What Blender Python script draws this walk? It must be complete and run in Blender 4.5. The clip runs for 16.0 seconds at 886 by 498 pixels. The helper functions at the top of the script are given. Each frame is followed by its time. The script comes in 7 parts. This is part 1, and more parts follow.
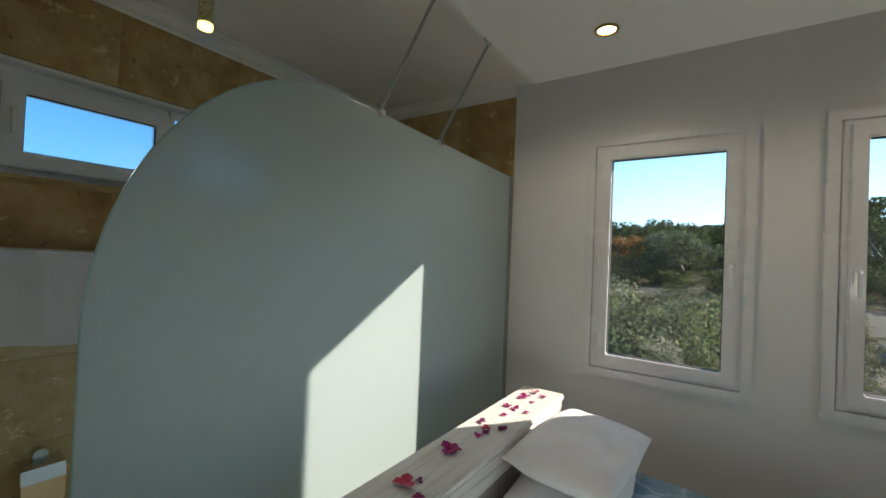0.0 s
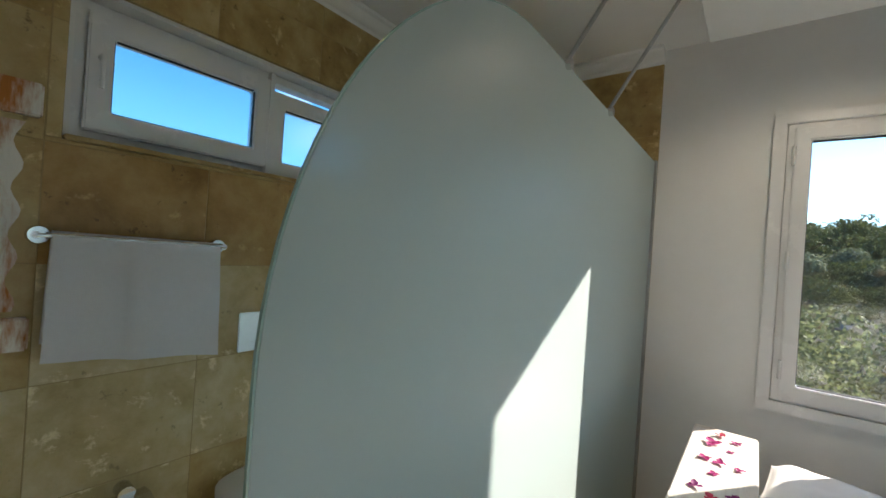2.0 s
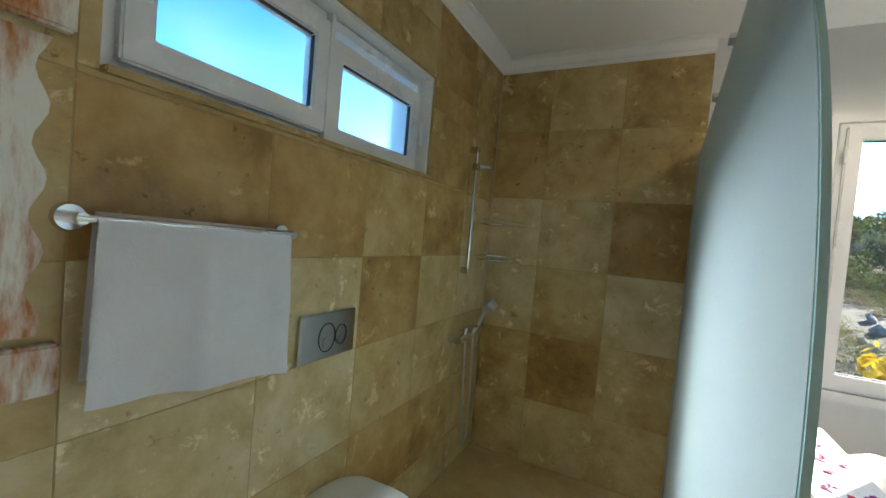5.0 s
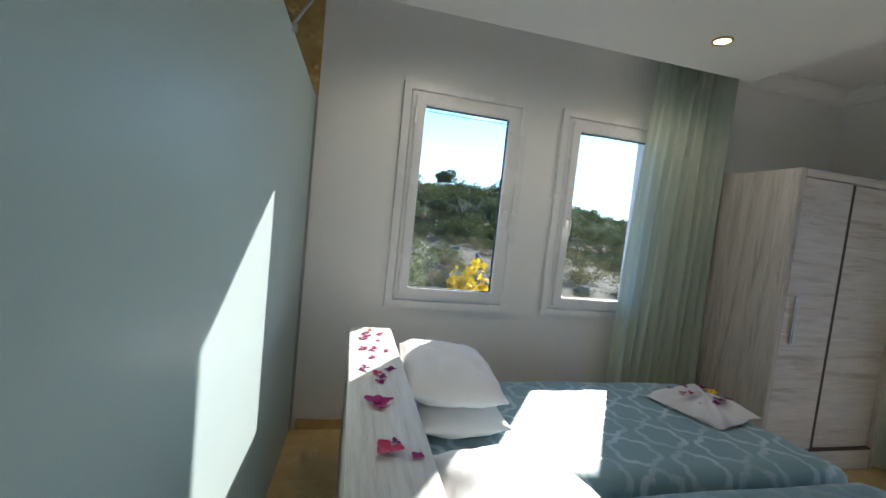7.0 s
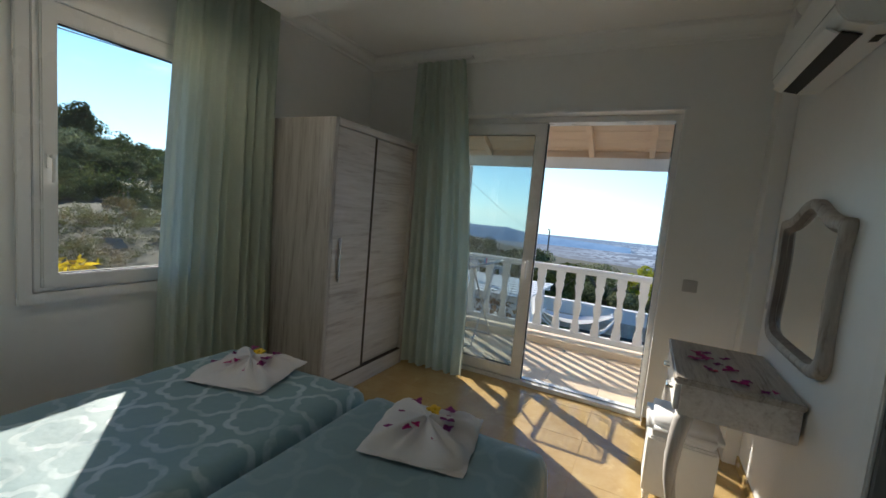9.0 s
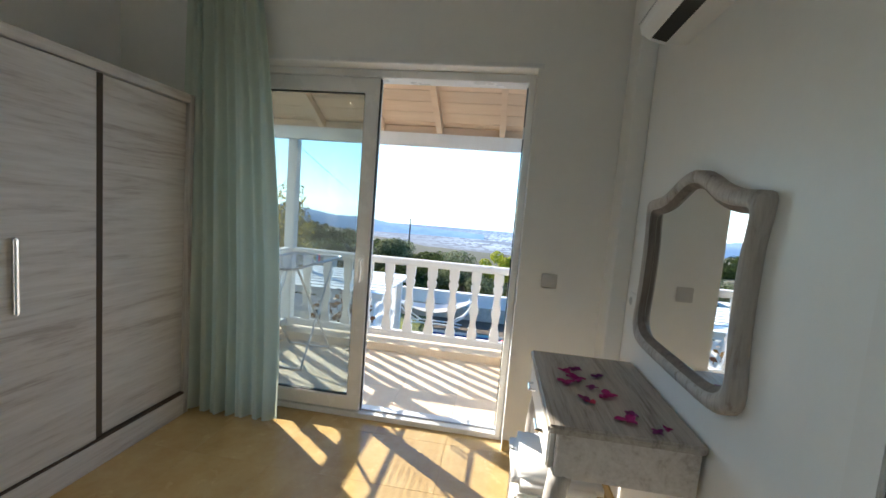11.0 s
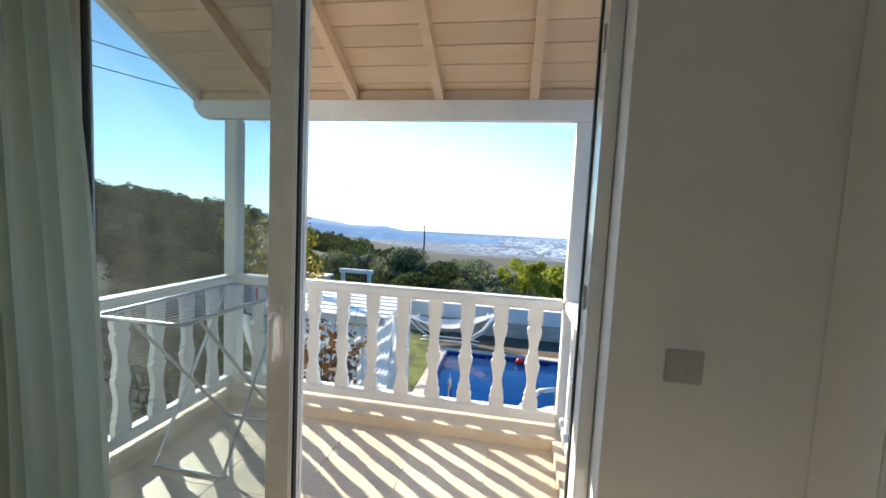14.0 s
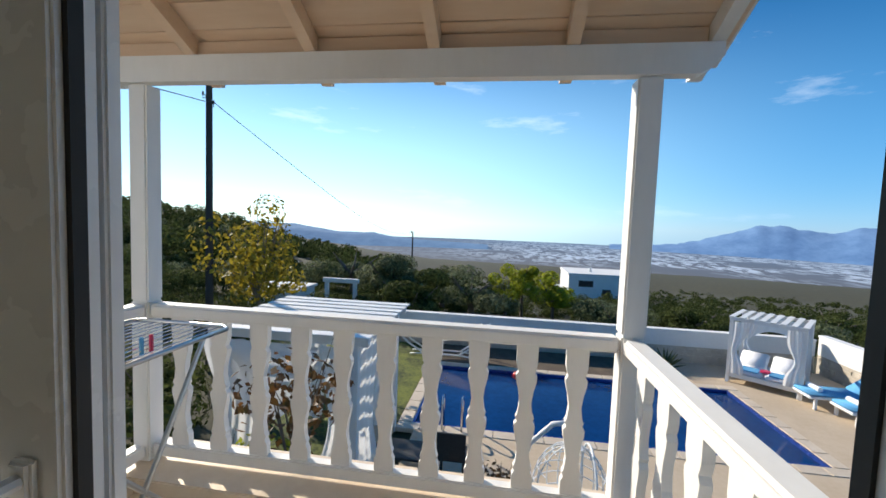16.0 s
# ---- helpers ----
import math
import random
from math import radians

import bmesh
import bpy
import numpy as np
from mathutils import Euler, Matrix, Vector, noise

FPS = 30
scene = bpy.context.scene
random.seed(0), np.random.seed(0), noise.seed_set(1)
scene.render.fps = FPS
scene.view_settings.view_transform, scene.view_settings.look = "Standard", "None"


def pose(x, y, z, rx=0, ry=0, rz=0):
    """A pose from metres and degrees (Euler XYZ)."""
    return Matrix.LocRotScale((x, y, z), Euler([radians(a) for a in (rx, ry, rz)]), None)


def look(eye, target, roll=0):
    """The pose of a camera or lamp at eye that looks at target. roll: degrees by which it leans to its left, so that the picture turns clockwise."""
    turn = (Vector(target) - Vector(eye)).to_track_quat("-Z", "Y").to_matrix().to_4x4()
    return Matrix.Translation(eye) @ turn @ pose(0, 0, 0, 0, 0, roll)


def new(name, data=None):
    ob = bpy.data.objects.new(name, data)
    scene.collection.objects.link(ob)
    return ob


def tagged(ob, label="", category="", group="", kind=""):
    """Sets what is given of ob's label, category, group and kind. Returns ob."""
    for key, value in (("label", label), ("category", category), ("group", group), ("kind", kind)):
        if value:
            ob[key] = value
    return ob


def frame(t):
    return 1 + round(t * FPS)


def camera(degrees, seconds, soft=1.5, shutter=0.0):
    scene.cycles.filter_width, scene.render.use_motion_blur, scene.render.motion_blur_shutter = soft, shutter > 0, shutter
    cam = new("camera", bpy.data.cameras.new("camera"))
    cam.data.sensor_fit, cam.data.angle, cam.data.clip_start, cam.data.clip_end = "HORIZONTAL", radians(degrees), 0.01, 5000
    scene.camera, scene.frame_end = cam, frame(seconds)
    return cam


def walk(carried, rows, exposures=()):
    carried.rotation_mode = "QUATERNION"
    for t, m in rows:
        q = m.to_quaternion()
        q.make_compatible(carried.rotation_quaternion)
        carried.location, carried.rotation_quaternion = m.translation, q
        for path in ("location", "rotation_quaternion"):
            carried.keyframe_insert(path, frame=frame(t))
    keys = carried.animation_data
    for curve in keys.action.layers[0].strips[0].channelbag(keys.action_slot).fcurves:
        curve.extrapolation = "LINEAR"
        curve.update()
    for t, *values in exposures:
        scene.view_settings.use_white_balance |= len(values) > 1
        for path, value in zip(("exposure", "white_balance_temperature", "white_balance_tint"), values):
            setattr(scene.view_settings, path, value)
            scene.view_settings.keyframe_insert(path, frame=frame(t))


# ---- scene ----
# ---- camera and walk ----
cam = camera(95.0, 16.0, soft=1.6)
PATH = [
    (0, (0.751, 0.095, 1.526), (-0.376, 1.747, 1.555), 2.4),
    (0.5, (0.583, 0.127, 1.539), (-0.584, 1.752, 1.568), 3.6),
    (1, (0.368, 0.124, 1.559), (-0.776, 1.764, 1.602), 4.1),
    (1.5, (0.178, 0.119, 1.541), (-1.019, 1.721, 1.591), 3.6),
    (2, (0.021, 0.122, 1.511), (-1.204, 1.703, 1.509), 3.9),
    (2.5, (-0.131, 0.1, 1.519), (-1.26, 1.75, 1.533), 3.0),
    (3, (-0.287, 0.057, 1.529), (-1.33, 1.763, 1.548), 4.1),
    (3.5, (-0.458, 0.017, 1.527), (-1.462, 1.745, 1.526), 3.8),
    (3.7, (-0.534, -0.007, 1.501), (-1.531, 1.726, 1.512), 4.0),
    (4.85, (-0.68, -0.035, 1.5), (-1.6, 1.74, 1.44), 5.0),
    (6, (-0.48, 0.029, 1.497), (-1.058, 1.937, 1.341), 6.2),
    (6.5, (-0.378, 0.078, 1.446), (-0.352, 2.073, 1.313), 6.6),
    (7, (-0.204, 0.077, 1.417), (0.247, 2.021, 1.286), 6.0),
    (7.5, (-0.025, 0.087, 1.409), (0.8, 1.899, 1.218), 5.4),
    (8, (0.124, 0.094, 1.431), (1.269, 1.719, 1.207), 4.8),
    (8.5, (0.239, 0.119, 1.442), (1.773, 1.379, 1.203), 4.7),
    (9, (0.407, 0.165, 1.45), (2.184, 1.062, 1.253), 5.1),
    (9.5, (0.575, 0.202, 1.442), (2.476, 0.803, 1.272), 4.5),
    (10, (0.808, 0.169, 1.436), (2.75, 0.601, 1.237), 4.5),
    (10.2, (0.892, 0.2, 1.43), (2.847, 0.569, 1.221), 4.7),
    (12.3, (1.809, 0.159, 1.427), (3.788, 0.386, 1.25), 4.6),
    (12.5, (1.881, 0.149, 1.427), (3.858, 0.398, 1.263), 4.3),
    (13, (2.113, 0.197, 1.422), (4.099, 0.394, 1.284), 4.0),
    (13.5, (2.32, 0.278, 1.427), (4.306, 0.485, 1.315), 3.0),
    (14, (2.573, 0.317, 1.416), (4.537, 0.66, 1.255), 2.8),
    (14.5, (2.78, 0.369, 1.423), (4.736, 0.775, 1.321), 3.0),
    (15, (2.993, 0.443, 1.403), (4.963, 0.767, 1.286), 2.6),
    (15.5, (3.168, 0.507, 1.407), (5.149, 0.768, 1.326), 2.8),
    (16, (3.377, 0.51, 1.395), (5.352, 0.797, 1.263), 2.1),
]
EXPOSURES = [(0, 0.98, 6650, 12), (1.0, 1.1, 6650, 12), (1.5, 1.3, 6650, 13), (2.0, 1.5, 6650, 13), (2.5, 1.58, 6650, 13), (3.5, 1.74, 6650, 13), (6.0, 2.55, 6250, 13), (6.5, 2.15, 6050, 11), (7.0, 1.45, 6100, 11), (7.5, 1.08, 6250, 10), (9.0, 0.7, 6500, 9), (9.5, 1.2, 6500, 9), (10.2, 1.68, 6500, 9), (12.3, 1.1, 6550, 9), (13.5, 1.15, 6600, 9), (14.5, 0.95, 6700, 9), (15.0, 0.65, 6700, 10), (16, 0.26, 6750, 10)]
walk(cam, [(t, look(eye, target, roll)) for t, eye, target, roll in PATH], EXPOSURES)

# ---- world, sun and lamps ----
SUN_AZ, SUN_EL = math.atan2(1.36, 1.0), math.atan(0.857 / 1.688)
world = bpy.data.worlds.new("sky")
scene.world = world
world.use_nodes = True
_nt = world.node_tree
_sky = _nt.nodes.new("ShaderNodeTexSky")
_sky.sky_type = "NISHITA"
_sky.sun_disc = False
_sky.sun_elevation = SUN_EL
_sky.sun_rotation = math.pi / 2 - SUN_AZ
_sky.altitude = 900
_sky.air_density, _sky.dust_density, _sky.ozone_density = 0.9, 0.12, 3.5
_co = _nt.nodes.new("ShaderNodeTexCoord")
_mp = _nt.nodes.new("ShaderNodeMapping")
_mp.inputs["Scale"].default_value = (1.0, 1.0, 4.5)
_cl = _nt.nodes.new("ShaderNodeTexNoise")
_cl.inputs["Scale"].default_value, _cl.inputs["Detail"].default_value, _cl.inputs["Roughness"].default_value = 2.6, 8.0, 0.62
_rp = _nt.nodes.new("ShaderNodeValToRGB")
_rp.color_ramp.elements[0].position, _rp.color_ramp.elements[1].position = 0.58, 0.9
_mx = _nt.nodes.new("ShaderNodeMix")
_mx.data_type = "RGBA"
_mx.inputs[7].default_value = (9.0, 9.3, 9.8, 1)
_bg = _nt.nodes["Background"]
_bg.inputs["Strength"].default_value = 0.125
_nt.links.new(_co.outputs["Generated"], _mp.inputs["Vector"])
_nt.links.new(_mp.outputs["Vector"], _cl.inputs["Vector"])
_nt.links.new(_cl.outputs["Fac"], _rp.inputs["Fac"])
_nt.links.new(_rp.outputs["Color"], _mx.inputs[0])
_hs = _nt.nodes.new("ShaderNodeHueSaturation")
_hs.inputs["Saturation"].default_value = 1.34
_nt.links.new(_sky.outputs["Color"], _hs.inputs["Color"])
_nt.links.new(_hs.outputs["Color"], _mx.inputs[6])
_se = _nt.nodes.new("ShaderNodeSeparateXYZ")
_hz = _nt.nodes.new("ShaderNodeMapRange")
_hz.interpolation_type = "SMOOTHSTEP"
_hz.inputs["From Min"].default_value, _hz.inputs["From Max"].default_value = -0.02, 0.5
_hz.inputs["To Min"].default_value, _hz.inputs["To Max"].default_value = 0.62, 0.0
_mh = _nt.nodes.new("ShaderNodeMix")
_mh.data_type = "RGBA"
_dot = _nt.nodes.new("ShaderNodeVectorMath")
_dot.operation = "DOT_PRODUCT"
_dot.inputs[1].default_value = Vector((20, 27, 17)).normalized()
_nt.links.new(_co.outputs["Generated"], _dot.inputs[0])
_near = _nt.nodes.new("ShaderNodeMapRange")
_near.interpolation_type = "SMOOTHSTEP"
_near.inputs["From Min"].default_value, _near.inputs["From Max"].default_value = 0.0, 0.9
_nt.links.new(_dot.outputs["Value"], _near.inputs["Value"])
_hc = _nt.nodes.new("ShaderNodeMix")
_hc.data_type = "RGBA"
_hc.inputs[6].default_value, _hc.inputs[7].default_value = (1.1, 3.7, 7.2, 1), (7.2, 11.2, 12.8, 1)
_nt.links.new(_near.outputs["Result"], _hc.inputs[0])
_nt.links.new(_hc.outputs[2], _mh.inputs[7])
_nt.links.new(_co.outputs["Generated"], _se.inputs[0])
_nt.links.new(_se.outputs["Z"], _hz.inputs["Value"])
_nt.links.new(_hz.outputs["Result"], _mh.inputs[0])
_nt.links.new(_mx.outputs[2], _mh.inputs[6])
_nt.links.new(_mh.outputs[2], _bg.inputs["Color"])

sun_data = bpy.data.lights.new("sun", "SUN")
sun_data.energy, sun_data.angle, sun_data.color = 5.0, radians(0.5), (1.0, 0.93, 0.82)
sun = new("sun", sun_data)
sun.matrix_basis = look((20, 27, 17), (0, 0, 0))


def spot(name, x, y, z, watts, degrees, colour):
    d = bpy.data.lights.new(name, "SPOT")
    d.energy, d.spot_size, d.spot_blend, d.shadow_soft_size, d.color = watts, radians(degrees), 0.6, 0.035, colour
    ob = new(name, d)
    ob.location = (x, y, z)
    return ob


area = bpy.data.lights.new("bathroom_window_sky", "AREA")
area.shape, area.size, area.size_y, area.energy, area.color = "RECTANGLE", 1.20, 0.10, 3.2, (0.78, 0.90, 1.0)
sky_lamp = new("bathroom_window_sky", area)
sky_lamp.matrix_basis = look((-1.69, 1.08, 2.03), (-0.69, 1.08, 0.95))
area.spread = radians(76)
spot("downlight_lamp", 0.30, 2.0, 2.572, 5.5, 160, (1.0, 0.86, 0.66))
spot("downlight_lamp", 1.71, 2.03, 2.572, 5.5, 160, (1.0, 0.86, 0.66))


# ---- materials ----
def node(nt, kind, **inputs):
    n = nt.nodes.new(kind)
    for k, v in inputs.items():
        n.inputs[k.replace("_", " ")].default_value = v
    return n


def rgb(c):
    return (c[0], c[1], c[2], 1.0)


def material(name, c1, c2=None, scale=3.0, rough=0.6, metal=0.0, bump=0.1, bump_scale=60.0, stretch=(1, 1, 1), coarse=0.35,
             spec=0.5, coords="Object", per_piece=0.0, per_island=0.0, translucent=0.0, contrast=(0.3, 0.7), rough_var=0.12):
    """A surface with two colours mixed by coarse and fine noise, fine relief and uneven gloss."""
    m = bpy.data.materials.new(name)
    m.use_nodes = True
    nt = m.node_tree
    b = nt.nodes["Principled BSDF"]
    c2 = c2 or tuple(min(1, v * 1.12) for v in c1)
    if coords == "World":
        src = nt.nodes.new("ShaderNodeNewGeometry").outputs["Position"]
    else:
        src = nt.nodes.new("ShaderNodeTexCoord").outputs["Object"]
    mp = node(nt, "ShaderNodeMapping", Scale=stretch)
    nt.links.new(src, mp.inputs["Vector"])
    n1 = node(nt, "ShaderNodeTexNoise", Scale=scale, Detail=6.0, Roughness=0.6)
    n2 = node(nt, "ShaderNodeTexNoise", Scale=scale * 9, Detail=4.0, Roughness=0.6)
    nt.links.new(mp.outputs["Vector"], n1.inputs["Vector"])
    nt.links.new(mp.outputs["Vector"], n2.inputs["Vector"])
    mixf = node(nt, "ShaderNodeMix", Factor=coarse)
    nt.links.new(n1.outputs["Fac"], mixf.inputs[2])
    nt.links.new(n2.outputs["Fac"], mixf.inputs[3])
    rp = nt.nodes.new("ShaderNodeMapRange")
    rp.inputs["From Min"].default_value, rp.inputs["From Max"].default_value = contrast
    nt.links.new(mixf.outputs[0], rp.inputs["Value"])
    fac = rp.outputs["Result"]
    mx = nt.nodes.new("ShaderNodeMix")
    mx.data_type = "RGBA"
    mx.inputs[6].default_value, mx.inputs[7].default_value = rgb(c1), rgb(c2)
    nt.links.new(fac, mx.inputs[0])
    col = mx.outputs[2]
    if per_piece or per_island:
        rnd = nt.nodes.new("ShaderNodeObjectInfo").outputs["Random"] if per_piece else nt.nodes.new("ShaderNodeNewGeometry").outputs["Random Per Island"]
        hs = nt.nodes.new("ShaderNodeHueSaturation")
        vr = nt.nodes.new("ShaderNodeMapRange")
        k = per_piece or per_island
        vr.inputs["To Min"].default_value, vr.inputs["To Max"].default_value = 1 - k, 1 + k
        nt.links.new(rnd, vr.inputs["Value"])
        nt.links.new(vr.outputs["Result"], hs.inputs["Value"])
        nt.links.new(col, hs.inputs["Color"])
        col = hs.outputs["Color"]
    nt.links.new(col, b.inputs["Base Color"])
    rr = nt.nodes.new("ShaderNodeMapRange")
    rr.inputs["To Min"].default_value, rr.inputs["To Max"].default_value = max(0.02, rough - rough_var), min(1, rough + rough_var)
    nt.links.new(n1.outputs["Fac"], rr.inputs["Value"])
    nt.links.new(rr.outputs["Result"], b.inputs["Roughness"])
    b.inputs["Metallic"].default_value = metal
    b.inputs["Specular IOR Level"].default_value = spec
    if bump:
        n3 = node(nt, "ShaderNodeTexNoise", Scale=bump_scale, Detail=5.0)
        nt.links.new(mp.outputs["Vector"], n3.inputs["Vector"])
        bp = node(nt, "ShaderNodeBump", Strength=bump, Distance=0.01)
        nt.links.new(n3.outputs["Fac"], bp.inputs["Height"])
        nt.links.new(bp.outputs["Normal"], b.inputs["Normal"])
    if translucent:
        tr = nt.nodes.new("ShaderNodeBsdfTranslucent")
        nt.links.new(col, tr.inputs["Color"])
        ms = node(nt, "ShaderNodeMixShader", Fac=translucent)
        nt.links.new(b.outputs["BSDF"], ms.inputs[1])
        nt.links.new(tr.outputs["BSDF"], ms.inputs[2])
        nt.links.new(ms.outputs["Shader"], nt.nodes["Material Output"].inputs["Surface"])
    return m


def glass(name, tint=(1, 1, 1), rough=0.0, ior=1.45):
    m = bpy.data.materials.new(name)
    m.use_nodes = True
    b = m.node_tree.nodes["Principled BSDF"]
    b.inputs["Base Color"].default_value = rgb(tint)
    b.inputs["Transmission Weight"].default_value = 1.0
    b.inputs["Roughness"].default_value = rough
    b.inputs["IOR"].default_value = ior
    return m


def pane_glass(name, dirt, tint=(0.93, 0.95, 0.95)):
    """A thin clear pane: passes the view straight on, with a faint dusty gloss."""
    m = bpy.data.materials.new(name)
    m.use_nodes = True
    nt = m.node_tree
    tr = nt.nodes.new("ShaderNodeBsdfTransparent")
    tr.inputs["Color"].default_value = rgb(tint)
    gl = nt.nodes.new("ShaderNodeBsdfGlossy")
    gl.inputs["Roughness"].default_value = 0.02
    lw = node(nt, "ShaderNodeLayerWeight", Blend=0.5)
    pw = nt.nodes.new("ShaderNodeMath")
    pw.operation = "POWER"
    pw.inputs[1].default_value = 4.0
    nt.links.new(lw.outputs["Facing"], pw.inputs[0])
    fr = nt.nodes.new("ShaderNodeMath")
    fr.operation = "MULTIPLY_ADD"
    fr.inputs[1].default_value, fr.inputs[2].default_value = 0.45, 0.03
    nt.links.new(pw.outputs[0], fr.inputs[0])
    dust = nt.nodes.new("ShaderNodeBsdfTranslucent")
    dust.inputs["Color"].default_value = (0.8, 0.82, 0.82, 1)
    smear = node(nt, "ShaderNodeTexNoise", Scale=3.0, Detail=6.0)
    amount = nt.nodes.new("ShaderNodeMapRange")
    amount.inputs["From Min"].default_value, amount.inputs["From Max"].default_value = 0.35, 0.7
    amount.inputs["To Min"].default_value, amount.inputs["To Max"].default_value = 0.2 * dirt, dirt
    nt.links.new(smear.outputs["Fac"], amount.inputs["Value"])
    md = nt.nodes.new("ShaderNodeMixShader")
    nt.links.new(amount.outputs["Result"], md.inputs["Fac"])
    nt.links.new(tr.outputs["BSDF"], md.inputs[1])
    nt.links.new(dust.outputs["BSDF"], md.inputs[2])
    ms = nt.nodes.new("ShaderNodeMixShader")
    nt.links.new(fr.outputs[0], ms.inputs["Fac"])
    nt.links.new(md.outputs["Shader"], ms.inputs[1])
    nt.links.new(gl.outputs["BSDF"], ms.inputs[2])
    nt.links.new(ms.outputs["Shader"], nt.nodes["Material Output"].inputs["Surface"])
    return m


def frosted(name, colour, rough, clear, translucent):
    m = bpy.data.materials.new(name)
    m.use_nodes = True
    nt = m.node_tree
    b = nt.nodes["Principled BSDF"]
    b.inputs["Base Color"].default_value = rgb(colour)
    b.inputs["Roughness"].default_value = 0.38
    tr = nt.nodes.new("ShaderNodeBsdfTranslucent")
    tr.inputs["Color"].default_value = rgb(colour)
    rf = nt.nodes.new("ShaderNodeBsdfRefraction")
    rf.inputs["Color"].default_value, rf.inputs["Roughness"].default_value, rf.inputs["IOR"].default_value = rgb(colour), rough, 1.15
    m1, m2 = node(nt, "ShaderNodeMixShader", Fac=translucent), node(nt, "ShaderNodeMixShader", Fac=clear)
    nt.links.new(b.outputs["BSDF"], m1.inputs[1])
    nt.links.new(tr.outputs["BSDF"], m1.inputs[2])
    nt.links.new(m1.outputs["Shader"], m2.inputs[1])
    nt.links.new(rf.outputs["BSDF"], m2.inputs[2])
    nt.links.new(m2.outputs["Shader"], nt.nodes["Material Output"].inputs["Surface"])
    return m


def glow(name, colour, strength):
    m = bpy.data.materials.new(name)
    m.use_nodes = True
    b = m.node_tree.nodes["Principled BSDF"]
    b.inputs["Base Color"].default_value = rgb(colour)
    b.inputs["Emission Color"].default_value = rgb(colour)
    b.inputs["Emission Strength"].default_value = strength
    return m


def travertine(name, dark, mid, light, pits=0.25, fills=0.6, gloss=0.35, piece=0.3, mottle=1.2):
    """Filled travertine: every tile has its own tone, with cloudy veins, pale filled holes and dark pits."""
    m = bpy.data.materials.new(name)
    m.use_nodes = True
    nt = m.node_tree
    b = nt.nodes["Principled BSDF"]
    pos = nt.nodes.new("ShaderNodeNewGeometry").outputs["Position"]
    info = nt.nodes.new("ShaderNodeObjectInfo")
    off = nt.nodes.new("ShaderNodeVectorMath")
    off.operation = "MULTIPLY_ADD"
    cmb = nt.nodes.new("ShaderNodeCombineXYZ")
    for k in range(3):
        nt.links.new(info.outputs["Random"], cmb.inputs[k])
    off.inputs[1].default_value = (37, 61, 53)
    nt.links.new(cmb.outputs[0], off.inputs[0])
    nt.links.new(pos, off.inputs[2])
    vec = off.outputs[0]
    n1 = node(nt, "ShaderNodeTexNoise", Scale=4.2, Detail=9.0, Roughness=0.66, Distortion=0.15)
    n2 = node(nt, "ShaderNodeTexNoise", Scale=17.0, Detail=6.0, Roughness=0.7)
    n3 = node(nt, "ShaderNodeTexNoise", Scale=8.5, Detail=6.0, Roughness=0.7, Distortion=0.3)
    for n in (n1, n2, n3):
        nt.links.new(vec, n.inputs["Vector"])
    tone = nt.nodes.new("ShaderNodeMath")
    tone.operation = "MULTIPLY_ADD"
    tone.inputs[1].default_value = piece
    nt.links.new(info.outputs["Random"], tone.inputs[0])
    s1 = nt.nodes.new("ShaderNodeMath")
    s1.operation = "MULTIPLY_ADD"
    s1.inputs[1].default_value, s1.inputs[2].default_value = mottle, 0.5 - mottle / 2 - piece / 2
    nt.links.new(n1.outputs["Fac"], s1.inputs[0])
    nt.links.new(s1.outputs[0], tone.inputs[2])
    cr = nt.nodes.new("ShaderNodeValToRGB")
    e = cr.color_ramp.elements
    e[0].position, e[0].color = 0.12, rgb(dark)
    e[1].position, e[1].color = 0.85, rgb(light)
    mid_e = e.new(0.45)
    mid_e.color = rgb(mid)
    nt.links.new(tone.outputs[0], cr.inputs["Fac"])
    fill = nt.nodes.new("ShaderNodeMapRange")
    fill.inputs["From Min"].default_value, fill.inputs["From Max"].default_value = 0.585, 0.66
    fill.inputs["To Max"].default_value = fills
    nt.links.new(n3.outputs["Fac"], fill.inputs["Value"])
    mx = nt.nodes.new("ShaderNodeMix")
    mx.data_type = "RGBA"
    mx.inputs[7].default_value = rgb(tuple(min(1, v * 1.25 + 0.03) for v in light))
    nt.links.new(fill.outputs["Result"], mx.inputs[0])
    nt.links.new(cr.outputs["Color"], mx.inputs[6])
    pit = nt.nodes.new("ShaderNodeMapRange")
    pit.inputs["From Min"].default_value, pit.inputs["From Max"].default_value = 0.31, 0.375
    pit.inputs["To Min"].default_value, pit.inputs["To Max"].default_value = pits, 0.0
    nt.links.new(n2.outputs["Fac"], pit.inputs["Value"])
    mx2 = nt.nodes.new("ShaderNodeMix")
    mx2.data_type = "RGBA"
    mx2.inputs[7].default_value = rgb(tuple(v * 0.45 for v in dark))
    nt.links.new(pit.outputs["Result"], mx2.inputs[0])
    nt.links.new(mx.outputs[2], mx2.inputs[6])
    nt.links.new(mx2.outputs[2], b.inputs["Base Color"])
    rr = nt.nodes.new("ShaderNodeMapRange")
    rr.inputs["To Min"].default_value, rr.inputs["To Max"].default_value = gloss, gloss + (0.3 if gloss > 0.2 else 0.12)
    nt.links.new(n2.outputs["Fac"], rr.inputs["Value"])
    nt.links.new(rr.outputs["Result"], b.inputs["Roughness"])
    bp = node(nt, "ShaderNodeBump", Strength=0.22, Distance=0.004)
    nt.links.new(n2.outputs["Fac"], bp.inputs["Height"])
    nt.links.new(bp.outputs["Normal"], b.inputs["Normal"])
    return m


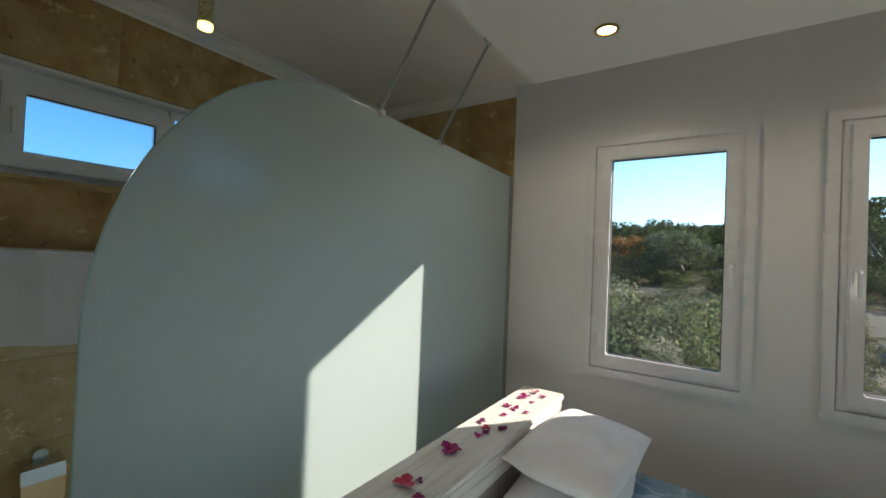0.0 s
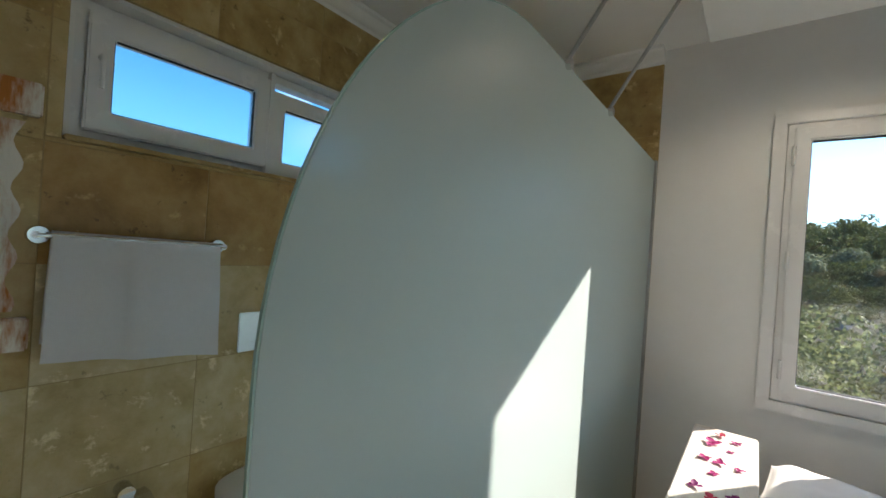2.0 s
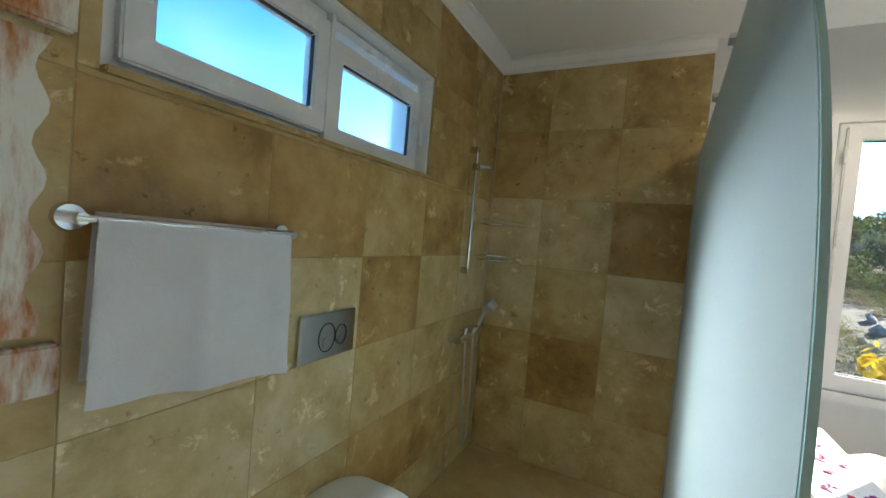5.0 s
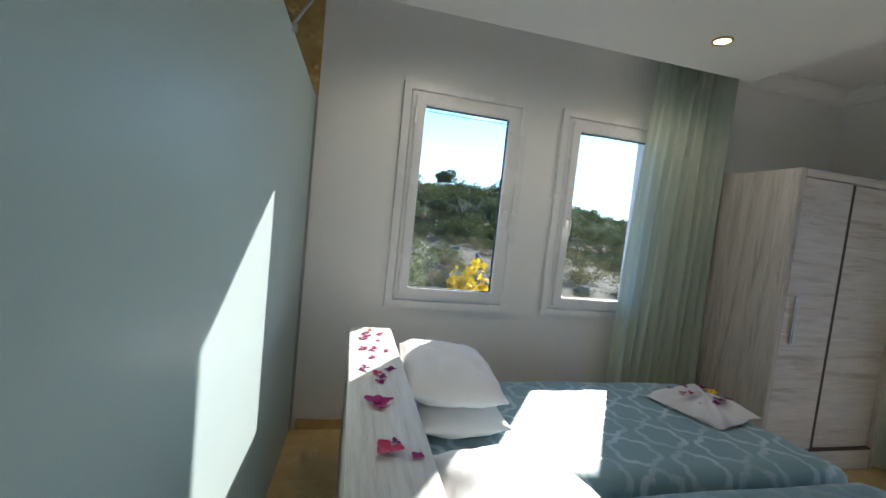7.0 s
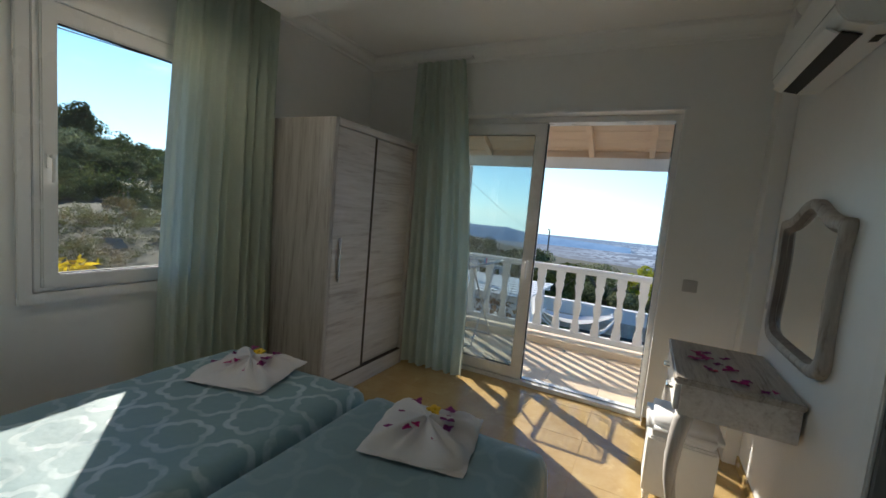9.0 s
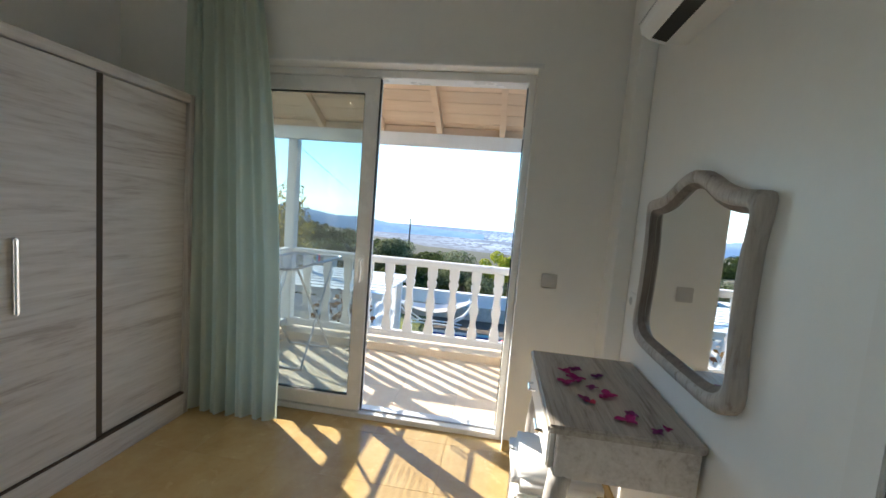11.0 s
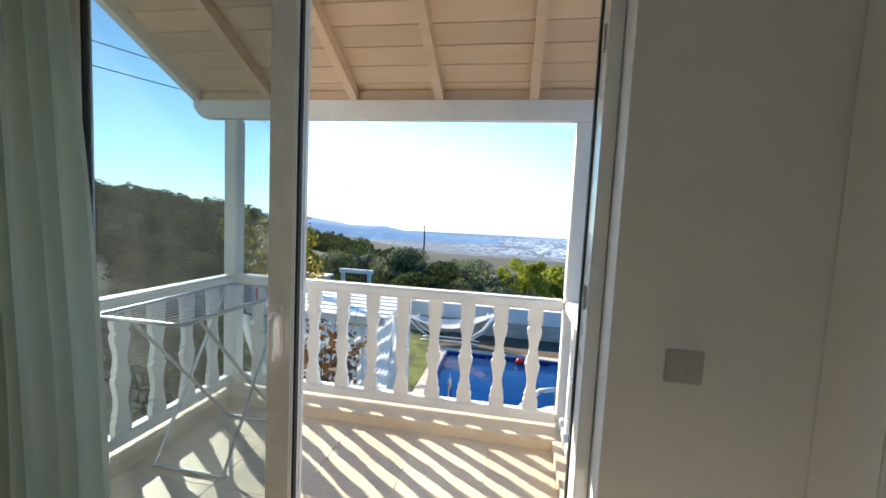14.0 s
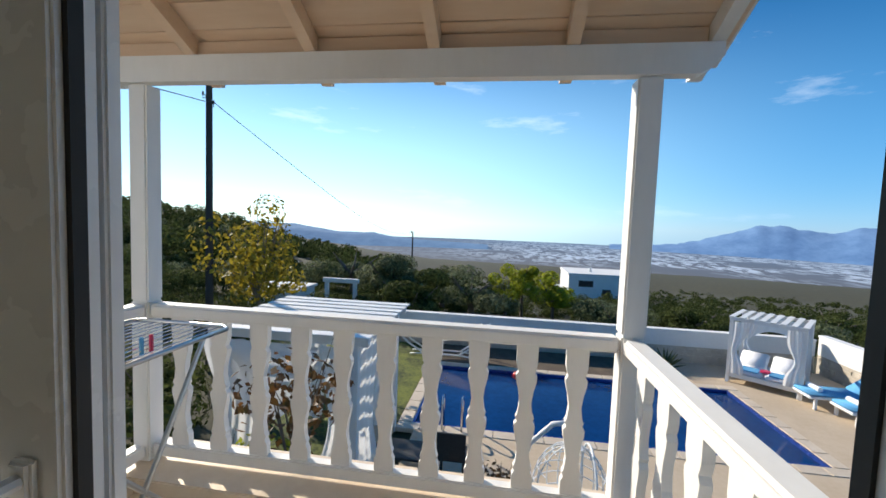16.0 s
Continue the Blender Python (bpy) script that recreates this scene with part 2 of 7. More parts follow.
def washed_wood(name, axis, pale, grain, rough=0.5, grain_scale=9.0):
    """Whitewashed board with brown grain running along one axis."""
    stretch = [1.0, 1.0, 1.0]
    stretch[axis] = 0.07
    m = bpy.data.materials.new(name)
    m.use_nodes = True
    nt = m.node_tree
    b = nt.nodes["Principled BSDF"]
    mp = node(nt, "ShaderNodeMapping", Scale=tuple(stretch))
    nt.links.new(nt.nodes.new("ShaderNodeTexCoord").outputs["Object"], mp.inputs["Vector"])
    n1 = node(nt, "ShaderNodeTexNoise", Scale=grain_scale, Detail=7.0, Roughness=0.7, Distortion=1.6)
    n2 = node(nt, "ShaderNodeTexNoise", Scale=grain_scale * 7, Detail=4.0, Roughness=0.7)
    for n in (n1, n2):
        nt.links.new(mp.outputs["Vector"], n.inputs["Vector"])
    ad = node(nt, "ShaderNodeMix", Factor=0.38)
    nt.links.new(n1.outputs["Fac"], ad.inputs[2])
    nt.links.new(n2.outputs["Fac"], ad.inputs[3])
    cr = nt.nodes.new("ShaderNodeValToRGB")
    e = cr.color_ramp.elements
    e[0].position, e[0].color = 0.36, rgb(grain)
    e[1].position, e[1].color = 0.60, rgb(pale)
    k = e.new(0.47)
    k.color = rgb(tuple(0.35 * g + 0.65 * p for g, p in zip(grain, pale)))
    nt.links.new(ad.outputs[0], cr.inputs["Fac"])
    nt.links.new(cr.outputs["Color"], b.inputs["Base Color"])
    b.inputs["Roughness"].default_value = rough
    bp = node(nt, "ShaderNodeBump", Strength=0.25, Distance=0.003)
    nt.links.new(ad.outputs[0], bp.inputs["Height"])
    nt.links.new(bp.outputs["Normal"], b.inputs["Normal"])
    return m


def trellis_cloth(name, ground, ring, cell=0.205):
    """Woven bedspread with a satin trellis of scalloped rings."""
    m = bpy.data.materials.new(name)
    m.use_nodes = True
    nt = m.node_tree
    b = nt.nodes["Principled BSDF"]
    pos = nt.nodes.new("ShaderNodeTexCoord").outputs["Object"]

    def math_node(op, a, c=None, d=None):
        n = nt.nodes.new("ShaderNodeMath")
        n.operation = op
        for i, v in enumerate((a, c, d)):
            if v is None:
                continue
            if isinstance(v, (int, float)):
                n.inputs[i].default_value = v
            else:
                nt.links.new(v, n.inputs[i])
        return n.outputs[0]

    sp = nt.nodes.new("ShaderNodeSeparateXYZ")
    nt.links.new(pos, sp.inputs[0])
    wob = node(nt, "ShaderNodeTexNoise", Scale=9.0, Detail=2.0)
    nt.links.new(pos, wob.inputs["Vector"])
    u = math_node("DIVIDE", sp.outputs["X"], cell)
    row = math_node("FLOOR", u)
    half = math_node("MULTIPLY", math_node("MODULO", row, 2.0), 0.5)
    v = math_node("ADD", math_node("DIVIDE", sp.outputs["Y"], cell), half)
    fu, fv = math_node("SUBTRACT", math_node("FRACT", u), 0.5), math_node("SUBTRACT", math_node("FRACT", v), 0.5)
    r = math_node("SQRT", math_node("ADD", math_node("MULTIPLY", fu, fu), math_node("MULTIPLY", fv, fv)))
    ang = math_node("ARCTAN2", fu, fv)
    scallop = math_node("MULTIPLY", math_node("ABSOLUTE", math_node("COSINE", math_node("MULTIPLY", ang, 3.0))), 0.085)
    dist = math_node("ABSOLUTE", math_node("SUBTRACT", math_node("SUBTRACT", r, scallop), 0.36))
    dist = math_node("ADD", dist, math_node("MULTIPLY", math_node("SUBTRACT", wob.outputs["Fac"], 0.5), 0.06))
    mask = nt.nodes.new("ShaderNodeMapRange")
    mask.inputs["From Min"].default_value, mask.inputs["From Max"].default_value = 0.035, 0.070
    mask.inputs["To Min"].default_value, mask.inputs["To Max"].default_value = 1.0, 0.0
    nt.links.new(dist, mask.inputs["Value"])
    # noise breaks up the pale rings, painting a satin sheen that comes and goes
    patchy = node(nt, "ShaderNodeTexNoise", Scale=5.0, Detail=5.0, Roughness=0.7)
    nt.links.new(pos, patchy.inputs["Vector"])
    keep = nt.nodes.new("ShaderNodeMapRange")
    keep.inputs["From Min"].default_value, keep.inputs["From Max"].default_value = 0.36, 0.62
    keep.inputs["To Min"].default_value, keep.inputs["To Max"].default_value = 0.15, 1.0
    nt.links.new(patchy.outputs["Fac"], keep.inputs["Value"])
    line = math_node("MULTIPLY", mask.outputs["Result"], keep.outputs["Result"])
    mx = nt.nodes.new("ShaderNodeMix")
    mx.data_type = "RGBA"
    mx.inputs[6].default_value, mx.inputs[7].default_value = rgb(ground), rgb(ring)
    nt.links.new(line, mx.inputs[0])
    nt.links.new(mx.outputs[2], b.inputs["Base Color"])
    rr = nt.nodes.new("ShaderNodeMapRange")
    rr.inputs["To Min"].default_value, rr.inputs["To Max"].default_value = 0.62, 0.36
    nt.links.new(mask.outputs["Result"], rr.inputs["Value"])
    nt.links.new(rr.outputs["Result"], b.inputs["Roughness"])
    b.inputs["Sheen Weight"].default_value = 0.25
    weave = node(nt, "ShaderNodeTexNoise", Scale=260.0, Detail=2.0)
    fold = node(nt, "ShaderNodeTexNoise", Scale=7.0, Detail=3.0)
    nt.links.new(pos, weave.inputs["Vector"])
    nt.links.new(pos, fold.inputs["Vector"])
    bp = node(nt, "ShaderNodeBump", Strength=0.12, Distance=0.004)
    bp2 = node(nt, "ShaderNodeBump", Strength=0.35, Distance=0.02)
    nt.links.new(weave.outputs["Fac"], bp.inputs["Height"])
    nt.links.new(fold.outputs["Fac"], bp2.inputs["Height"])
    nt.links.new(bp.outputs["Normal"], bp2.inputs["Normal"])
    nt.links.new(bp2.outputs["Normal"], b.inputs["Normal"])
    return m


def cloth(name, c, translucent=0.0, rough=0.9):
    return material(name, c, tuple(min(1, v * 1.06) for v in c), scale=4, rough=rough, bump=0.07, bump_scale=180, translucent=translucent, spec=0.2)


PLASTER = material("white_plaster", (0.80, 0.795, 0.78), (0.85, 0.845, 0.83), scale=1.6, rough=0.42, bump=0.06, bump_scale=45, coords="World")
CEILING = material("ceiling_paint", (0.85, 0.85, 0.84), (0.89, 0.89, 0.88), scale=1.2, rough=0.7, bump=0.03, bump_scale=60, coords="World")
HOUSE_WHITE = material("outdoor_white_render", (0.74, 0.73, 0.70), (0.84, 0.83, 0.80), scale=1.3, rough=0.85, bump=0.15, bump_scale=30, coords="World")
UPVC = material("white_upvc", (0.80, 0.80, 0.80), (0.84, 0.84, 0.84), scale=2, rough=0.28, bump=0.01, bump_scale=40)
GASKET = material("black_rubber", (0.02, 0.02, 0.02), rough=0.7, bump=0.0)
CHROME = material("chrome", (0.62, 0.63, 0.64), (0.72, 0.73, 0.74), rough=0.14, metal=1.0, bump=0.02, rough_var=0.06)
SATIN_STEEL = material("satin_steel", (0.42, 0.43, 0.44), (0.55, 0.56, 0.57), rough=0.32, metal=1.0, bump=0.03)
TILE_STONE = travertine("honey_travertine", (0.27, 0.155, 0.04), (0.46, 0.315, 0.115), (0.61, 0.475, 0.235), pits=0.7, fills=0.75, gloss=0.30, piece=0.25, mottle=1.7)
TILE_BROWN = travertine("brown_travertine", (0.22, 0.11, 0.026), (0.39, 0.23, 0.065), (0.53, 0.37, 0.15), pits=0.7, fills=0.6, gloss=0.30, piece=0.2, mottle=1.7)
TILE_PALE = travertine("pale_travertine", (0.39, 0.28, 0.11), (0.56, 0.435, 0.215), (0.71, 0.61, 0.39), pits=0.6, fills=0.8, gloss=0.30, piece=0.25, mottle=1.7)
FLOOR_STONE = travertine("honey_marble_floor", (0.40, 0.25, 0.09), (0.53, 0.37, 0.16), (0.63, 0.48, 0.25), pits=0.1, fills=0.25, gloss=0.05, piece=0.08, mottle=1.1)
FLOOR_GROUT = material("honey_floor_grout", (0.40, 0.26, 0.10), (0.48, 0.33, 0.14), scale=9, rough=0.6, bump=0.1, coords="World")
# door lining darkened to grey in place of the shade on the jamb
SHADED_FRAME = material("shaded_door_lining", (0.22, 0.22, 0.22), (0.27, 0.27, 0.265), scale=2, rough=0.5, bump=0.05)
BALCONY_STONE = material("cream_balcony_stone", (0.67, 0.52, 0.36), (0.79, 0.66, 0.50), scale=2.2, rough=0.5, bump=0.08, bump_scale=40, coords="World", per_piece=0.05)
GROUT = material("pale_grout", (0.36, 0.25, 0.105), (0.46, 0.34, 0.16), scale=9, rough=0.9, bump=0.2, coords="World")
PANE = pane_glass("clear_pane", 0.006)
DOOR_PANE = pane_glass("dusty_door_pane", 0.04, (0.60, 0.66, 0.665))
FROST = frosted("green_frosted_glass", (0.59, 0.695, 0.69), 0.40, 0.28, 0.14)
GLASS_EDGE = material("green_glass_edge", (0.38, 0.58, 0.55), (0.48, 0.68, 0.65), rough=0.2, bump=0.0)
BATH_PANE = frosted("patterned_bath_pane", (1.0, 1.0, 0.98), 0.36, 0.86, 0.9)
MIRROR = material("mirror_silver", (0.9, 0.91, 0.9), (0.92, 0.93, 0.92), rough=0.01, metal=1.0, bump=0.0, rough_var=0.005)
WOOD_Z = washed_wood("washed_oak_upright", 2, (0.56, 0.53, 0.505), (0.26, 0.225, 0.20))
WOOD_X = washed_wood("washed_oak_lengthways", 0, (0.65, 0.615, 0.585), (0.40, 0.35, 0.315))
WOOD_Y = washed_wood("washed_oak_crossways", 1, (0.80, 0.78, 0.74), (0.52, 0.47, 0.41))
GREY_WOOD = washed_wood("greyed_wood_top", 0, (0.48, 0.43, 0.38), (0.20, 0.165, 0.135), grain_scale=14)
# brown lip wood, darkened further for the deep shade inside the frame
LIP_WOOD = washed_wood("shaded_lip_wood", 2, (0.20, 0.155, 0.125), (0.075, 0.05, 0.038), grain_scale=14)
MIRROR_WOOD = washed_wood("brushed_white_frame_wood", 2, (0.50, 0.455, 0.42), (0.20, 0.155, 0.125), grain_scale=12)
WHITE_PAINT = material("white_lacquer", (0.78, 0.77, 0.75), (0.84, 0.83, 0.81), scale=3, rough=0.42, bump=0.05)
DARK_GAP = material("dark_gap", (0.06, 0.040, 0.027), rough=0.7, bump=0.0)
WHITE_TIMBER = material("white_painted_timber", (0.76, 0.74, 0.70), (0.84, 0.82, 0.79), scale=2.5, stretch=(1, 1, 0.3), rough=0.5, bump=0.12, bump_scale=30)
ROOF_BOARD = material("limewashed_pine", (0.68, 0.475, 0.315), (0.79, 0.61, 0.45), scale=3.0, stretch=(1, 0.12, 1), rough=0.6, bump=0.1, coords="World", per_piece=0.08, bump_scale=25)
LINEN = cloth("white_linen", (0.82, 0.82, 0.83))
TERRY = material("white_terry", (0.67, 0.665, 0.68), (0.73, 0.725, 0.74), scale=6, rough=0.95, bump=0.3, bump_scale=260, spec=0.1)
SPREAD = trellis_cloth("trellis_bedspread", (0.20, 0.33, 0.37), (0.47, 0.595, 0.63), cell=0.225)
SPREAD_PLAIN = trellis_cloth("faint_trellis_bedspread", (0.20, 0.32, 0.36), (0.235, 0.355, 0.395), cell=0.24)
CURTAIN = cloth("pale_green_voile", (0.60, 0.665, 0.59), translucent=0.5)
MAGENTA = material("magenta_petal", (0.30, 0.006, 0.12), (0.48, 0.02, 0.22), scale=40, rough=0.6, bump=0.2, translucent=0.2, bump_scale=90)
PURPLE = material("purple_petal", (0.15, 0.008, 0.10), (0.28, 0.02, 0.20), scale=40, rough=0.6, bump=0.2, translucent=0.2, bump_scale=90)
RED_PETAL = material("red_petal", (0.50, 0.012, 0.06), (0.62, 0.04, 0.12), scale=40, rough=0.6, bump=0.2, bump_scale=90)
YELLOW_PETAL = material("yellow_petal", (0.72, 0.42, 0.01), (0.85, 0.56, 0.03), scale=40, rough=0.6, bump=0.3, bump_scale=90)
CERAMIC = material("white_ceramic", (0.80, 0.79, 0.77), (0.83, 0.82, 0.80), rough=0.09, bump=0.0, rough_var=0.03)
GREY_PLASTIC = material("greyed_switch_plastic", (0.50, 0.49, 0.48), (0.56, 0.55, 0.54), rough=0.35, bump=0.0)
PLASTIC = material("white_plastic", (0.78, 0.78, 0.77), (0.82, 0.82, 0.81), rough=0.35, bump=0.0)
BROWN_METAL = material("bronze_plate", (0.08, 0.05, 0.035), (0.12, 0.08, 0.05), rough=0.4, metal=0.6, bump=0.02)

# ---- building helpers ----
def link_mesh(name, me, mat):
    if mat is not None:
        me.materials.append(mat)
    return new(name, me)


def part(name, bm, mat, parent=None, label="", smooth=False):
    """One mesh object from a bmesh, under a thing or a part of one."""
    me = bpy.data.meshes.new(name)
    bmesh.ops.recalc_face_normals(bm, faces=bm.faces[:])
    bm.to_mesh(me)
    bm.free()
    if smooth:
        me.shade_smooth()
    ob = link_mesh(name, me, mat)
    if parent is not None:
        ob.parent = parent
        if parent.parent is None:
            ob.matrix_parent_inverse = parent.matrix_basis.inverted()
    return tagged(ob, label)


def thing(name, at, label, category, group="", kind=""):
    ob = new(name)
    ob.empty_display_size = 0.1
    ob.matrix_basis = Matrix.Translation(at)
    return tagged(ob, label, category, group, kind)


def box(bm, x0, y0, z0, x1, y1, z1, bevel=0.0, seg=2):
    made = bmesh.ops.create_cube(bm, size=1.0, matrix=Matrix.Translation(((x0 + x1) / 2, (y0 + y1) / 2, (z0 + z1) / 2)) @ Matrix.Diagonal((abs(x1 - x0), abs(y1 - y0), abs(z1 - z0), 1)))
    if bevel:
        edges = {e for v in made["verts"] for e in v.link_edges}
        bmesh.ops.bevel(bm, geom=list(edges), offset=bevel, segments=seg, affect="EDGES", clamp_overlap=True)
    return bm


def bx(*a, **k):
    return box(bmesh.new(), *a, **k)


def cyl(bm, p0, p1, r, r2=None, seg=14):
    p0, p1 = Vector(p0), Vector(p1)
    d = p1 - p0
    m = Matrix.Translation((p0 + p1) / 2) @ d.to_track_quat("Z", "Y").to_matrix().to_4x4()
    bmesh.ops.create_cone(bm, cap_ends=True, segments=seg, radius1=r, radius2=r if r2 is None else r2, depth=d.length, matrix=m)
    return bm


def cy(*a, **k):
    return cyl(bmesh.new(), *a, **k)


def tube(bm, pts, r, seg=8):
    """A round bar swept along points; r may be one radius or one per point."""
    pts = [Vector(p) for p in pts]
    rs = r if isinstance(r, (list, tuple)) else [r] * len(pts)
    rings = []
    side = None
    for i, p in enumerate(pts):
        d = (pts[min(i + 1, len(pts) - 1)] - pts[max(i - 1, 0)]).normalized()
        if side is None:
            side = d.orthogonal().normalized()
        side = (side - d * side.dot(d)).normalized()
        up = d.cross(side)
        rings.append([bm.verts.new(p + (side * math.cos(a) + up * math.sin(a)) * rs[i]) for a in [2 * math.pi * k / seg for k in range(seg)]])
    for a, b in zip(rings, rings[1:]):
        for k in range(seg):
            bm.faces.new((a[k], a[(k + 1) % seg], b[(k + 1) % seg], b[k]))
    bm.faces.new(rings[0][::-1])
    bm.faces.new(rings[-1])
    return bm


def prism(bm, outline, axis, a, b):
    """A flat outline, given in the two other axes in order, carried from a to b along an axis."""
    def at(u, v, w):
        c = [u, v]
        c.insert(axis, w)
        return bm.verts.new(c)
    lo, hi = [at(u, v, a) for u, v in outline], [at(u, v, b) for u, v in outline]
    n = len(outline)
    bm.faces.new(lo)
    bm.faces.new(hi[::-1])
    for i in range(n):
        bm.faces.new((lo[i], hi[i], hi[(i + 1) % n], lo[(i + 1) % n]))
    return bm


def sheet(bm, nu, nv, fn):
    g = [[bm.verts.new(fn(i / nu, j / nv)) for j in range(nv + 1)] for i in range(nu + 1)]
    for i in range(nu):
        for j in range(nv):
            bm.faces.new((g[i][j], g[i + 1][j], g[i + 1][j + 1], g[i][j + 1]))
    return bm


def wall(name, axis, a, b, us, zs, holes, mat):
    """A wall slab from a to b along its thickness axis, spanning us and zs, with rectangular holes (u0, u1, z0, z1) cut through it."""
    ul = sorted({us[0], us[1], *[v for h in holes for v in h[:2]]})
    zl = sorted({zs[0], zs[1], *[v for h in holes for v in h[2:]]})
    solid = {(i, j) for i in range(len(ul) - 1) for j in range(len(zl) - 1)
             if not any(h[0] <= (ul[i] + ul[i + 1]) / 2 <= h[1] and h[2] <= (zl[j] + zl[j + 1]) / 2 <= h[3] for h in holes)}
    bm = bmesh.new()
    seen = {}

    def v(i, j, w):
        key = (i, j, w)
        if key not in seen:
            seen[key] = bm.verts.new((w, ul[i], zl[j]) if axis == 0 else (ul[i], w, zl[j]))
        return seen[key]
    for i, j in solid:
        for w in (a, b):
            bm.faces.new((v(i, j, w), v(i + 1, j, w), v(i + 1, j + 1, w), v(i, j + 1, w)))
        for di, dj, e in ((-1, 0, ((i, j), (i, j + 1))), (1, 0, ((i + 1, j), (i + 1, j + 1))), (0, -1, ((i, j), (i + 1, j))), (0, 1, ((i, j + 1), (i + 1, j + 1)))):
            if (i + di, j + dj) not in solid:
                (p, q), (r, s) = e
                bm.faces.new((v(p, q, a), v(r, s, a), v(r, s, b), v(p, q, b)))
    return tagged(part(name, bm, mat), kind="structure")


def structure(ob, label="", category=""):
    return tagged(ob, label, category, kind="structure")


# ---- the room: x from bathroom wall to balcony door, y from dresser wall to window wall ----
WEST, EAST, SOUTH, NORTH = -1.74, 3.655, -0.50, 2.72
W1, W2 = (0.105, 0.865, 0.885, 2.235), (1.215, 1.965, 0.885, 2.235)
DOOR = (0.06, 1.98, -0.3, 2.262)
HALL = (1.13, 2.03, -0.3, 2.08)
BATHWIN = (0.40, 1.76, 1.79, 2.27)
structure(wall("wall_north", 1, NORTH, NORTH + 0.24, (-1.98, 3.90), (-0.3, 2.95), [W1, W2], PLASTER), "white painted plaster wall with two windows", "wall")
structure(wall("wall_east", 0, EAST, EAST + 0.245, (SOUTH - 0.16, NORTH), (-0.3, 2.95), [DOOR], PLASTER), "white painted plaster wall with the balcony door", "wall")
structure(wall("wall_south", 1, SOUTH - 0.16, SOUTH, (-1.98, EAST), (-0.3, 2.95), [HALL], PLASTER), "white glossy painted wall behind the dresser", "wall")
structure(wall("wall_west", 0, WEST - 0.24, WEST, (SOUTH, NORTH), (-0.3, 2.95), [BATHWIN], PLASTER), "bathroom outer wall behind travertine tiles", "wall")
structure(part("wall_corner_column", bx(3.47, SOUTH, 0.0, EAST, -0.415, 2.80, bevel=0.004), PLASTER), "white plastered corner column beside the dresser", "column")
structure(part("floor_slab", bx(-1.98, SOUTH - 0.16, -0.3, EAST + 0.245, NORTH + 0.24, -0.0008), FLOOR_GROUT), "grouted floor bed under the marble tiles", "floor")
structure(part("ceiling_dropped", bx(-0.215, SOUTH, 2.58, 2.36, 2.40, 2.86, bevel=0.004), CEILING), "white dropped plasterboard ceiling with downlights", "ceiling")
structure(part("ceiling", bx(-0.25, SOUTH, 2.80, EAST, NORTH, 2.95), CEILING), "white upper ceiling with crown moulding", "ceiling")
structure(part("ceiling_bathroom", bx(WEST, SOUTH, 2.74, -0.2505, NORTH, 2.95), CEILING), "white bathroom ceiling", "ceiling")
structure(part("roof_slab", bx(-2.1, SOUTH - 0.3, 2.955, 3.95, NORTH + 0.35, 3.10), HOUSE_WHITE), "flat roof slab of the house", "roof")

# hall behind the entrance
structure(wall("wall_hall", 1, -1.86, -1.76, (0.2, 3.0), (-0.3, 2.9), [], PLASTER), "plain wall of the unlit hall", "wall")
structure(part("wall_hall_side", bx(0.1, -1.86, -0.3, 0.2, SOUTH - 0.16, 2.9), PLASTER), "plain wall of the unlit hall", "wall")
structure(part("wall_hall_end", bx(3.0, -1.86, -0.3, 3.1, SOUTH - 0.16, 2.9), PLASTER), "plain wall of the unlit hall", "wall")
structure(part("floor_hall", bx(0.1, -1.86, -0.3, 3.1, SOUTH - 0.16, -0.002), FLOOR_STONE), "marble floor of the hall", "floor")
structure(part("ceiling_hall", bx(0.1, -1.86, 2.75, 3.1, SOUTH - 0.16, 2.9), CEILING), "ceiling of the hall", "ceiling")


def crown(name, axis, wall_at, into, z, u0, u1, drop=0.105, out=0.105):
    """A stepped cove along a wall: axis is the one it runs along."""
    prof = [(0, 0), (out, 0), (out, -0.016), (out - 0.018, -0.022)]
    prof += [(out - 0.022 - (out - 0.045) * (1 - math.cos(t)), -0.024 - (drop - 0.05) * math.sin(t)) for t in [k * math.pi / 12 for k in range(1, 7)]]
    prof += [(0.018, -drop + 0.018), (0.018, -drop + 0.006), (0.0, -drop)]
    bm = bmesh.new()
    if axis == 0:
        prism(bm, [(wall_at + into * p, z + q) for p, q in prof], 0, u0, u1)
    else:
        prism(bm, [(wall_at + into * p, z + q) for p, q in prof], 1, u0, u1)
    return structure(part(name, bm, CEILING), "white stepped plaster crown moulding", "moulding")


crown("trim_crown_east", 1, EAST, -1, 2.80, SOUTH, NORTH)
crown("trim_crown_north", 0, NORTH, -1, 2.80, 2.364, EAST)
crown("trim_crown_south", 0, SOUTH, 1, 2.80, 2.364, 3.47)
crown("trim_crown_bath_west", 1, WEST, 1, 2.74, SOUTH, NORTH, drop=0.09, out=0.09)
crown("trim_crown_bath_north", 0, NORTH, -1, 2.74, WEST, -0.46, drop=0.09, out=0.09)

for x0, x1 in ((-0.44, 2.49),):
    structure(part("baseboard_north", bx(x0, NORTH - 0.012, 0.0, x1, NORTH - 0.0005, 0.07, bevel=0.003), FLOOR_STONE), "honey marble skirting strip", "baseboard")
structure(part("baseboard_south", bx(2.08, SOUTH + 0.0005, 0.0, 3.47, SOUTH + 0.012, 0.07, bevel=0.003), FLOOR_STONE), "honey marble skirting strip", "baseboard")
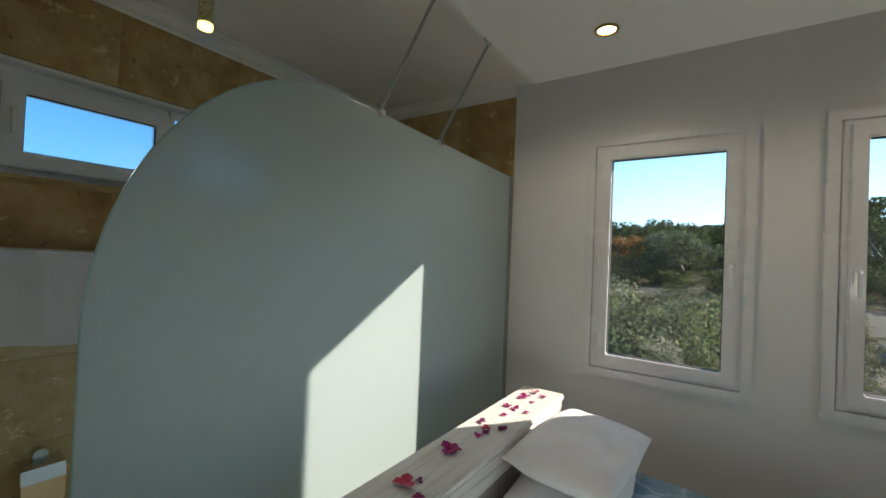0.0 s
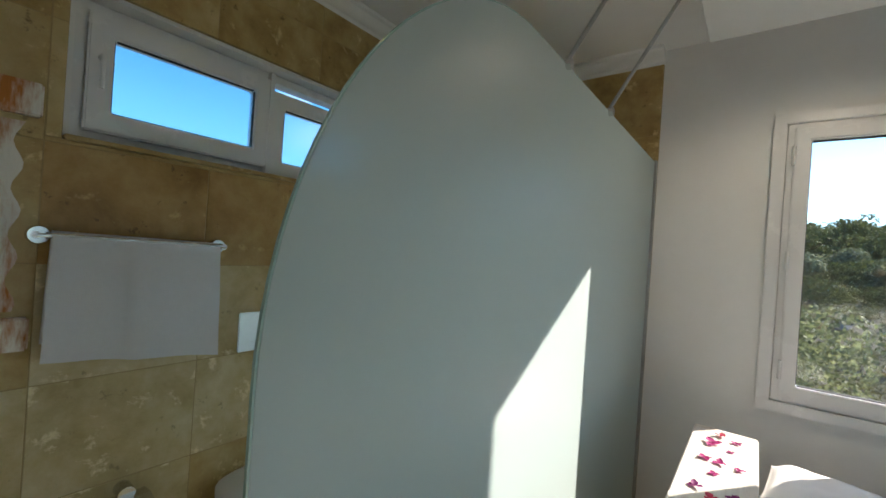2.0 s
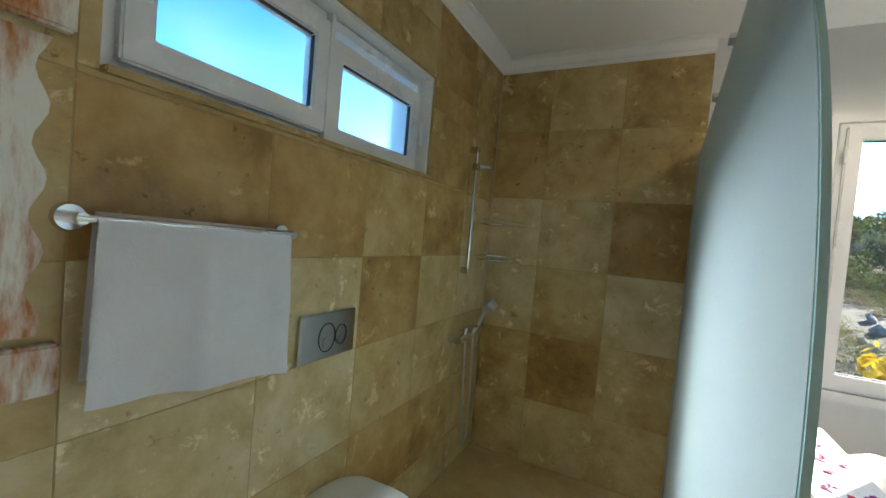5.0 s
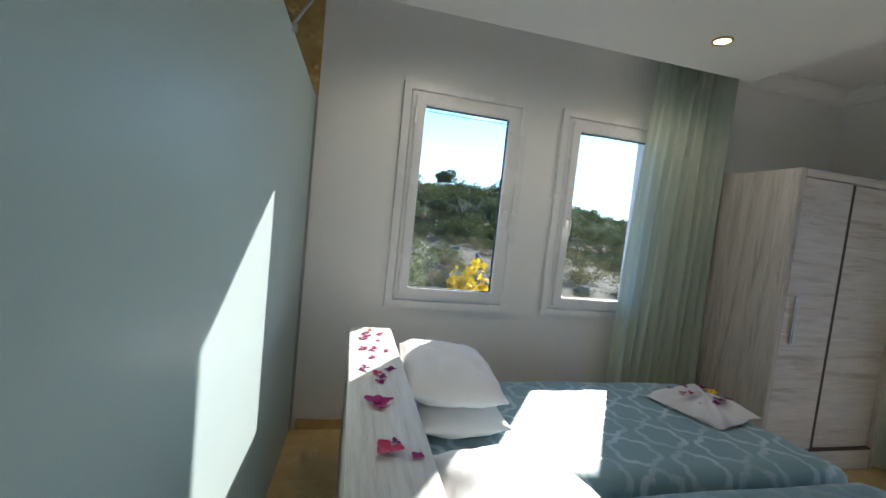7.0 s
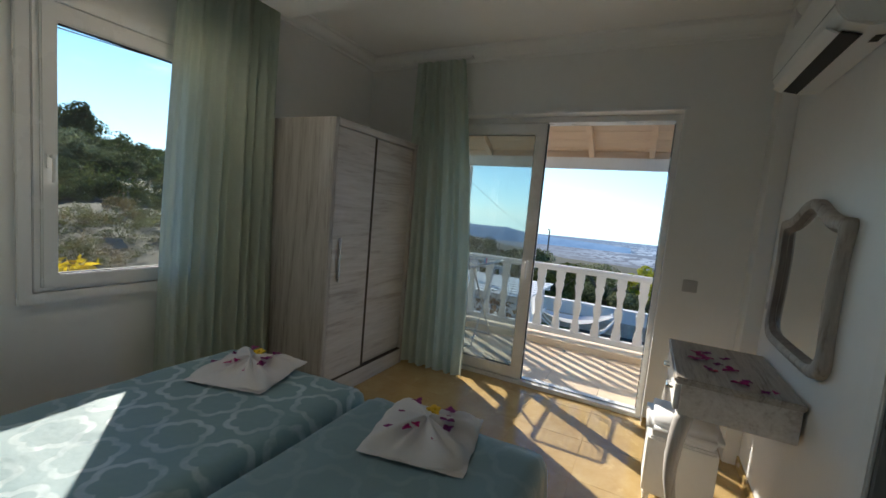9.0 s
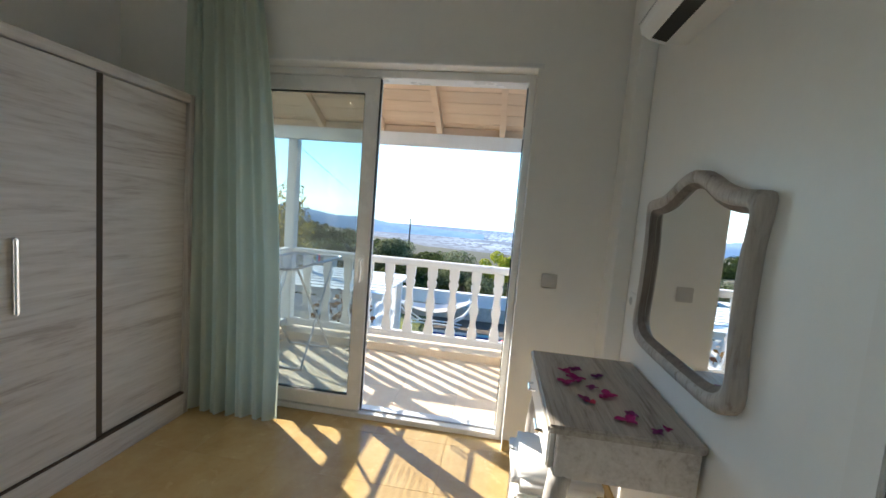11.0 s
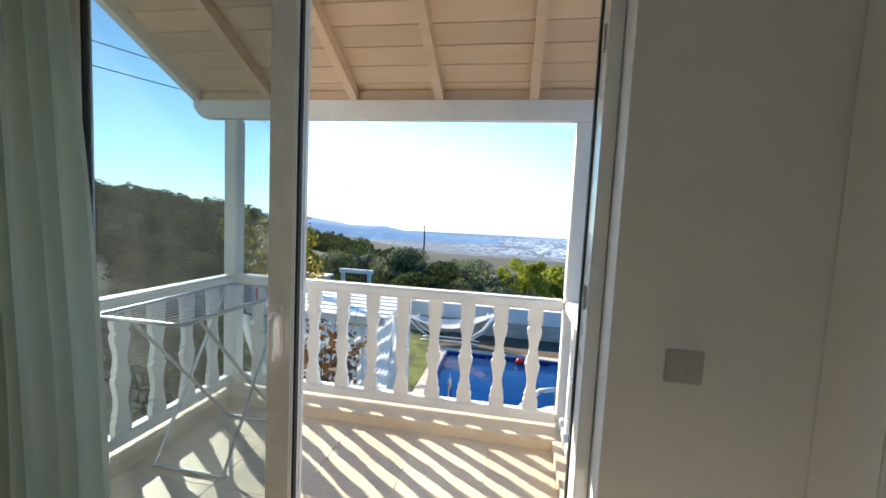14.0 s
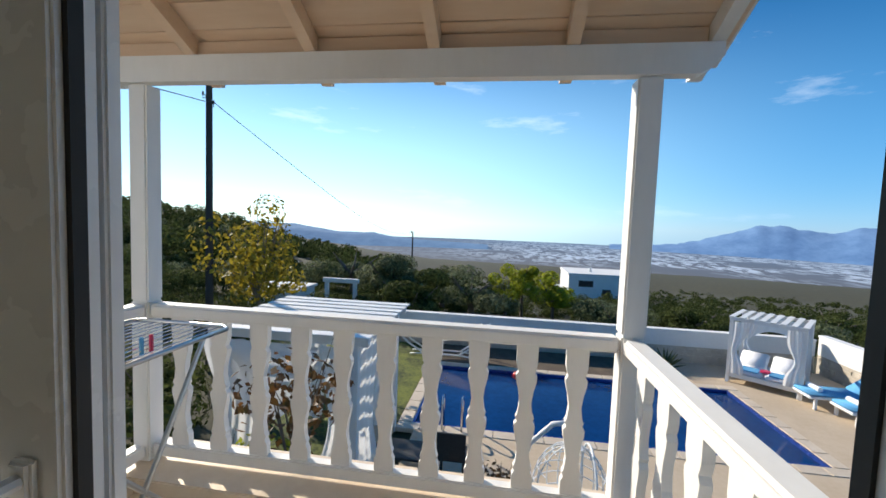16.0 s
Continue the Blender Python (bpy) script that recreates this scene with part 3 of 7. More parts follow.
structure(part("baseboard_east", bx(EAST - 0.012, -0.415, 0.0, EAST - 0.0005, 0.055, 0.07, bevel=0.003), FLOOR_STONE), "honey marble skirting strip", "baseboard")


# ---- windows on the north wall ----
def rect_frame(bm, axis, a, b, u0, u1, z0, z1, w, bevel=0.004):
    """One mitred ring of bars round a rectangle, from a to b along the thickness axis."""
    def loop(q0, q1, r0, r1, at):
        return [bm.verts.new((u, at, z) if axis == 1 else (at, u, z)) for u, z in ((q0, r0), (q1, r0), (q1, r1), (q0, r1))]
    oa, ob_ = loop(u0, u1, z0, z1, a), loop(u0, u1, z0, z1, b)
    ia, ib = loop(u0 + w, u1 - w, z0 + w, z1 - w, a), loop(u0 + w, u1 - w, z0 + w, z1 - w, b)
    for k in range(4):
        n_ = (k + 1) % 4
        for p, q in ((oa, ob_), (ob_, ib), (ib, ia), (ia, oa)):
            bm.faces.new((p[k], p[n_], q[n_], q[k]))
    if bevel:
        bmesh.ops.recalc_face_normals(bm, faces=bm.faces[:])
        edges = [e for e in bm.edges if e.calc_face_angle(0) > 0.5]
        bmesh.ops.bevel(bm, geom=edges, offset=bevel, segments=2, affect="EDGES", clamp_overlap=True)
    return bm


def north_window(name, glass_x, handle_x, hinge_x):
    g0, g1, z0, z1 = glass_x[0], glass_x[1], 0.967, 2.145
    win = structure(thing(name, ((g0 + g1) / 2, NORTH, 0.83), "white uPVC casement window with flat casing, closed", "window"))
    c0, c1 = g0 - 0.145, g1 + 0.135
    part("casing", rect_frame(bmesh.new(), 1, 2.694, NORTH - 0.0005, c0, c1, 0.83, 2.285, 0.052), UPVC, win)
    part("window_frame", rect_frame(bmesh.new(), 1, 2.705, 2.775, g0 - 0.088, g1 + 0.088, 0.887, 2.233, 0.03), UPVC, win)
    sash = part("sash", rect_frame(bmesh.new(), 1, 2.688, 2.752, g0 - 0.062, g1 + 0.062, 0.905, 2.207, 0.062, bevel=0.006), UPVC, win)
    part("gasket", rect_frame(bmesh.new(), 1, 2.715, 2.74, g0 - 0.002, g1 + 0.002, z0 - 0.002, z1 + 0.002, 0.006, bevel=0), GASKET, sash, "black rubber seal")
    pane = part("pane", bx(g0 - 0.004, 2.727, z0 - 0.004, g1 + 0.004, 2.731, z1 + 0.004), PANE, sash, "clear glass pane")
    pane.visible_shadow = False
    part("window_sill", bx(g0 - 0.09, 2.782, 0.86, g1 + 0.09, 3.02, 0.885, bevel=0.005), HOUSE_WHITE, win, "outer stone sill")
    h = bmesh.new()
    box(h, handle_x - 0.014, 2.672, 1.47, handle_x + 0.014, 2.688, 1.545, bevel=0.004)
    tube(h, [(handle_x, 2.675, 1.53), (handle_x, 2.645, 1.53), (handle_x, 2.637, 1.52), (handle_x, 2.637, 1.41)], 0.0085)
    part("handle", h, PLASTIC, sash, "white lever handle")
    for z in (1.04, 1.56, 2.07):
        part("hinge", cy((hinge_x, 2.682, z - 0.045), (hinge_x, 2.682, z + 0.045), 0.008), PLASTIC, win)
    return win


north_window("window_1", (0.194, 0.770), 0.802, 0.132)
north_window("window_2", (1.302, 1.880), 1.270, 1.942)

# ---- high strip window of the bathroom ----
bw = structure(thing("window_bathroom", (WEST, 1.08, 1.79), "white uPVC strip window with patterned glass, two lights", "window"))
part("window_frame", rect_frame(bmesh.new(), 0, -1.86, -1.80, 0.405, 1.755, 1.795, 2.265, 0.035), UPVC, bw)
for y0, y1, z0, z1, hy in ((0.44, 1.085, 1.828, 2.228, 0.475), (1.085, 1.72, 1.79, 2.185, 1.69)):
    s = part("sash", rect_frame(bmesh.new(), 0, -1.835, -1.775, y0, y1, z0, z1, 0.072, bevel=0.006), UPVC, bw)
    p = part("pane", bx(-1.812, y0 + 0.068, z0 + 0.068, -1.806, y1 - 0.068, z1 - 0.068), BATH_PANE, s, "patterned obscured pane")
    p.visible_shadow = False
    part("gasket", rect_frame(bmesh.new(), 0, -1.80, -1.785, y0 + 0.069, y1 - 0.069, z0 + 0.069, z1 - 0.069, 0.006, bevel=0), GASKET, s)
    h = bmesh.new()
    tube(h, [(-1.775, hy, (z0 + z1) / 2 + 0.05), (-1.745, hy, (z0 + z1) / 2 + 0.05), (-1.738, hy, (z0 + z1) / 2 + 0.035), (-1.738, hy, (z0 + z1) / 2 - 0.06)], 0.008)
    part("handle", h, PLASTIC, s, "white lever handle")
part("mullion", bx(-1.84, 1.075, 1.80, -1.77, 1.095, 2.26), UPVC, bw)
part("window_sill", bx(-1.80, 0.385, 1.774, -1.700, 1.775, 1.790, bevel=0.004), TILE_STONE, bw, "thin travertine sill")

# ---- sliding balcony door ----
door = structure(thing("door_balcony", (3.80, 1.02, 0.0), "white uPVC sliding balcony door, its leaf slid open over the fixed light", "door"))
part("frame_jamb", bx(3.760, 0.062, 0.0, 3.886, 0.101, 2.26, bevel=0.004), UPVC, door)
part("frame_jamb", bx(3.760, 1.928, 0.0, 3.895, 1.978, 2.26, bevel=0.004), UPVC, door)
part("frame_head", bx(3.760, 0.101, 2.215, 3.895, 1.928, 2.26, bevel=0.004), UPVC, door)
part("threshold", bx(3.760, 0.101, 0.0, 3.90, 1.928, 0.035, bevel=0.004), UPVC, door)
part("track", bx(3.812, 0.103, 0.035, 3.820, 1.926, 0.045), SATIN_STEEL, door, "metal slide track")
leaf = part("leaf", rect_frame(bmesh.new(), 0, 3.768, 3.824, 1.012, 1.926, 0.046, 2.213, 0.092, bevel=0.005), UPVC, door, "sliding glazed leaf")
part("gasket", rect_frame(bmesh.new(), 0, 3.782, 3.808, 1.100, 1.838, 0.134, 2.125, 0.009, bevel=0), GASKET, leaf, "black rubber seal")
part("edge_seal", bx(3.781, 1.004, 0.05, 3.799, 1.0125, 2.21), GASKET, leaf, "black edge seal")
lp = part("pane", bx(3.792, 1.108, 0.142, 3.798, 1.832, 2.117), DOOR_PANE, leaf, "clear glass pane")
lp.visible_shadow = False
h = bmesh.new()
box(h, 3.754, 1.040, 0.93, 3.768, 1.072, 1.10, bevel=0.005)
tube(h, [(3.758, 1.056, 1.075), (3.731, 1.056, 1.075), (3.719, 1.056, 1.062), (3.719, 1.056, 0.93)], 0.010)
part("handle", h, PLASTIC, leaf, "white lever handle")
part("interlock", bx(3.832, 1.014, 0.046, 3.857, 1.075, 2.213, bevel=0.004), UPVC, door)
for z in (0.42, 1.20, 1.93):
    part("striker_plate", bx(3.790, 0.1015, z - 0.035, 3.812, 0.110, z + 0.035, bevel=0.002), SATIN_STEEL, door, "steel striker plate")
part("brush_seal", bx(3.860, 0.1015, 0.036, 3.884, 0.107, 2.214), GASKET, door, "black brush seal")
part("lintel_trim", bx(EAST - 0.014, 0.03, 2.262, EAST - 0.0005, 2.01, 2.285, bevel=0.003), UPVC, door)

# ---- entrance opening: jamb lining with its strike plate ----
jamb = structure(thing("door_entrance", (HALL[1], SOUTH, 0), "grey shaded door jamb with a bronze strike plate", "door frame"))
jb = bmesh.new()
box(jb, 1.995, -0.675, 0.0, 2.029, SOUTH + 0.004, 2.045, bevel=0.004)
box(jb, 1.131, -0.675, 0.0, 1.165, SOUTH + 0.004, 2.045, bevel=0.004)
box(jb, 1.165, -0.675, 2.045, 1.995, SOUTH + 0.004, 2.079, bevel=0.004)
part("jamb", jb, SHADED_FRAME, jamb)
ar = bmesh.new()
box(ar, 2.001, SOUTH + 0.0045, 0.0, 2.075, SOUTH + 0.018, 2.12, bevel=0.005)
box(ar, 1.085, SOUTH + 0.0045, 0.0, 1.159, SOUTH + 0.018, 2.12, bevel=0.005)
part("architrave", ar, WHITE_PAINT, jamb)
st = bmesh.new()
box(st, 1.980, -0.60, 0.0, 1.995, -0.56, 2.045)
part("stop_bead", st, SHADED_FRAME, jamb)
pl = bmesh.new()
box(pl, 1.990, -0.522, 0.935, 1.9955, -0.497, 1.14, bevel=0.002)
part("strike_plate", pl, BROWN_METAL, jamb, "dark bronze strike plate")
part("strike_slot", bx(1.9885, -0.516, 1.05, 1.9905, -0.504, 1.10), SATIN_STEEL, jamb)


# ---- balcony ----
structure(part("balcony_slab", bx(3.90, -0.14, -0.30, 5.48, 2.42, -0.012), HOUSE_WHITE), "concrete balcony slab", "balcony")
KERB = 0.072
structure(part("balcony_kerb_front", bx(5.07, -0.14, -0.012, 5.45, 2.42, KERB, bevel=0.006), BALCONY_STONE), "cream stone kerb under the balustrade", "kerb")
structure(part("balcony_kerb_north", bx(3.902, 2.26, -0.012, 5.069, 2.42, KERB, bevel=0.006), BALCONY_STONE), "cream stone kerb under the balustrade", "kerb")
structure(part("balcony_kerb_south", bx(3.902, -0.14, -0.012, 5.069, 0.01, KERB, bevel=0.006), BALCONY_STONE), "cream stone kerb under the balustrade", "kerb")


def baluster_outline():
    hw = [(0.0, 0.048), (0.09, 0.048), (0.125, 0.037), (0.15, 0.043), (0.175, 0.035), (0.25, 0.028), (0.33, 0.034), (0.41, 0.046), (0.445, 0.048),
          (0.475, 0.035), (0.50, 0.042), (0.525, 0.034), (0.60, 0.027), (0.68, 0.034), (0.75, 0.046), (0.785, 0.048), (0.815, 0.036), (0.84, 0.043), (0.875, 0.048), (1.0, 0.048)]
    z0, z1 = 0.166, 0.852
    right = [(w, z0 + (z1 - z0) * u) for u, w in hw]
    return right + [(-w, z) for w, z in right[::-1]]


def baluster_mesh(mat):
    bm = bmesh.new()
    prism(bm, baluster_outline(), 0, -0.0175, 0.0175)
    bmesh.ops.recalc_face_normals(bm, faces=bm.faces[:])
    me = bpy.data.meshes.new("baluster")
    bm.to_mesh(me)
    bm.free()
    me.materials.append(mat)
    return me


BALUSTER = baluster_mesh(WHITE_TIMBER)
rail = thing("balustrade", (5.25, 1.14, KERB), "white painted timber balustrade with wavy flat balusters", "balustrade")


def add_baluster(x, y, turn):
    ob = new("baluster", BALUSTER)
    ob.parent = rail
    ob.matrix_parent_inverse = rail.matrix_basis.inverted()
    ob.matrix_basis = pose(x, y, 0, 0, 0, turn)


for k in range(10):
    add_baluster(5.25, 0.150 + 0.2215 * k, 0)
for k in range(5):
    add_baluster(5.032 - 0.2245 * k, 2.35, 90)
    add_baluster(5.032 - 0.2245 * k, -0.07, 90)
part("top_rail", bx(5.205, -0.018, 0.850, 5.295, 2.298, 0.918, bevel=0.012, seg=3), WHITE_TIMBER, rail)
part("top_rail", bx(3.905, 2.305, 0.850, 5.199, 2.395, 0.918, bevel=0.012, seg=3), WHITE_TIMBER, rail)
part("top_rail", bx(3.905, -0.115, 0.850, 5.199, -0.025, 0.918, bevel=0.012, seg=3), WHITE_TIMBER, rail)
part("bottom_rail", bx(5.218, -0.018, 0.100, 5.282, 2.298, 0.168, bevel=0.008), WHITE_TIMBER, rail)
part("bottom_rail", bx(3.905, 2.318, 0.100, 5.199, 2.382, 0.168, bevel=0.008), WHITE_TIMBER, rail)
part("bottom_rail", bx(3.905, -0.102, 0.100, 5.199, -0.038, 0.168, bevel=0.008), WHITE_TIMBER, rail)
part("newel", bx(5.20, 2.30, KERB, 5.30, 2.40, 0.93, bevel=0.008), WHITE_TIMBER, rail)
part("newel", bx(5.20, -0.12, KERB, 5.30, -0.02, 0.93, bevel=0.008), WHITE_TIMBER, rail)

canopy = thing("balcony_canopy", (5.2, 1.14, 0.93), "white timber balcony canopy with limewashed boards on rafters", "canopy")
part("post", bx(5.20, 2.30, 0.93, 5.30, 2.40, 2.0295, bevel=0.008), WHITE_TIMBER, canopy)
part("post", bx(5.20, -0.12, 0.93, 5.30, -0.02, 2.0295, bevel=0.008), WHITE_TIMBER, canopy)
ol = [(-0.335, 2.155), (-0.335, 2.10), (-0.315, 2.085), (-0.30, 2.060), (-0.25, 2.030), (2.55, 2.030), (2.60, 2.060), (2.615, 2.085), (2.635, 2.10), (2.635, 2.155)]
beam = bmesh.new()
prism(beam, ol, 0, 5.185, 5.245)
part("beam", beam, WHITE_TIMBER, canopy, "white beam with shaped ends")
SLOPE = (2.475 - 2.172) / (5.17 - 4.55)


def rafter_z(x):
    return 2.168 + (5.17 - x) * SLOPE


RAFTERS = [2.62, 2.045, 1.428, 0.847, 0.252, -0.31]
for y in RAFTERS:
    bm = bmesh.new()
    prism(bm, [(3.905, rafter_z(3.905)), (5.38, rafter_z(5.38)), (5.41, rafter_z(5.41) + 0.02), (5.41, rafter_z(5.41) + 0.085), (3.905, rafter_z(3.905) + 0.085)], 1, y - 0.027, y + 0.027)
    part("rafter", bm, ROOF_BOARD if -0.3 < y < 2.6 else WHITE_TIMBER, canopy)
n = 12
for k in range(n):
    x0, x1 = 3.90 + (5.42 - 3.90) * k / n + 0.003, 3.90 + (5.42 - 3.90) * (k + 1) / n - 0.003
    bm = bmesh.new()
    t = 0.087
    prism(bm, [(x0, rafter_z(x0) + t), (x1, rafter_z(x1) + t), (x1, rafter_z(x1) + t + 0.018), (x0, rafter_z(x0) + t + 0.018)], 1, -0.40, 2.70)
    part("board", bm, ROOF_BOARD, canopy)
bm = bmesh.new()
prism(bm, [(3.90, rafter_z(3.9) + 0.107), (5.44, rafter_z(5.44) + 0.107), (5.44, rafter_z(5.44) + 0.15), (3.90, rafter_z(3.9) + 0.15)], 1, -0.42, 2.72)
part("roof_cover", bm, HOUSE_WHITE, canopy)
part("blocking", bx(5.212, -0.28, 2.151, 5.245, 2.59, rafter_z(5.23) + 0.085), ROOF_BOARD, canopy)

# ---- frosted shower screen ----
screen = thing("shower_screen", (-0.497, 1.54, 0.0), "arched frosted green glass shower screen fixed with two steel rods", "shower screen")
ol = [(0.425, 0.004), (0.425, 1.283)]
ol += [(1.15 - 0.725 * math.cos(t), 1.283 + 0.869 * math.sin(t)) for t in [k * math.pi / 48 for k in range(1, 25)]]
ol += [(2.690, 2.089), (2.690, 0.004)]


def screen_x(y):
    """The panel stands slightly askew: its free edge leans towards the toilet."""
    return -0.480 - 0.026 * (2.69 - y)


bm = bmesh.new()
prism(bm, ol, 0, -0.005, 0.005)
for v in bm.verts:
    v.co.x += screen_x(v.co.y)
gl = part("glass_panel", bm, FROST, screen)
bm = bmesh.new()
tube(bm, [(screen_x(y), y, z) for y, z in ol[:-1]], 0.0054, seg=4)
part("polished_edge", bm, GLASS_EDGE, screen, "green polished glass edge")
part("wall_channel", bx(-0.493, 2.688, 0.0, -0.463, NORTH - 0.001, 2.10, bevel=0.002), SATIN_STEEL, screen, "brushed steel wall channel")
for y, z in ((1.405, 2.149), (1.851, 2.128)):
    x = screen_x(y)
    rod = part("stay_rod", cy((x, y, z), (-0.220, y, 2.592), 0.0075, seg=10), SATIN_STEEL, screen, "thin steel stay rod")
    part("clamp", cy((x - 0.022, y, z - 0.006), (x + 0.022, y, z - 0.006), 0.017), CHROME, rod, "round chrome glass clamp")
    part("ceiling_flange", cy((-0.2155, y, 2.603), (-0.240, y, 2.597), 0.026), SATIN_STEEL, rod)

# ---- recessed downlights ----
for x, y in ((0.30, 2.0), (1.71, 2.03)):
    d = thing("ceiling_downlight", (x, y, 2.58), "round recessed downlight, lit, with a brass rim", "downlight", "downlights in the dropped ceiling")
    bm = bmesh.new()
    tube(bm, [(x + 0.046 * math.cos(a), y + 0.046 * math.sin(a), 2.577) for a in [k * math.pi / 16 for k in range(33)]], 0.008, seg=8)
    part("rim", bm, material("brass_rim", (0.5, 0.36, 0.14), rough=0.3, metal=1.0, bump=0.0), d, smooth=True)
    part("lens", cy((x, y, 2.5785), (x, y, 2.5805), 0.041, seg=24), glow("warm_lens", (1.0, 0.88, 0.62), 9.0), d, "glowing lens")

# ---- beds ----
def bed(y0, y1, seed, cover, label):
    x0, x1, top = 0.075, 1.93, 0.560
    b = thing("bed", ((x0 + x1) / 2, (y0 + y1) / 2, 0), label, "bed", "twin beds")
    part("bed_base", bx(x0 + 0.02, y0 + 0.05, 0.10, x1 - 0.06, y1 - 0.05, 0.32, bevel=0.01), WOOD_X, b)
    for x in (x0 + 0.08, x1 - 0.13):
        for y in (y0 + 0.10, y1 - 0.10):
            part("leg", bx(x - 0.025, y - 0.025, 0.0, x + 0.025, y + 0.025, 0.10, bevel=0.004), WOOD_Z, b)
    part("mattress", bx(x0, y0 + 0.03, 0.321, x1 - 0.03, y1 - 0.03, 0.535, bevel=0.05, seg=4), LINEN, b, smooth=True)
    ny, nx, skirt = 44, 60, 0.30

    def spread(u, v):
        # across the bed: down one side, over the top and down the other
        w = y1 - y0
        s = u * (w + 2 * skirt)
        x = x0 + 0.02 + v * (x1 - x0 + skirt - 0.02)
        r = 0.055
        if s < skirt:
            y, z = y0, top - r - (skirt - s)
        elif s > skirt + w:
            y, z = y1, top - r - (s - skirt - w)
        else:
            y, z = y0 + (s - skirt), top
        over = x - x1
        if over > 0:
            z -= max(0.0, over)
            x = x1 + 0.012 * math.sin(9 * u)
        edge = min(abs(y - y0), abs(y1 - y))
        if skirt <= s <= skirt + w and edge < r:
            z -= r - math.sqrt(max(0, r * r - (r - edge) ** 2))
        if 0 > over > -r:
            z -= r - math.sqrt(max(0, r * r - (r + over) ** 2))
        flare = max(0.0, top - 0.06 - z)
        wav = noise.noise(Vector((x * 3.1, s * 3.3, seed))) * 0.010 + noise.noise(Vector((x * 9, s * 8, seed + 5))) * 0.004
        if s < skirt:
            y -= flare * 0.05 + 0.016 * math.sin(x * 17 + seed) * flare / skirt
        elif s > skirt + w:
            y += flare * 0.05 + 0.016 * math.sin(x * 15 + seed) * flare / skirt
        return Vector((x, y, max(0.12, z + wav)))
    bm = sheet(bmesh.new(), ny, nx, spread)
    part("bedspread", bm, cover, b, "pale blue-green trellis bedspread", smooth=True)
    return b


bed(1.285, 2.225, 1.0, SPREAD, "single bed with a blue-green trellis bedspread, made, by the window wall")
bed(0.405, 1.245, 7.0, SPREAD_PLAIN, "single bed with a blue-green trellis bedspread, made, on the room side")


# ---- long headboard with its shelf top ----
hb = thing("headboard", (-0.05, 1.3, 0), "long whitewashed wooden headboard box with a shelf top behind both beds", "headboard")
part("top_board", bx(-0.165, 0.30, 0.762, 0.066, 2.335, 0.792, bevel=0.005), WOOD_Y, hb)
part("front_rail", bx(0.030, 0.31, 0.660, 0.060, 2.325, 0.7615, bevel=0.004), WOOD_Y, hb)
part("front_panel", bx(0.018, 0.34, 0.0, 0.032, 2.30, 0.66), WOOD_Z, hb)
part("back_panel", bx(-0.158, 0.31, 0.0, -0.138, 2.325, 0.7615), WOOD_Z, hb)
for y in (0.31, 2.297):
    part("end_panel", bx(-0.137, y, 0.0, 0.045, y + 0.028, 0.7615, bevel=0.003), WOOD_Z, hb)


# ---- pillows ----
def pillow(cx, cy_, z, lx, ly, h, tilt, turn, seed, label):
    bm = bmesh.new()
    n = 26
    tops, bots = [], []
    for side, store in ((1, tops), (-1, bots)):
        for i in range(n + 1):
            row = []
            for j in range(n + 1):
                u, v = 2 * i / n - 1, 2 * j / n - 1
                pinch = 1 - 0.11 * (u * u * v * v) ** 0.5 - 0.05 * (1 - v * v) * abs(u) ** 8 - 0.05 * (1 - u * u) * abs(v) ** 8
                body = max(0, (1 - abs(u) ** 2.6)) ** 0.62 * max(0, (1 - abs(v) ** 2.8)) ** 0.60
                wr = noise.noise(Vector((u * 2.2 + seed, v * 2.4, seed * 1.7))) * 0.026 + noise.noise(Vector((u * 6 + seed, v * 6, 3.3))) * 0.010
                row.append(bm.verts.new((u * lx / 2 * pinch, v * ly / 2 * pinch, side * (body * h / 2 + wr * body) + (0.006 if side > 0 else 0.0))))
            store.append(row)
        for i in range(n):
            for j in range(n):
                q = (store[i][j], store[i + 1][j], store[i + 1][j + 1], store[i][j + 1])
                bm.faces.new(q if side > 0 else q[::-1])
    ring = [(i, 0) for i in range(n)] + [(n, j) for j in range(n)] + [(i, n) for i in range(n, 0, -1)] + [(0, j) for j in range(n, 0, -1)]
    for k in range(len(ring)):
        a, b2 = ring[k], ring[(k + 1) % len(ring)]
        bm.faces.new((tops[a[0]][a[1]], bots[a[0]][a[1]], bots[b2[0]][b2[1]], tops[b2[0]][b2[1]]))
    ob = part("pillow", bm, LINEN, smooth=True)
    ob.matrix_basis = pose(cx, cy_, z, 0, tilt, turn)
    return tagged(ob, label, "pillow", "pillows on the beds")


pillow(0.285, 1.865, 0.618, 0.44, 0.76, 0.13, 0, 2, 1.0, "plump white cotton pillow lying flat on the bed")
pillow(0.290, 1.885, 0.728, 0.46, 0.74, 0.15, 2, -4, 2.6, "plump white cotton pillow stacked on another")
pillow(0.300, 0.840, 0.618, 0.44, 0.74, 0.13, 0, -2, 4.1, "plump white cotton pillow lying flat on the bed")
pillow(0.290, 0.870, 0.725, 0.46, 0.72, 0.14, 3, 3, 5.9, "plump white cotton pillow stacked on another")


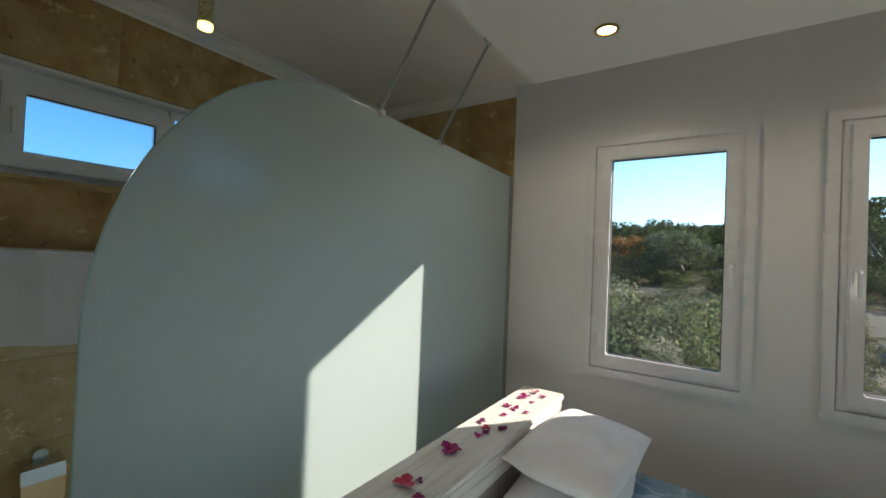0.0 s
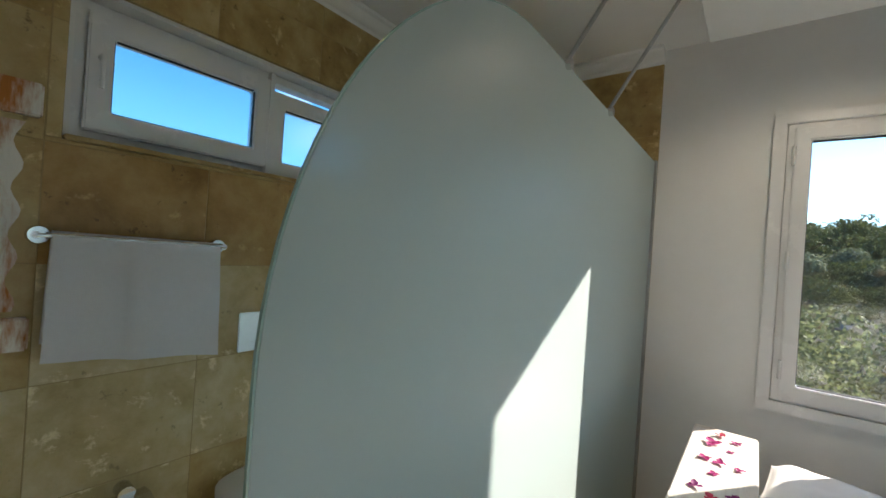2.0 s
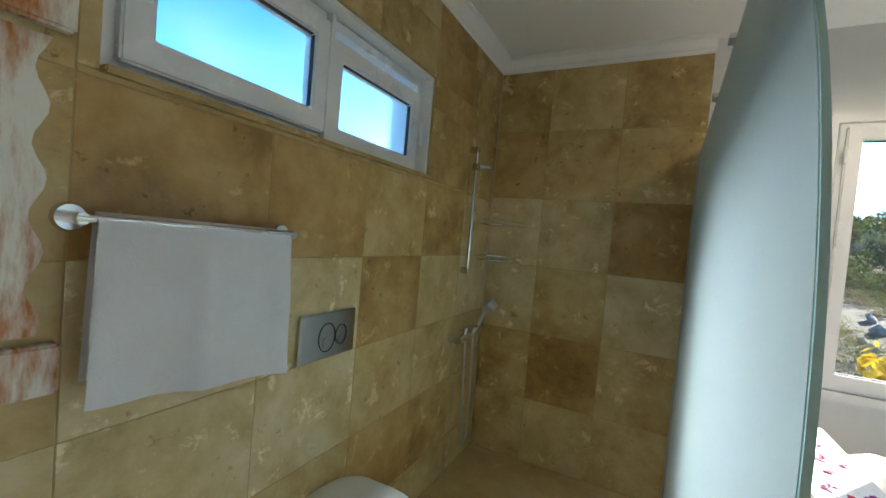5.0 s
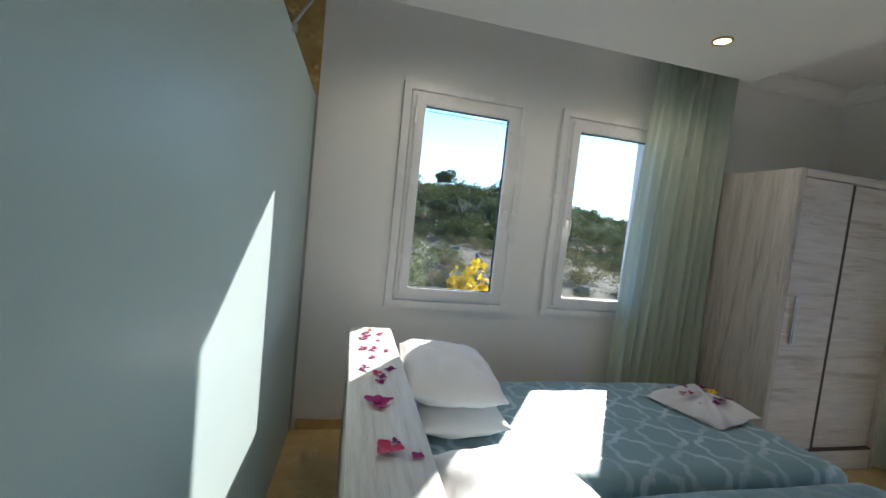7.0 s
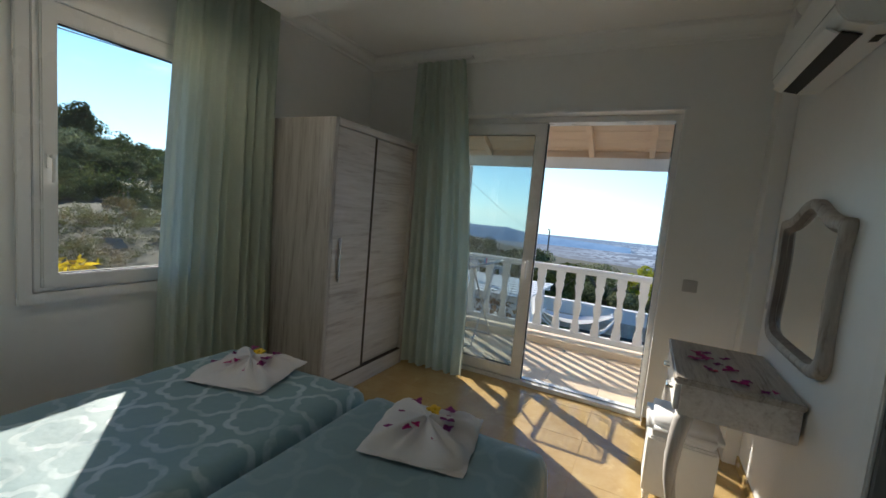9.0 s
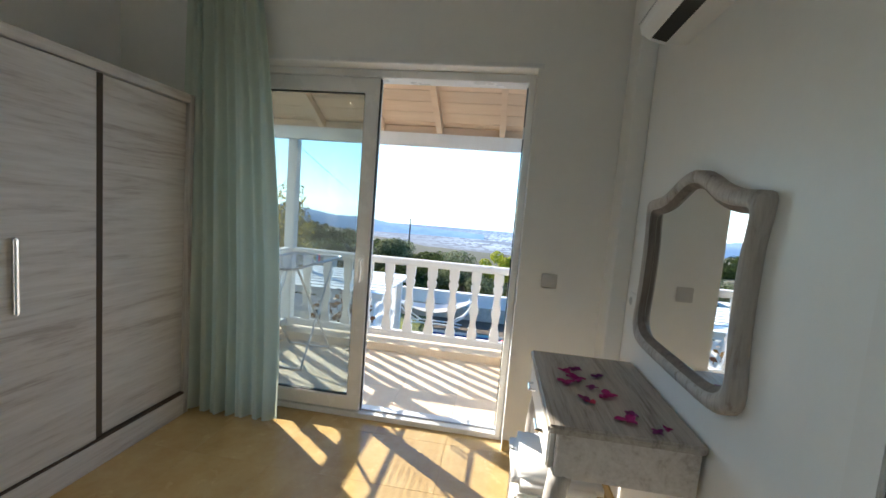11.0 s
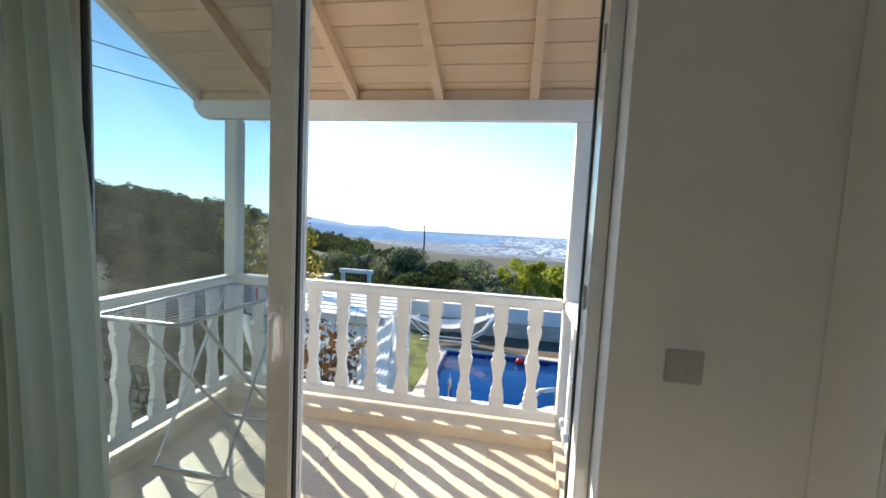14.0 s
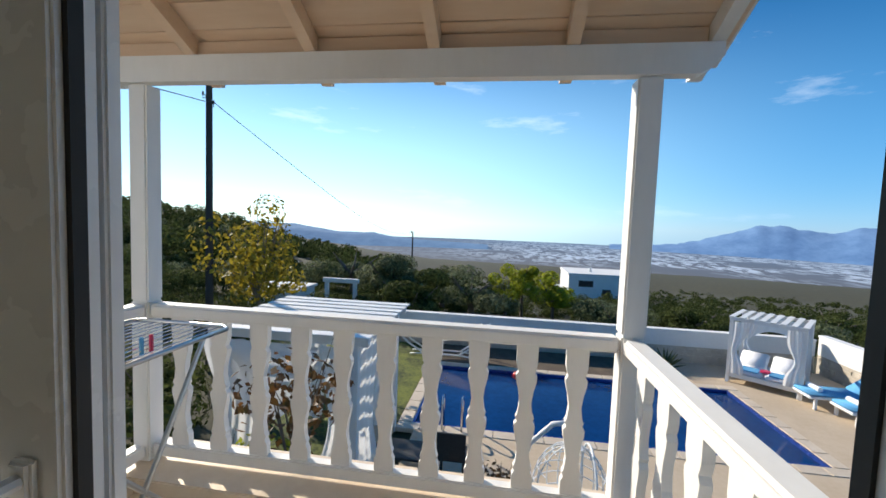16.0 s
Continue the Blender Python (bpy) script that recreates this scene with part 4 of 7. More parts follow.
# ---- folded towels with their flower heads ----
def folded_towel(cx, cy_, z, turn, seed):
    t = thing("folded_towel", (cx, cy_, z), "white terry towel folded into a flat knotted square", "towel", "folded towels on the beds")

    def layer(half, lift, k):
        def fn(u, v):
            a, b = 2 * u - 1, 2 * v - 1
            e = max(abs(a), abs(b))
            droop = lift * (1 - e ** 6) + 0.004
            wave = 0.004 * noise.noise(Vector((a * 3 + seed, b * 3, k))) + 0.003 * noise.noise(Vector((a * 8, b * 8 + seed, k)))
            s = half * (1 + 0.03 * noise.noise(Vector((a * 2, b * 2 + k, seed))))
            return pose(cx, cy_, z, 0, 0, turn + 3 * k) @ Vector((a * s, b * s * 0.96, droop + wave * (0.4 + 0.6 * e)))
        return fn
    for k, (half, lift) in enumerate(((0.205, 0.010), (0.198, 0.021), (0.190, 0.032))):
        part("fold", sheet(bmesh.new(), 26, 26, layer(half, lift, k)), TERRY, t, smooth=True)

    def drape(u, v):
        a, r = 2 * math.pi * v, 0.008 + 0.192 * u
        sq = 1.0 / max(abs(math.cos(a)), abs(math.sin(a)))
        rr = r * (0.18 + 0.82 * min(sq, 1.34)) * (1 + 0.04 * noise.noise(Vector((3 * math.cos(a), 3 * math.sin(a), seed))))
        bow = 0.0
        for c0, wide, tall in ((0.62, 0.20, 1.0), (1.02, 0.14, 0.7), (2.2, 0.22, 1.0), (2.75, 0.13, 0.6), (3.8, 0.20, 0.9), (4.3, 0.15, 0.8), (5.3, 0.22, 1.0), (5.85, 0.14, 0.6)):
            da = (a - c0 - 0.25 * math.sin(seed * 3 + c0) + math.pi) % (2 * math.pi) - math.pi
            bow = max(bow, tall * math.exp(-(da / wide) ** 2))
        h = 0.036 + 0.022 * math.exp(-(u * 3.2) ** 2) + 0.038 * bow * math.sin(math.pi * min(1, 0.22 + u * 0.70)) - 0.030 * u ** 7
        h += 0.004 * noise.noise(Vector((4 * u + seed, 4 * math.cos(a), 4 * math.sin(a))))
        return pose(cx, cy_, z, 0, 0, turn) @ Vector((rr * math.cos(a), rr * math.sin(a), h))
    bm = sheet(bmesh.new(), 20, 108, drape)
    bmesh.ops.remove_doubles(bm, verts=bm.verts[:], dist=0.0005)
    part("knotted_top", bm, TERRY, t, "gathered top layer", smooth=True)
    return t


folded_towel(1.735, 1.845, 0.566, 16, 0.0)
folded_towel(1.755, 0.850, 0.566, 12, 2.0)


# ---- bougainvillea bracts and other flower heads ----
def bract_mesh(seed, size, petals=3):
    rnd = random.Random(seed)
    bm = bmesh.new()
    for k in range(petals):
        a0 = 2 * math.pi * k / petals + rnd.uniform(-0.4, 0.4)
        lift, curl = rnd.uniform(0.25, 0.75), rnd.uniform(0.2, 0.9)

        def petal(u, v):
            w = math.sin(math.pi * min(1, u * 0.9 + 0.08)) * 0.52 * (1 - 0.25 * u)
            x = u
            y = (v - 0.5) * 2 * w
            zz = lift * u - curl * u * u * 0.5 + 0.35 * (v - 0.5) ** 2 + 0.06 * math.sin(7 * u + 5 * v + seed)
            c, s = math.cos(a0), math.sin(a0)
            return Vector(((x * c - y * s) * size, (x * s + y * c) * size, max(0.001, 0.002 + zz * size * 0.8)))
        sheet(bm, 5, 4, petal)
    me = bpy.data.meshes.new("flower_bract")
    bm.to_mesh(me)
    bm.free()
    me.shade_smooth()
    return me


BRACTS = {}
for nm, mt in (("magenta", MAGENTA), ("purple", PURPLE), ("red", RED_PETAL)):
    BRACTS[nm] = [bract_mesh(i * 7 + len(nm), 0.022 + 0.004 * (i % 3), 3 + i % 2) for i in range(4)]
    for me in BRACTS[nm]:
        me.materials.append(mt)


def scatter(colour, x, y, z, k, turn, scale, where, group):
    ob = new("flower_bract", BRACTS[colour][k % 4])
    ob.matrix_basis = pose(x, y, z, 0, 0, turn) @ Matrix.Diagonal((1.3 * scale, 1.3 * scale, 1.3 * scale, 1))
    return tagged(ob, f"fallen {colour} bougainvillea bract lying on the {where}", "flower", group)


def strew(spots, z, where, group, seed):
    rnd = random.Random(seed)
    for i, (x, y, c, s) in enumerate(spots):
        scatter({"m": "magenta", "p": "purple", "r": "red"}[c], x, y, z, i, rnd.uniform(0, 360), s, where, group)


strew([(-0.06, 2.245, "r", 0.9), (-0.005, 2.20, "m", 0.6), (-0.085, 2.13, "m", 0.95), (-0.02, 2.09, "m", 0.5), (-0.05, 1.95, "m", 0.9), (-0.095, 1.96, "m", 0.7), (0.01, 1.94, "m", 0.5),
       (-0.06, 1.845, "m", 0.65), (-0.10, 1.705, "p", 0.9), (0.005, 1.70, "p", 0.75), (-0.055, 1.655, "r", 0.65), (-0.035, 1.62, "p", 0.7), (-0.045, 1.57, "m", 0.75), (-0.065, 1.39, "m", 1.5),
       (-0.055, 1.12, "r", 1.15), (0.02, 1.09, "m", 0.7), (-0.03, 1.16, "p", 0.6)], 0.7925, "headboard shelf", "bracts on the headboard", 3)
strew([(3.00, -0.14, "m", 1.1), (2.93, -0.17, "m", 1.2), (2.88, -0.12, "m", 1.0), (2.86, -0.22, "p", 0.9), (2.98, -0.26, "p", 1.2), (3.04, -0.19, "p", 0.9), (2.80, -0.26, "m", 1.0),
       (2.74, -0.17, "p", 1.0), (2.72, -0.19, "r", 0.8), (2.67, -0.31, "p", 0.8), (2.62, -0.28, "m", 1.0), (2.57, -0.36, "p", 0.7), (2.60, -0.40, "m", 0.6)], 0.7815, "dresser top", "bracts on the dresser", 5)


def towel_flowers(cx, cy_, z, seed):
    rnd = random.Random(seed)
    f = thing("yellow_flower", (cx + 0.045, cy_ - 0.005, z + 0.085), "yellow flower head set in the towel knot", "flower", "flower heads on the towels")
    for k in range(9):
        a = k * 2.4
        r = 0.006 + 0.0022 * k
        bm = bmesh.new()
        bmesh.ops.create_uvsphere(bm, u_segments=8, v_segments=6, radius=0.014, matrix=Matrix.Translation((cx + 0.045 + r * math.cos(a), cy_ - 0.005 + r * math.sin(a), z + 0.094 - 0.0016 * k)) @ pose(0, 0, 0, 30 * math.cos(a), 30 * math.sin(a), 57 * k) @ Matrix.Diagonal((1.15, 0.7, 0.55, 1)))
        part("petal", bm, YELLOW_PETAL, f, smooth=True)
    for i, (dx, dy, dz, c, s) in enumerate([(-0.10, 0.03, 0.064, "m", 0.9), (-0.13, 0.09, 0.060, "p", 0.7), (0.03, -0.075, 0.068, "m", 1.0), (-0.02, -0.10, 0.064, "m", 1.0), (-0.10, -0.09, 0.058, "p", 0.6),
                                            (0.11, -0.05, 0.064, "p", 0.9), (0.10, 0.10, 0.062, "p", 0.8), (-0.01, 0.11, 0.064, "p", 0.6), (-0.075, 0.005, 0.072, "m", 0.8)]):
        scatter("magenta" if i % 4 == 0 else "purple", cx + dx, cy_ + dy, z + dz, i, rnd.uniform(0, 360), 0.85 * s, "folded towel", "bracts on the towels")


towel_flowers(1.735, 1.845, 0.566, 11)
towel_flowers(1.755, 0.850, 0.566, 12)


# ---- wardrobe ----
wd = thing("wardrobe", (3.01, 2.38, 0), "whitewashed wood-grain wardrobe with two sliding doors, closed", "wardrobe")
X0, X1, Y0, Y1, ZT = 2.487, 3.535, 2.080, 2.690, 1.990
part("side_panel", bx(X0, Y0 + 0.0, 0.0, X0 + 0.036, Y1, ZT, bevel=0.004), WOOD_Z, wd)
part("side_panel", bx(X1 - 0.036, Y0, 0.0, X1, Y1, ZT, bevel=0.004), WOOD_Z, wd)
part("top_panel", bx(X0 + 0.036, Y0, ZT - 0.05, X1 - 0.036, Y1, ZT, bevel=0.004), WOOD_X, wd)
part("plinth", bx(X0 + 0.036, Y0, 0.0, X1 - 0.036, Y0 + 0.03, 0.135, bevel=0.004), WOOD_X, wd)
part("back_panel", bx(X0 + 0.036, Y1 - 0.012, 0.135, X1 - 0.036, Y1, ZT - 0.05), WOOD_Z, wd)
# dark sheet added behind the doors in place of the unlit inside
part("inner_shadow", bx(X0 + 0.037, Y0 + 0.05, 0.135, X1 - 0.037, Y0 + 0.056, ZT - 0.05), DARK_GAP, wd)
d1 = part("door", bx(X0 + 0.040, Y0 + 0.006, 0.150, 2.934, Y0 + 0.026, ZT - 0.056, bevel=0.003), WOOD_X, wd)
part("door", bx(2.975, Y0 + 0.026, 0.150, X1 - 0.037, Y0 + 0.046, ZT - 0.056, bevel=0.003), WOOD_X, wd)
part("groove", bx(2.937, Y0 + 0.016, 0.150, 2.972, Y0 + 0.045, ZT - 0.056), DARK_GAP, wd, "dark groove between the doors")
part("track", bx(X0 + 0.037, Y0 + 0.004, 0.1355, X1 - 0.037, Y0 + 0.045, 0.148), DARK_GAP, wd, "dark lower track")
part("handle", bx(2.585, Y0 - 0.018, 0.87, 2.603, Y0 + 0.006, 1.185, bevel=0.006, seg=3), CHROME, d1, "long satin bar handle")


# ---- curtains ----
def curtain(name, axis, u0, u1, w0, z0, z1, folds, depth, label, spread=0.0, seed=0.0):
    """A hanging curtain along an axis, at w0 on the other, folds in a wave that opens towards the hem."""
    c = thing(name, (((u0 + u1) / 2, w0, z0) if axis == 0 else (w0, (u0 + u1) / 2, z0)), label, "curtain", "curtains of the bedroom")

    def fn(a, b):
        z = z1 + (z0 - z1) * b
        gather = 0.55 + 0.45 * b
        ph = 2 * math.pi * folds * a
        warp = 0.18 * math.sin(ph * 0.37 + 1.3 + seed) + 0.12 * math.sin(ph * 0.61 + seed * 2)
        u = u0 + (u1 - u0) * a + spread * (a - 1) * (2 * b - b * b) + 0.010 * math.sin(3.1 * b + ph * 0.5 + seed)
        w = w0 + depth * (0.72 + 0.5 * noise.noise(Vector((a * 5.3, b * 0.7, seed + 8)))) * gather * (math.sin(ph + warp * 3) + 0.35 * math.sin(2 * ph + 1.1 + 1.5 * b + seed)) + 0.012 * noise.noise(Vector((a * 9, b * 3, seed)))
        return Vector((u, w, z)) if axis == 0 else Vector((w, u, z))
    part("cloth", sheet(bmesh.new(), int(folds * 16), 40, fn), CURTAIN, c, smooth=True)
    rail_ = bmesh.new()
    if axis == 0:
        box(rail_, u0 - 0.05, w0 - 0.02, z1 + 0.001, u1 + 0.05, w0 + 0.02, z1 + 0.02)
    else:
        box(rail_, w0 - 0.02, u0 - 0.05, z1 + 0.001, w0 + 0.02, u1 + 0.05, z1 + 0.02)
    part("track", rail_, PLASTIC, c)
    return c


curtain("curtain", 0, 1.79, 2.46, 2.585, 0.02, 2.778, 9.5, 0.040, "pale green voile curtain gathered beside the window", spread=0.10, seed=0.4)
curtain("curtain", 1, 1.68, 2.14, 3.545, 0.02, 2.692, 7.5, 0.042, "pale green voile curtain gathered beside the balcony door", spread=0.21, seed=2.1)


# ---- dresser, mirror, stool ----
dr = thing("dresser", (2.885, -0.26, 0), "whitewashed dressing table with a grey wood top and curved legs", "dresser")
part("top", bx(2.520, -0.492, 0.752, 3.255, -0.015, 0.781, bevel=0.007, seg=3), GREY_WOOD, dr, "grey-brown wood-grain top")
part("apron", bx(2.538, -0.485, 0.600, 3.237, -0.048, 0.7515, bevel=0.004), WOOD_X, dr)
dw = part("drawer", bx(2.556, -0.049, 0.615, 3.219, -0.024, 0.742, bevel=0.006), WHITE_PAINT, dr, "white drawer front")
for x in (2.72, 3.06):
    hd = bmesh.new()
    tube(hd, [(x - 0.04, -0.026, 0.675), (x - 0.035, -0.002, 0.675), (x + 0.035, -0.002, 0.675), (x + 0.04, -0.026, 0.675)], 0.006)
    part("handle", hd, CHROME, dw, "small metal pull")
for x, sx in ((2.575, -1), (3.200, 1)):
    for y, sy in ((-0.080, 1),):
        bm = bmesh.new()
        pts, rs = [], []
        for k in range(15):
            u = k / 14
            bow = 0.028 * math.sin(math.pi * u * 1.15) - 0.030 * max(0, u - 0.55) + 0.075 * max(0, u - 0.86)
            pts.append((x + sx * bow * 0.6, y + sy * bow, 0.604 - 0.582 * u))
            rs.append(0.024 * (1 - u) ** 0.8 + 0.015 + (0.012 if u > 0.93 else 0))
        tube(bm, pts, rs, seg=10)
        cyl(bm, (pts[-1][0], pts[-1][1], 0.0), (pts[-1][0], pts[-1][1], 0.024), 0.022, 0.026, seg=10)
        part("leg", bm, WOOD_Z, dr, "curved cabriole leg", smooth=True)

stool = thing("stool", (2.92, -0.11, 0), "white padded box stool pushed under the dresser", "stool")
part("seat", bx(2.745, -0.29, 0.36, 3.10, 0.060, 0.455, bevel=0.035, seg=4), LINEN, stool, smooth=True)
part("skirt", bx(2.76, -0.275, 0.04, 3.085, 0.045, 0.3595, bevel=0.012), WHITE_PAINT, stool)
for x in (2.785, 3.06):
    for y in (-0.25, 0.02):
        part("foot", cy((x, y, 0.0), (x, y, 0.041), 0.014, 0.02), WHITE_PAINT, stool)


mir = thing("wall_mirror", (2.83, SOUTH, 0.92), "wall mirror in a scalloped brushed white wooden frame", "mirror")


def mirror_outline(inset):
    w, z0, z1 = 0.412 - inset, 0.900 + inset, 1.552 - inset
    right = [(w * 0.50, z0), (w * 0.74, z0 + 0.004), (w * 0.90, z0 + 0.022), (w * 0.99, z0 + 0.060), (w * 1.0, z0 + 0.11), (w * 0.965, z0 + 0.20), (w * 0.95, z0 + 0.31), (w * 0.955, z1 - 0.15), (w * 0.99, z1 - 0.075),
             (w * 1.005, z1 - 0.025), (w * 0.97, z1 - 0.002), (w * 0.80, z1 + 0.002), (w * 0.64, z1 + 0.010), (w * 0.46, z1 + 0.030), (w * 0.30, z1 + 0.060), (w * 0.15, z1 + 0.084), (0.0, z1 + 0.092)]
    left = [(-a, b) for a, b in right[::-1][1:]]
    ring = right + left
    # smooth the outline once round
    out = []
    m_ = len(ring)
    for i in range(m_):
        p, q = ring[i], ring[(i + 1) % m_]
        out += [(0.75 * p[0] + 0.25 * q[0], 0.75 * p[1] + 0.25 * q[1]), (0.25 * p[0] + 0.75 * q[0], 0.25 * p[1] + 0.75 * q[1])]
    return [(2.812 + a, b) for a, b in out]


bm = bmesh.new()
rings = []
for inset, y in ((0.0, SOUTH + 0.002), (0.0, SOUTH + 0.032), (0.008, SOUTH + 0.043), (0.028, SOUTH + 0.048), (0.040, SOUTH + 0.044), (0.046, SOUTH + 0.036)):
    rings.append([bm.verts.new((a, y, b)) for a, b in mirror_outline(inset)])
for a, b in zip(rings, rings[1:]):
    for k in range(len(a)):
        bm.faces.new((a[k], a[(k + 1) % len(a)], b[(k + 1) % len(a)], b[k]))
part("frame", bm, MIRROR_WOOD, mir, smooth=True)
bm = bmesh.new()
lips = [[bm.verts.new((a, y, b)) for a, b in mirror_outline(inset)] for inset, y in ((0.0455, SOUTH + 0.037), (0.058, SOUTH + 0.026), (0.064, SOUTH + 0.0135))]
for a, b in zip(lips, lips[1:]):
    for k in range(len(a)):
        bm.faces.new((a[k], a[(k + 1) % len(a)], b[(k + 1) % len(a)], b[k]))
part("inner_lip", bm, LIP_WOOD, mir, "dark brown shaded inner lip", smooth=True)
bm = bmesh.new()
prism(bm, mirror_outline(0.050), 1, SOUTH + 0.008, SOUTH + 0.013)
part("mirror_glass", bm, MIRROR, mir, "silvered mirror glass")

# ---- air conditioner ----
ac = thing("air_conditioner", (2.70, SOUTH, 2.19), "white wall-mounted split air conditioner with its flap ajar", "air conditioner")
prof = [(SOUTH + 0.0, 2.185), (-0.405, 2.185), (-0.335, 2.205), (-0.302, 2.245), (-0.292, 2.32), (-0.300, 2.42), (-0.325, 2.465), (SOUTH + 0.0, 2.475)]
bm = bmesh.new()
prism(bm, [(y, z) for y, z in prof], 0, 2.295, 3.115)
bmesh.ops.bevel(bm, geom=bm.edges[:], offset=0.006, segments=2, affect="EDGES", clamp_overlap=True)
part("body", bm, PLASTIC, ac, smooth=False)
bm = bmesh.new()
prism(bm, [(-0.402, 2.181), (-0.345, 2.1965), (-0.338, 2.190), (-0.396, 2.175)], 0, 2.36, 3.06)
part("outlet", bm, GASKET, ac, "dark air outlet slot")
bm = bmesh.new()
prism(bm, [(-0.338, 2.189), (-0.300, 2.213), (-0.296, 2.207), (-0.334, 2.183)], 0, 2.355, 3.065)
part("flap", bm, PLASTIC, ac)
part("logo_bar", bx(2.39, -0.47, 2.1825, 2.45, -0.445, 2.1848), GASKET, ac, "small dark label bar")
part("seam", bx(2.30, -0.2995, 2.262, 3.11, -0.2965, 2.265), SATIN_STEEL, ac)

# ---- switches and sockets ----
sw = thing("light_switch", (EAST, -0.117, 1.072), "white double rocker light switch", "switch")
part("plate", bx(EAST - 0.010, -0.161, 1.030, EAST - 0.0003, -0.073, 1.114, bevel=0.003), GREY_PLASTIC, sw)
for y in (-0.1165, -0.153):
    part("rocker", bx(EAST - 0.013, y + 0.001, 1.043, EAST - 0.0102, y + 0.035, 1.101, bevel=0.001), GREY_PLASTIC, sw)
so = thing("wall_socket", (3.35, SOUTH, 1.055), "white wall socket beside the mirror", "socket")
part("plate", bx(3.295, SOUTH + 0.0003, 1.013, 3.405, SOUTH + 0.011, 1.099, bevel=0.003), PLASTIC, so)
part("cup", cy((3.372, SOUTH + 0.0112, 1.056), (3.372, SOUTH + 0.0125, 1.056), 0.021, seg=20), SATIN_STEEL, so, "grey round socket cup")

# ---- bathroom fittings ----
tr = thing("towel_rail", (WEST, 0.63, 1.47), "chrome towel rail with round roses", "towel rail")
part("bar", cy((-1.662, 0.335, 1.470), (-1.662, 0.875, 1.458), 0.0095), CHROME, tr)
for y, z in ((0.345, 1.4695), (0.866, 1.458)):
    part("bracket", cy((-1.720, y, z), (-1.655, y, z), 0.012), CHROME, tr)
    part("rose", cy((-1.7205, y, z), (-1.708, y, z), 0.030, 0.026, seg=20), CHROME, tr)
tw = thing("hand_towel", (-1.662, 0.65, 1.0), "white terry towel hanging over a chrome rail", "towel")


def hang(front):
    def fn(u, v):
        y = 0.367 + u * 0.483
        drop = (0.392 if front else 0.34) + (0.042 * u if front else 0)
        z = 1.4815 - 0.014 * u - v * drop
        y2 = y - 0.012 * v * (0.5 - u) * 2
        x = -1.662 + (0.0135 + 0.004 * v if front else -0.0135) + (0.010 * math.sin(13 * u + 1.0) * v + 0.012 * math.exp(-((u - 0.45) / 0.05) ** 2) * min(1, 3 * v) + 0.008 * noise.noise(Vector((u * 5, v * 3, 1.1 if front else 4.0))))
        if v == 0:
            x = -1.662 + (0.002 if front else -0.002)
            z += 0.004
        return Vector((max(-1.712, x), y2, z))
    return fn


bm = sheet(bmesh.new(), 30, 24, hang(True))
sheet(bm, 30, 24, hang(False))
bmesh.ops.remove_doubles(bm, verts=bm.verts[:], dist=0.006)
part("cloth", bm, TERRY, tw, smooth=True)

fp = thing("flush_plate", (WEST, 1.12, 1.09), "chrome dual flush plate on the travertine wall", "flush plate")
part("plate", bx(-1.7195, 0.970, 1.008, -1.704, 1.256, 1.178, bevel=0.004), CHROME, fp)
for y, r in ((1.10, 0.042), (1.175, 0.030)):
    bm = bmesh.new()
    tube(bm, [(-1.7035, y + r * math.cos(a), 1.085 + (r * 1.25) * math.sin(a)) for a in [k * math.pi / 12 for k in range(25)]], 0.0018, seg=6)
    part("button_ring", bm, GASKET, fp)
    part("button", cy((-1.7038, y, 1.066), (-1.7015, y, 1.066), r * 0.5, seg=18), CHROME, fp)

toilet = thing("toilet", (-1.72, 1.12, 0.12), "white wall-hung toilet with a closed seat lid", "toilet")


def bowl_ring(k, z, s):
    pts = []
    for a in range(28):
        t = 2 * math.pi * a / 28
        cxx, cyy = math.cos(t), math.sin(t)
        x = -1.485 + (0.245 if cxx > 0 else 0.233) * s * (abs(cxx) ** (0.95 if cxx > 0 else 0.35)) * (1 if cxx > 0 else -1)
        pts.append((x, 1.085 + 0.208 * (0.8 + 0.2 * s) * cyy, z))
    return pts


bm = bmesh.new()
rr = [[bm.verts.new(p) for p in bowl_ring(0, z, s)] for z, s in ((0.14, 0.55), (0.19, 0.74), (0.28, 0.90), (0.37, 0.985), (0.44, 1.0), (0.45, 0.98))]
for a, b in zip(rr, rr[1:]):
    for k in range(28):
        bm.faces.new((a[k], a[(k + 1) % 28], b[(k + 1) % 28], b[k]))
bm.faces.new(rr[0][::-1])
bm.faces.new(rr[-1])
part("bowl", bm, CERAMIC, toilet, smooth=True)
bm = bmesh.new()
rr = [[bm.verts.new(p) for p in bowl_ring(0, z, s)] for z, s in ((0.453, 1.0), (0.461, 1.02), (0.483, 1.02), (0.494, 0.995), (0.499, 0.93))]
for a, b in zip(rr, rr[1:]):
    for k in range(28):
        bm.faces.new((a[k], a[(k + 1) % 28], b[(k + 1) % 28], b[k]))
bm.faces.new(rr[0][::-1])
bm.faces.new(rr[-1])
part("seat_lid", bm, PLASTIC, toilet, "white closed seat lid", smooth=True)

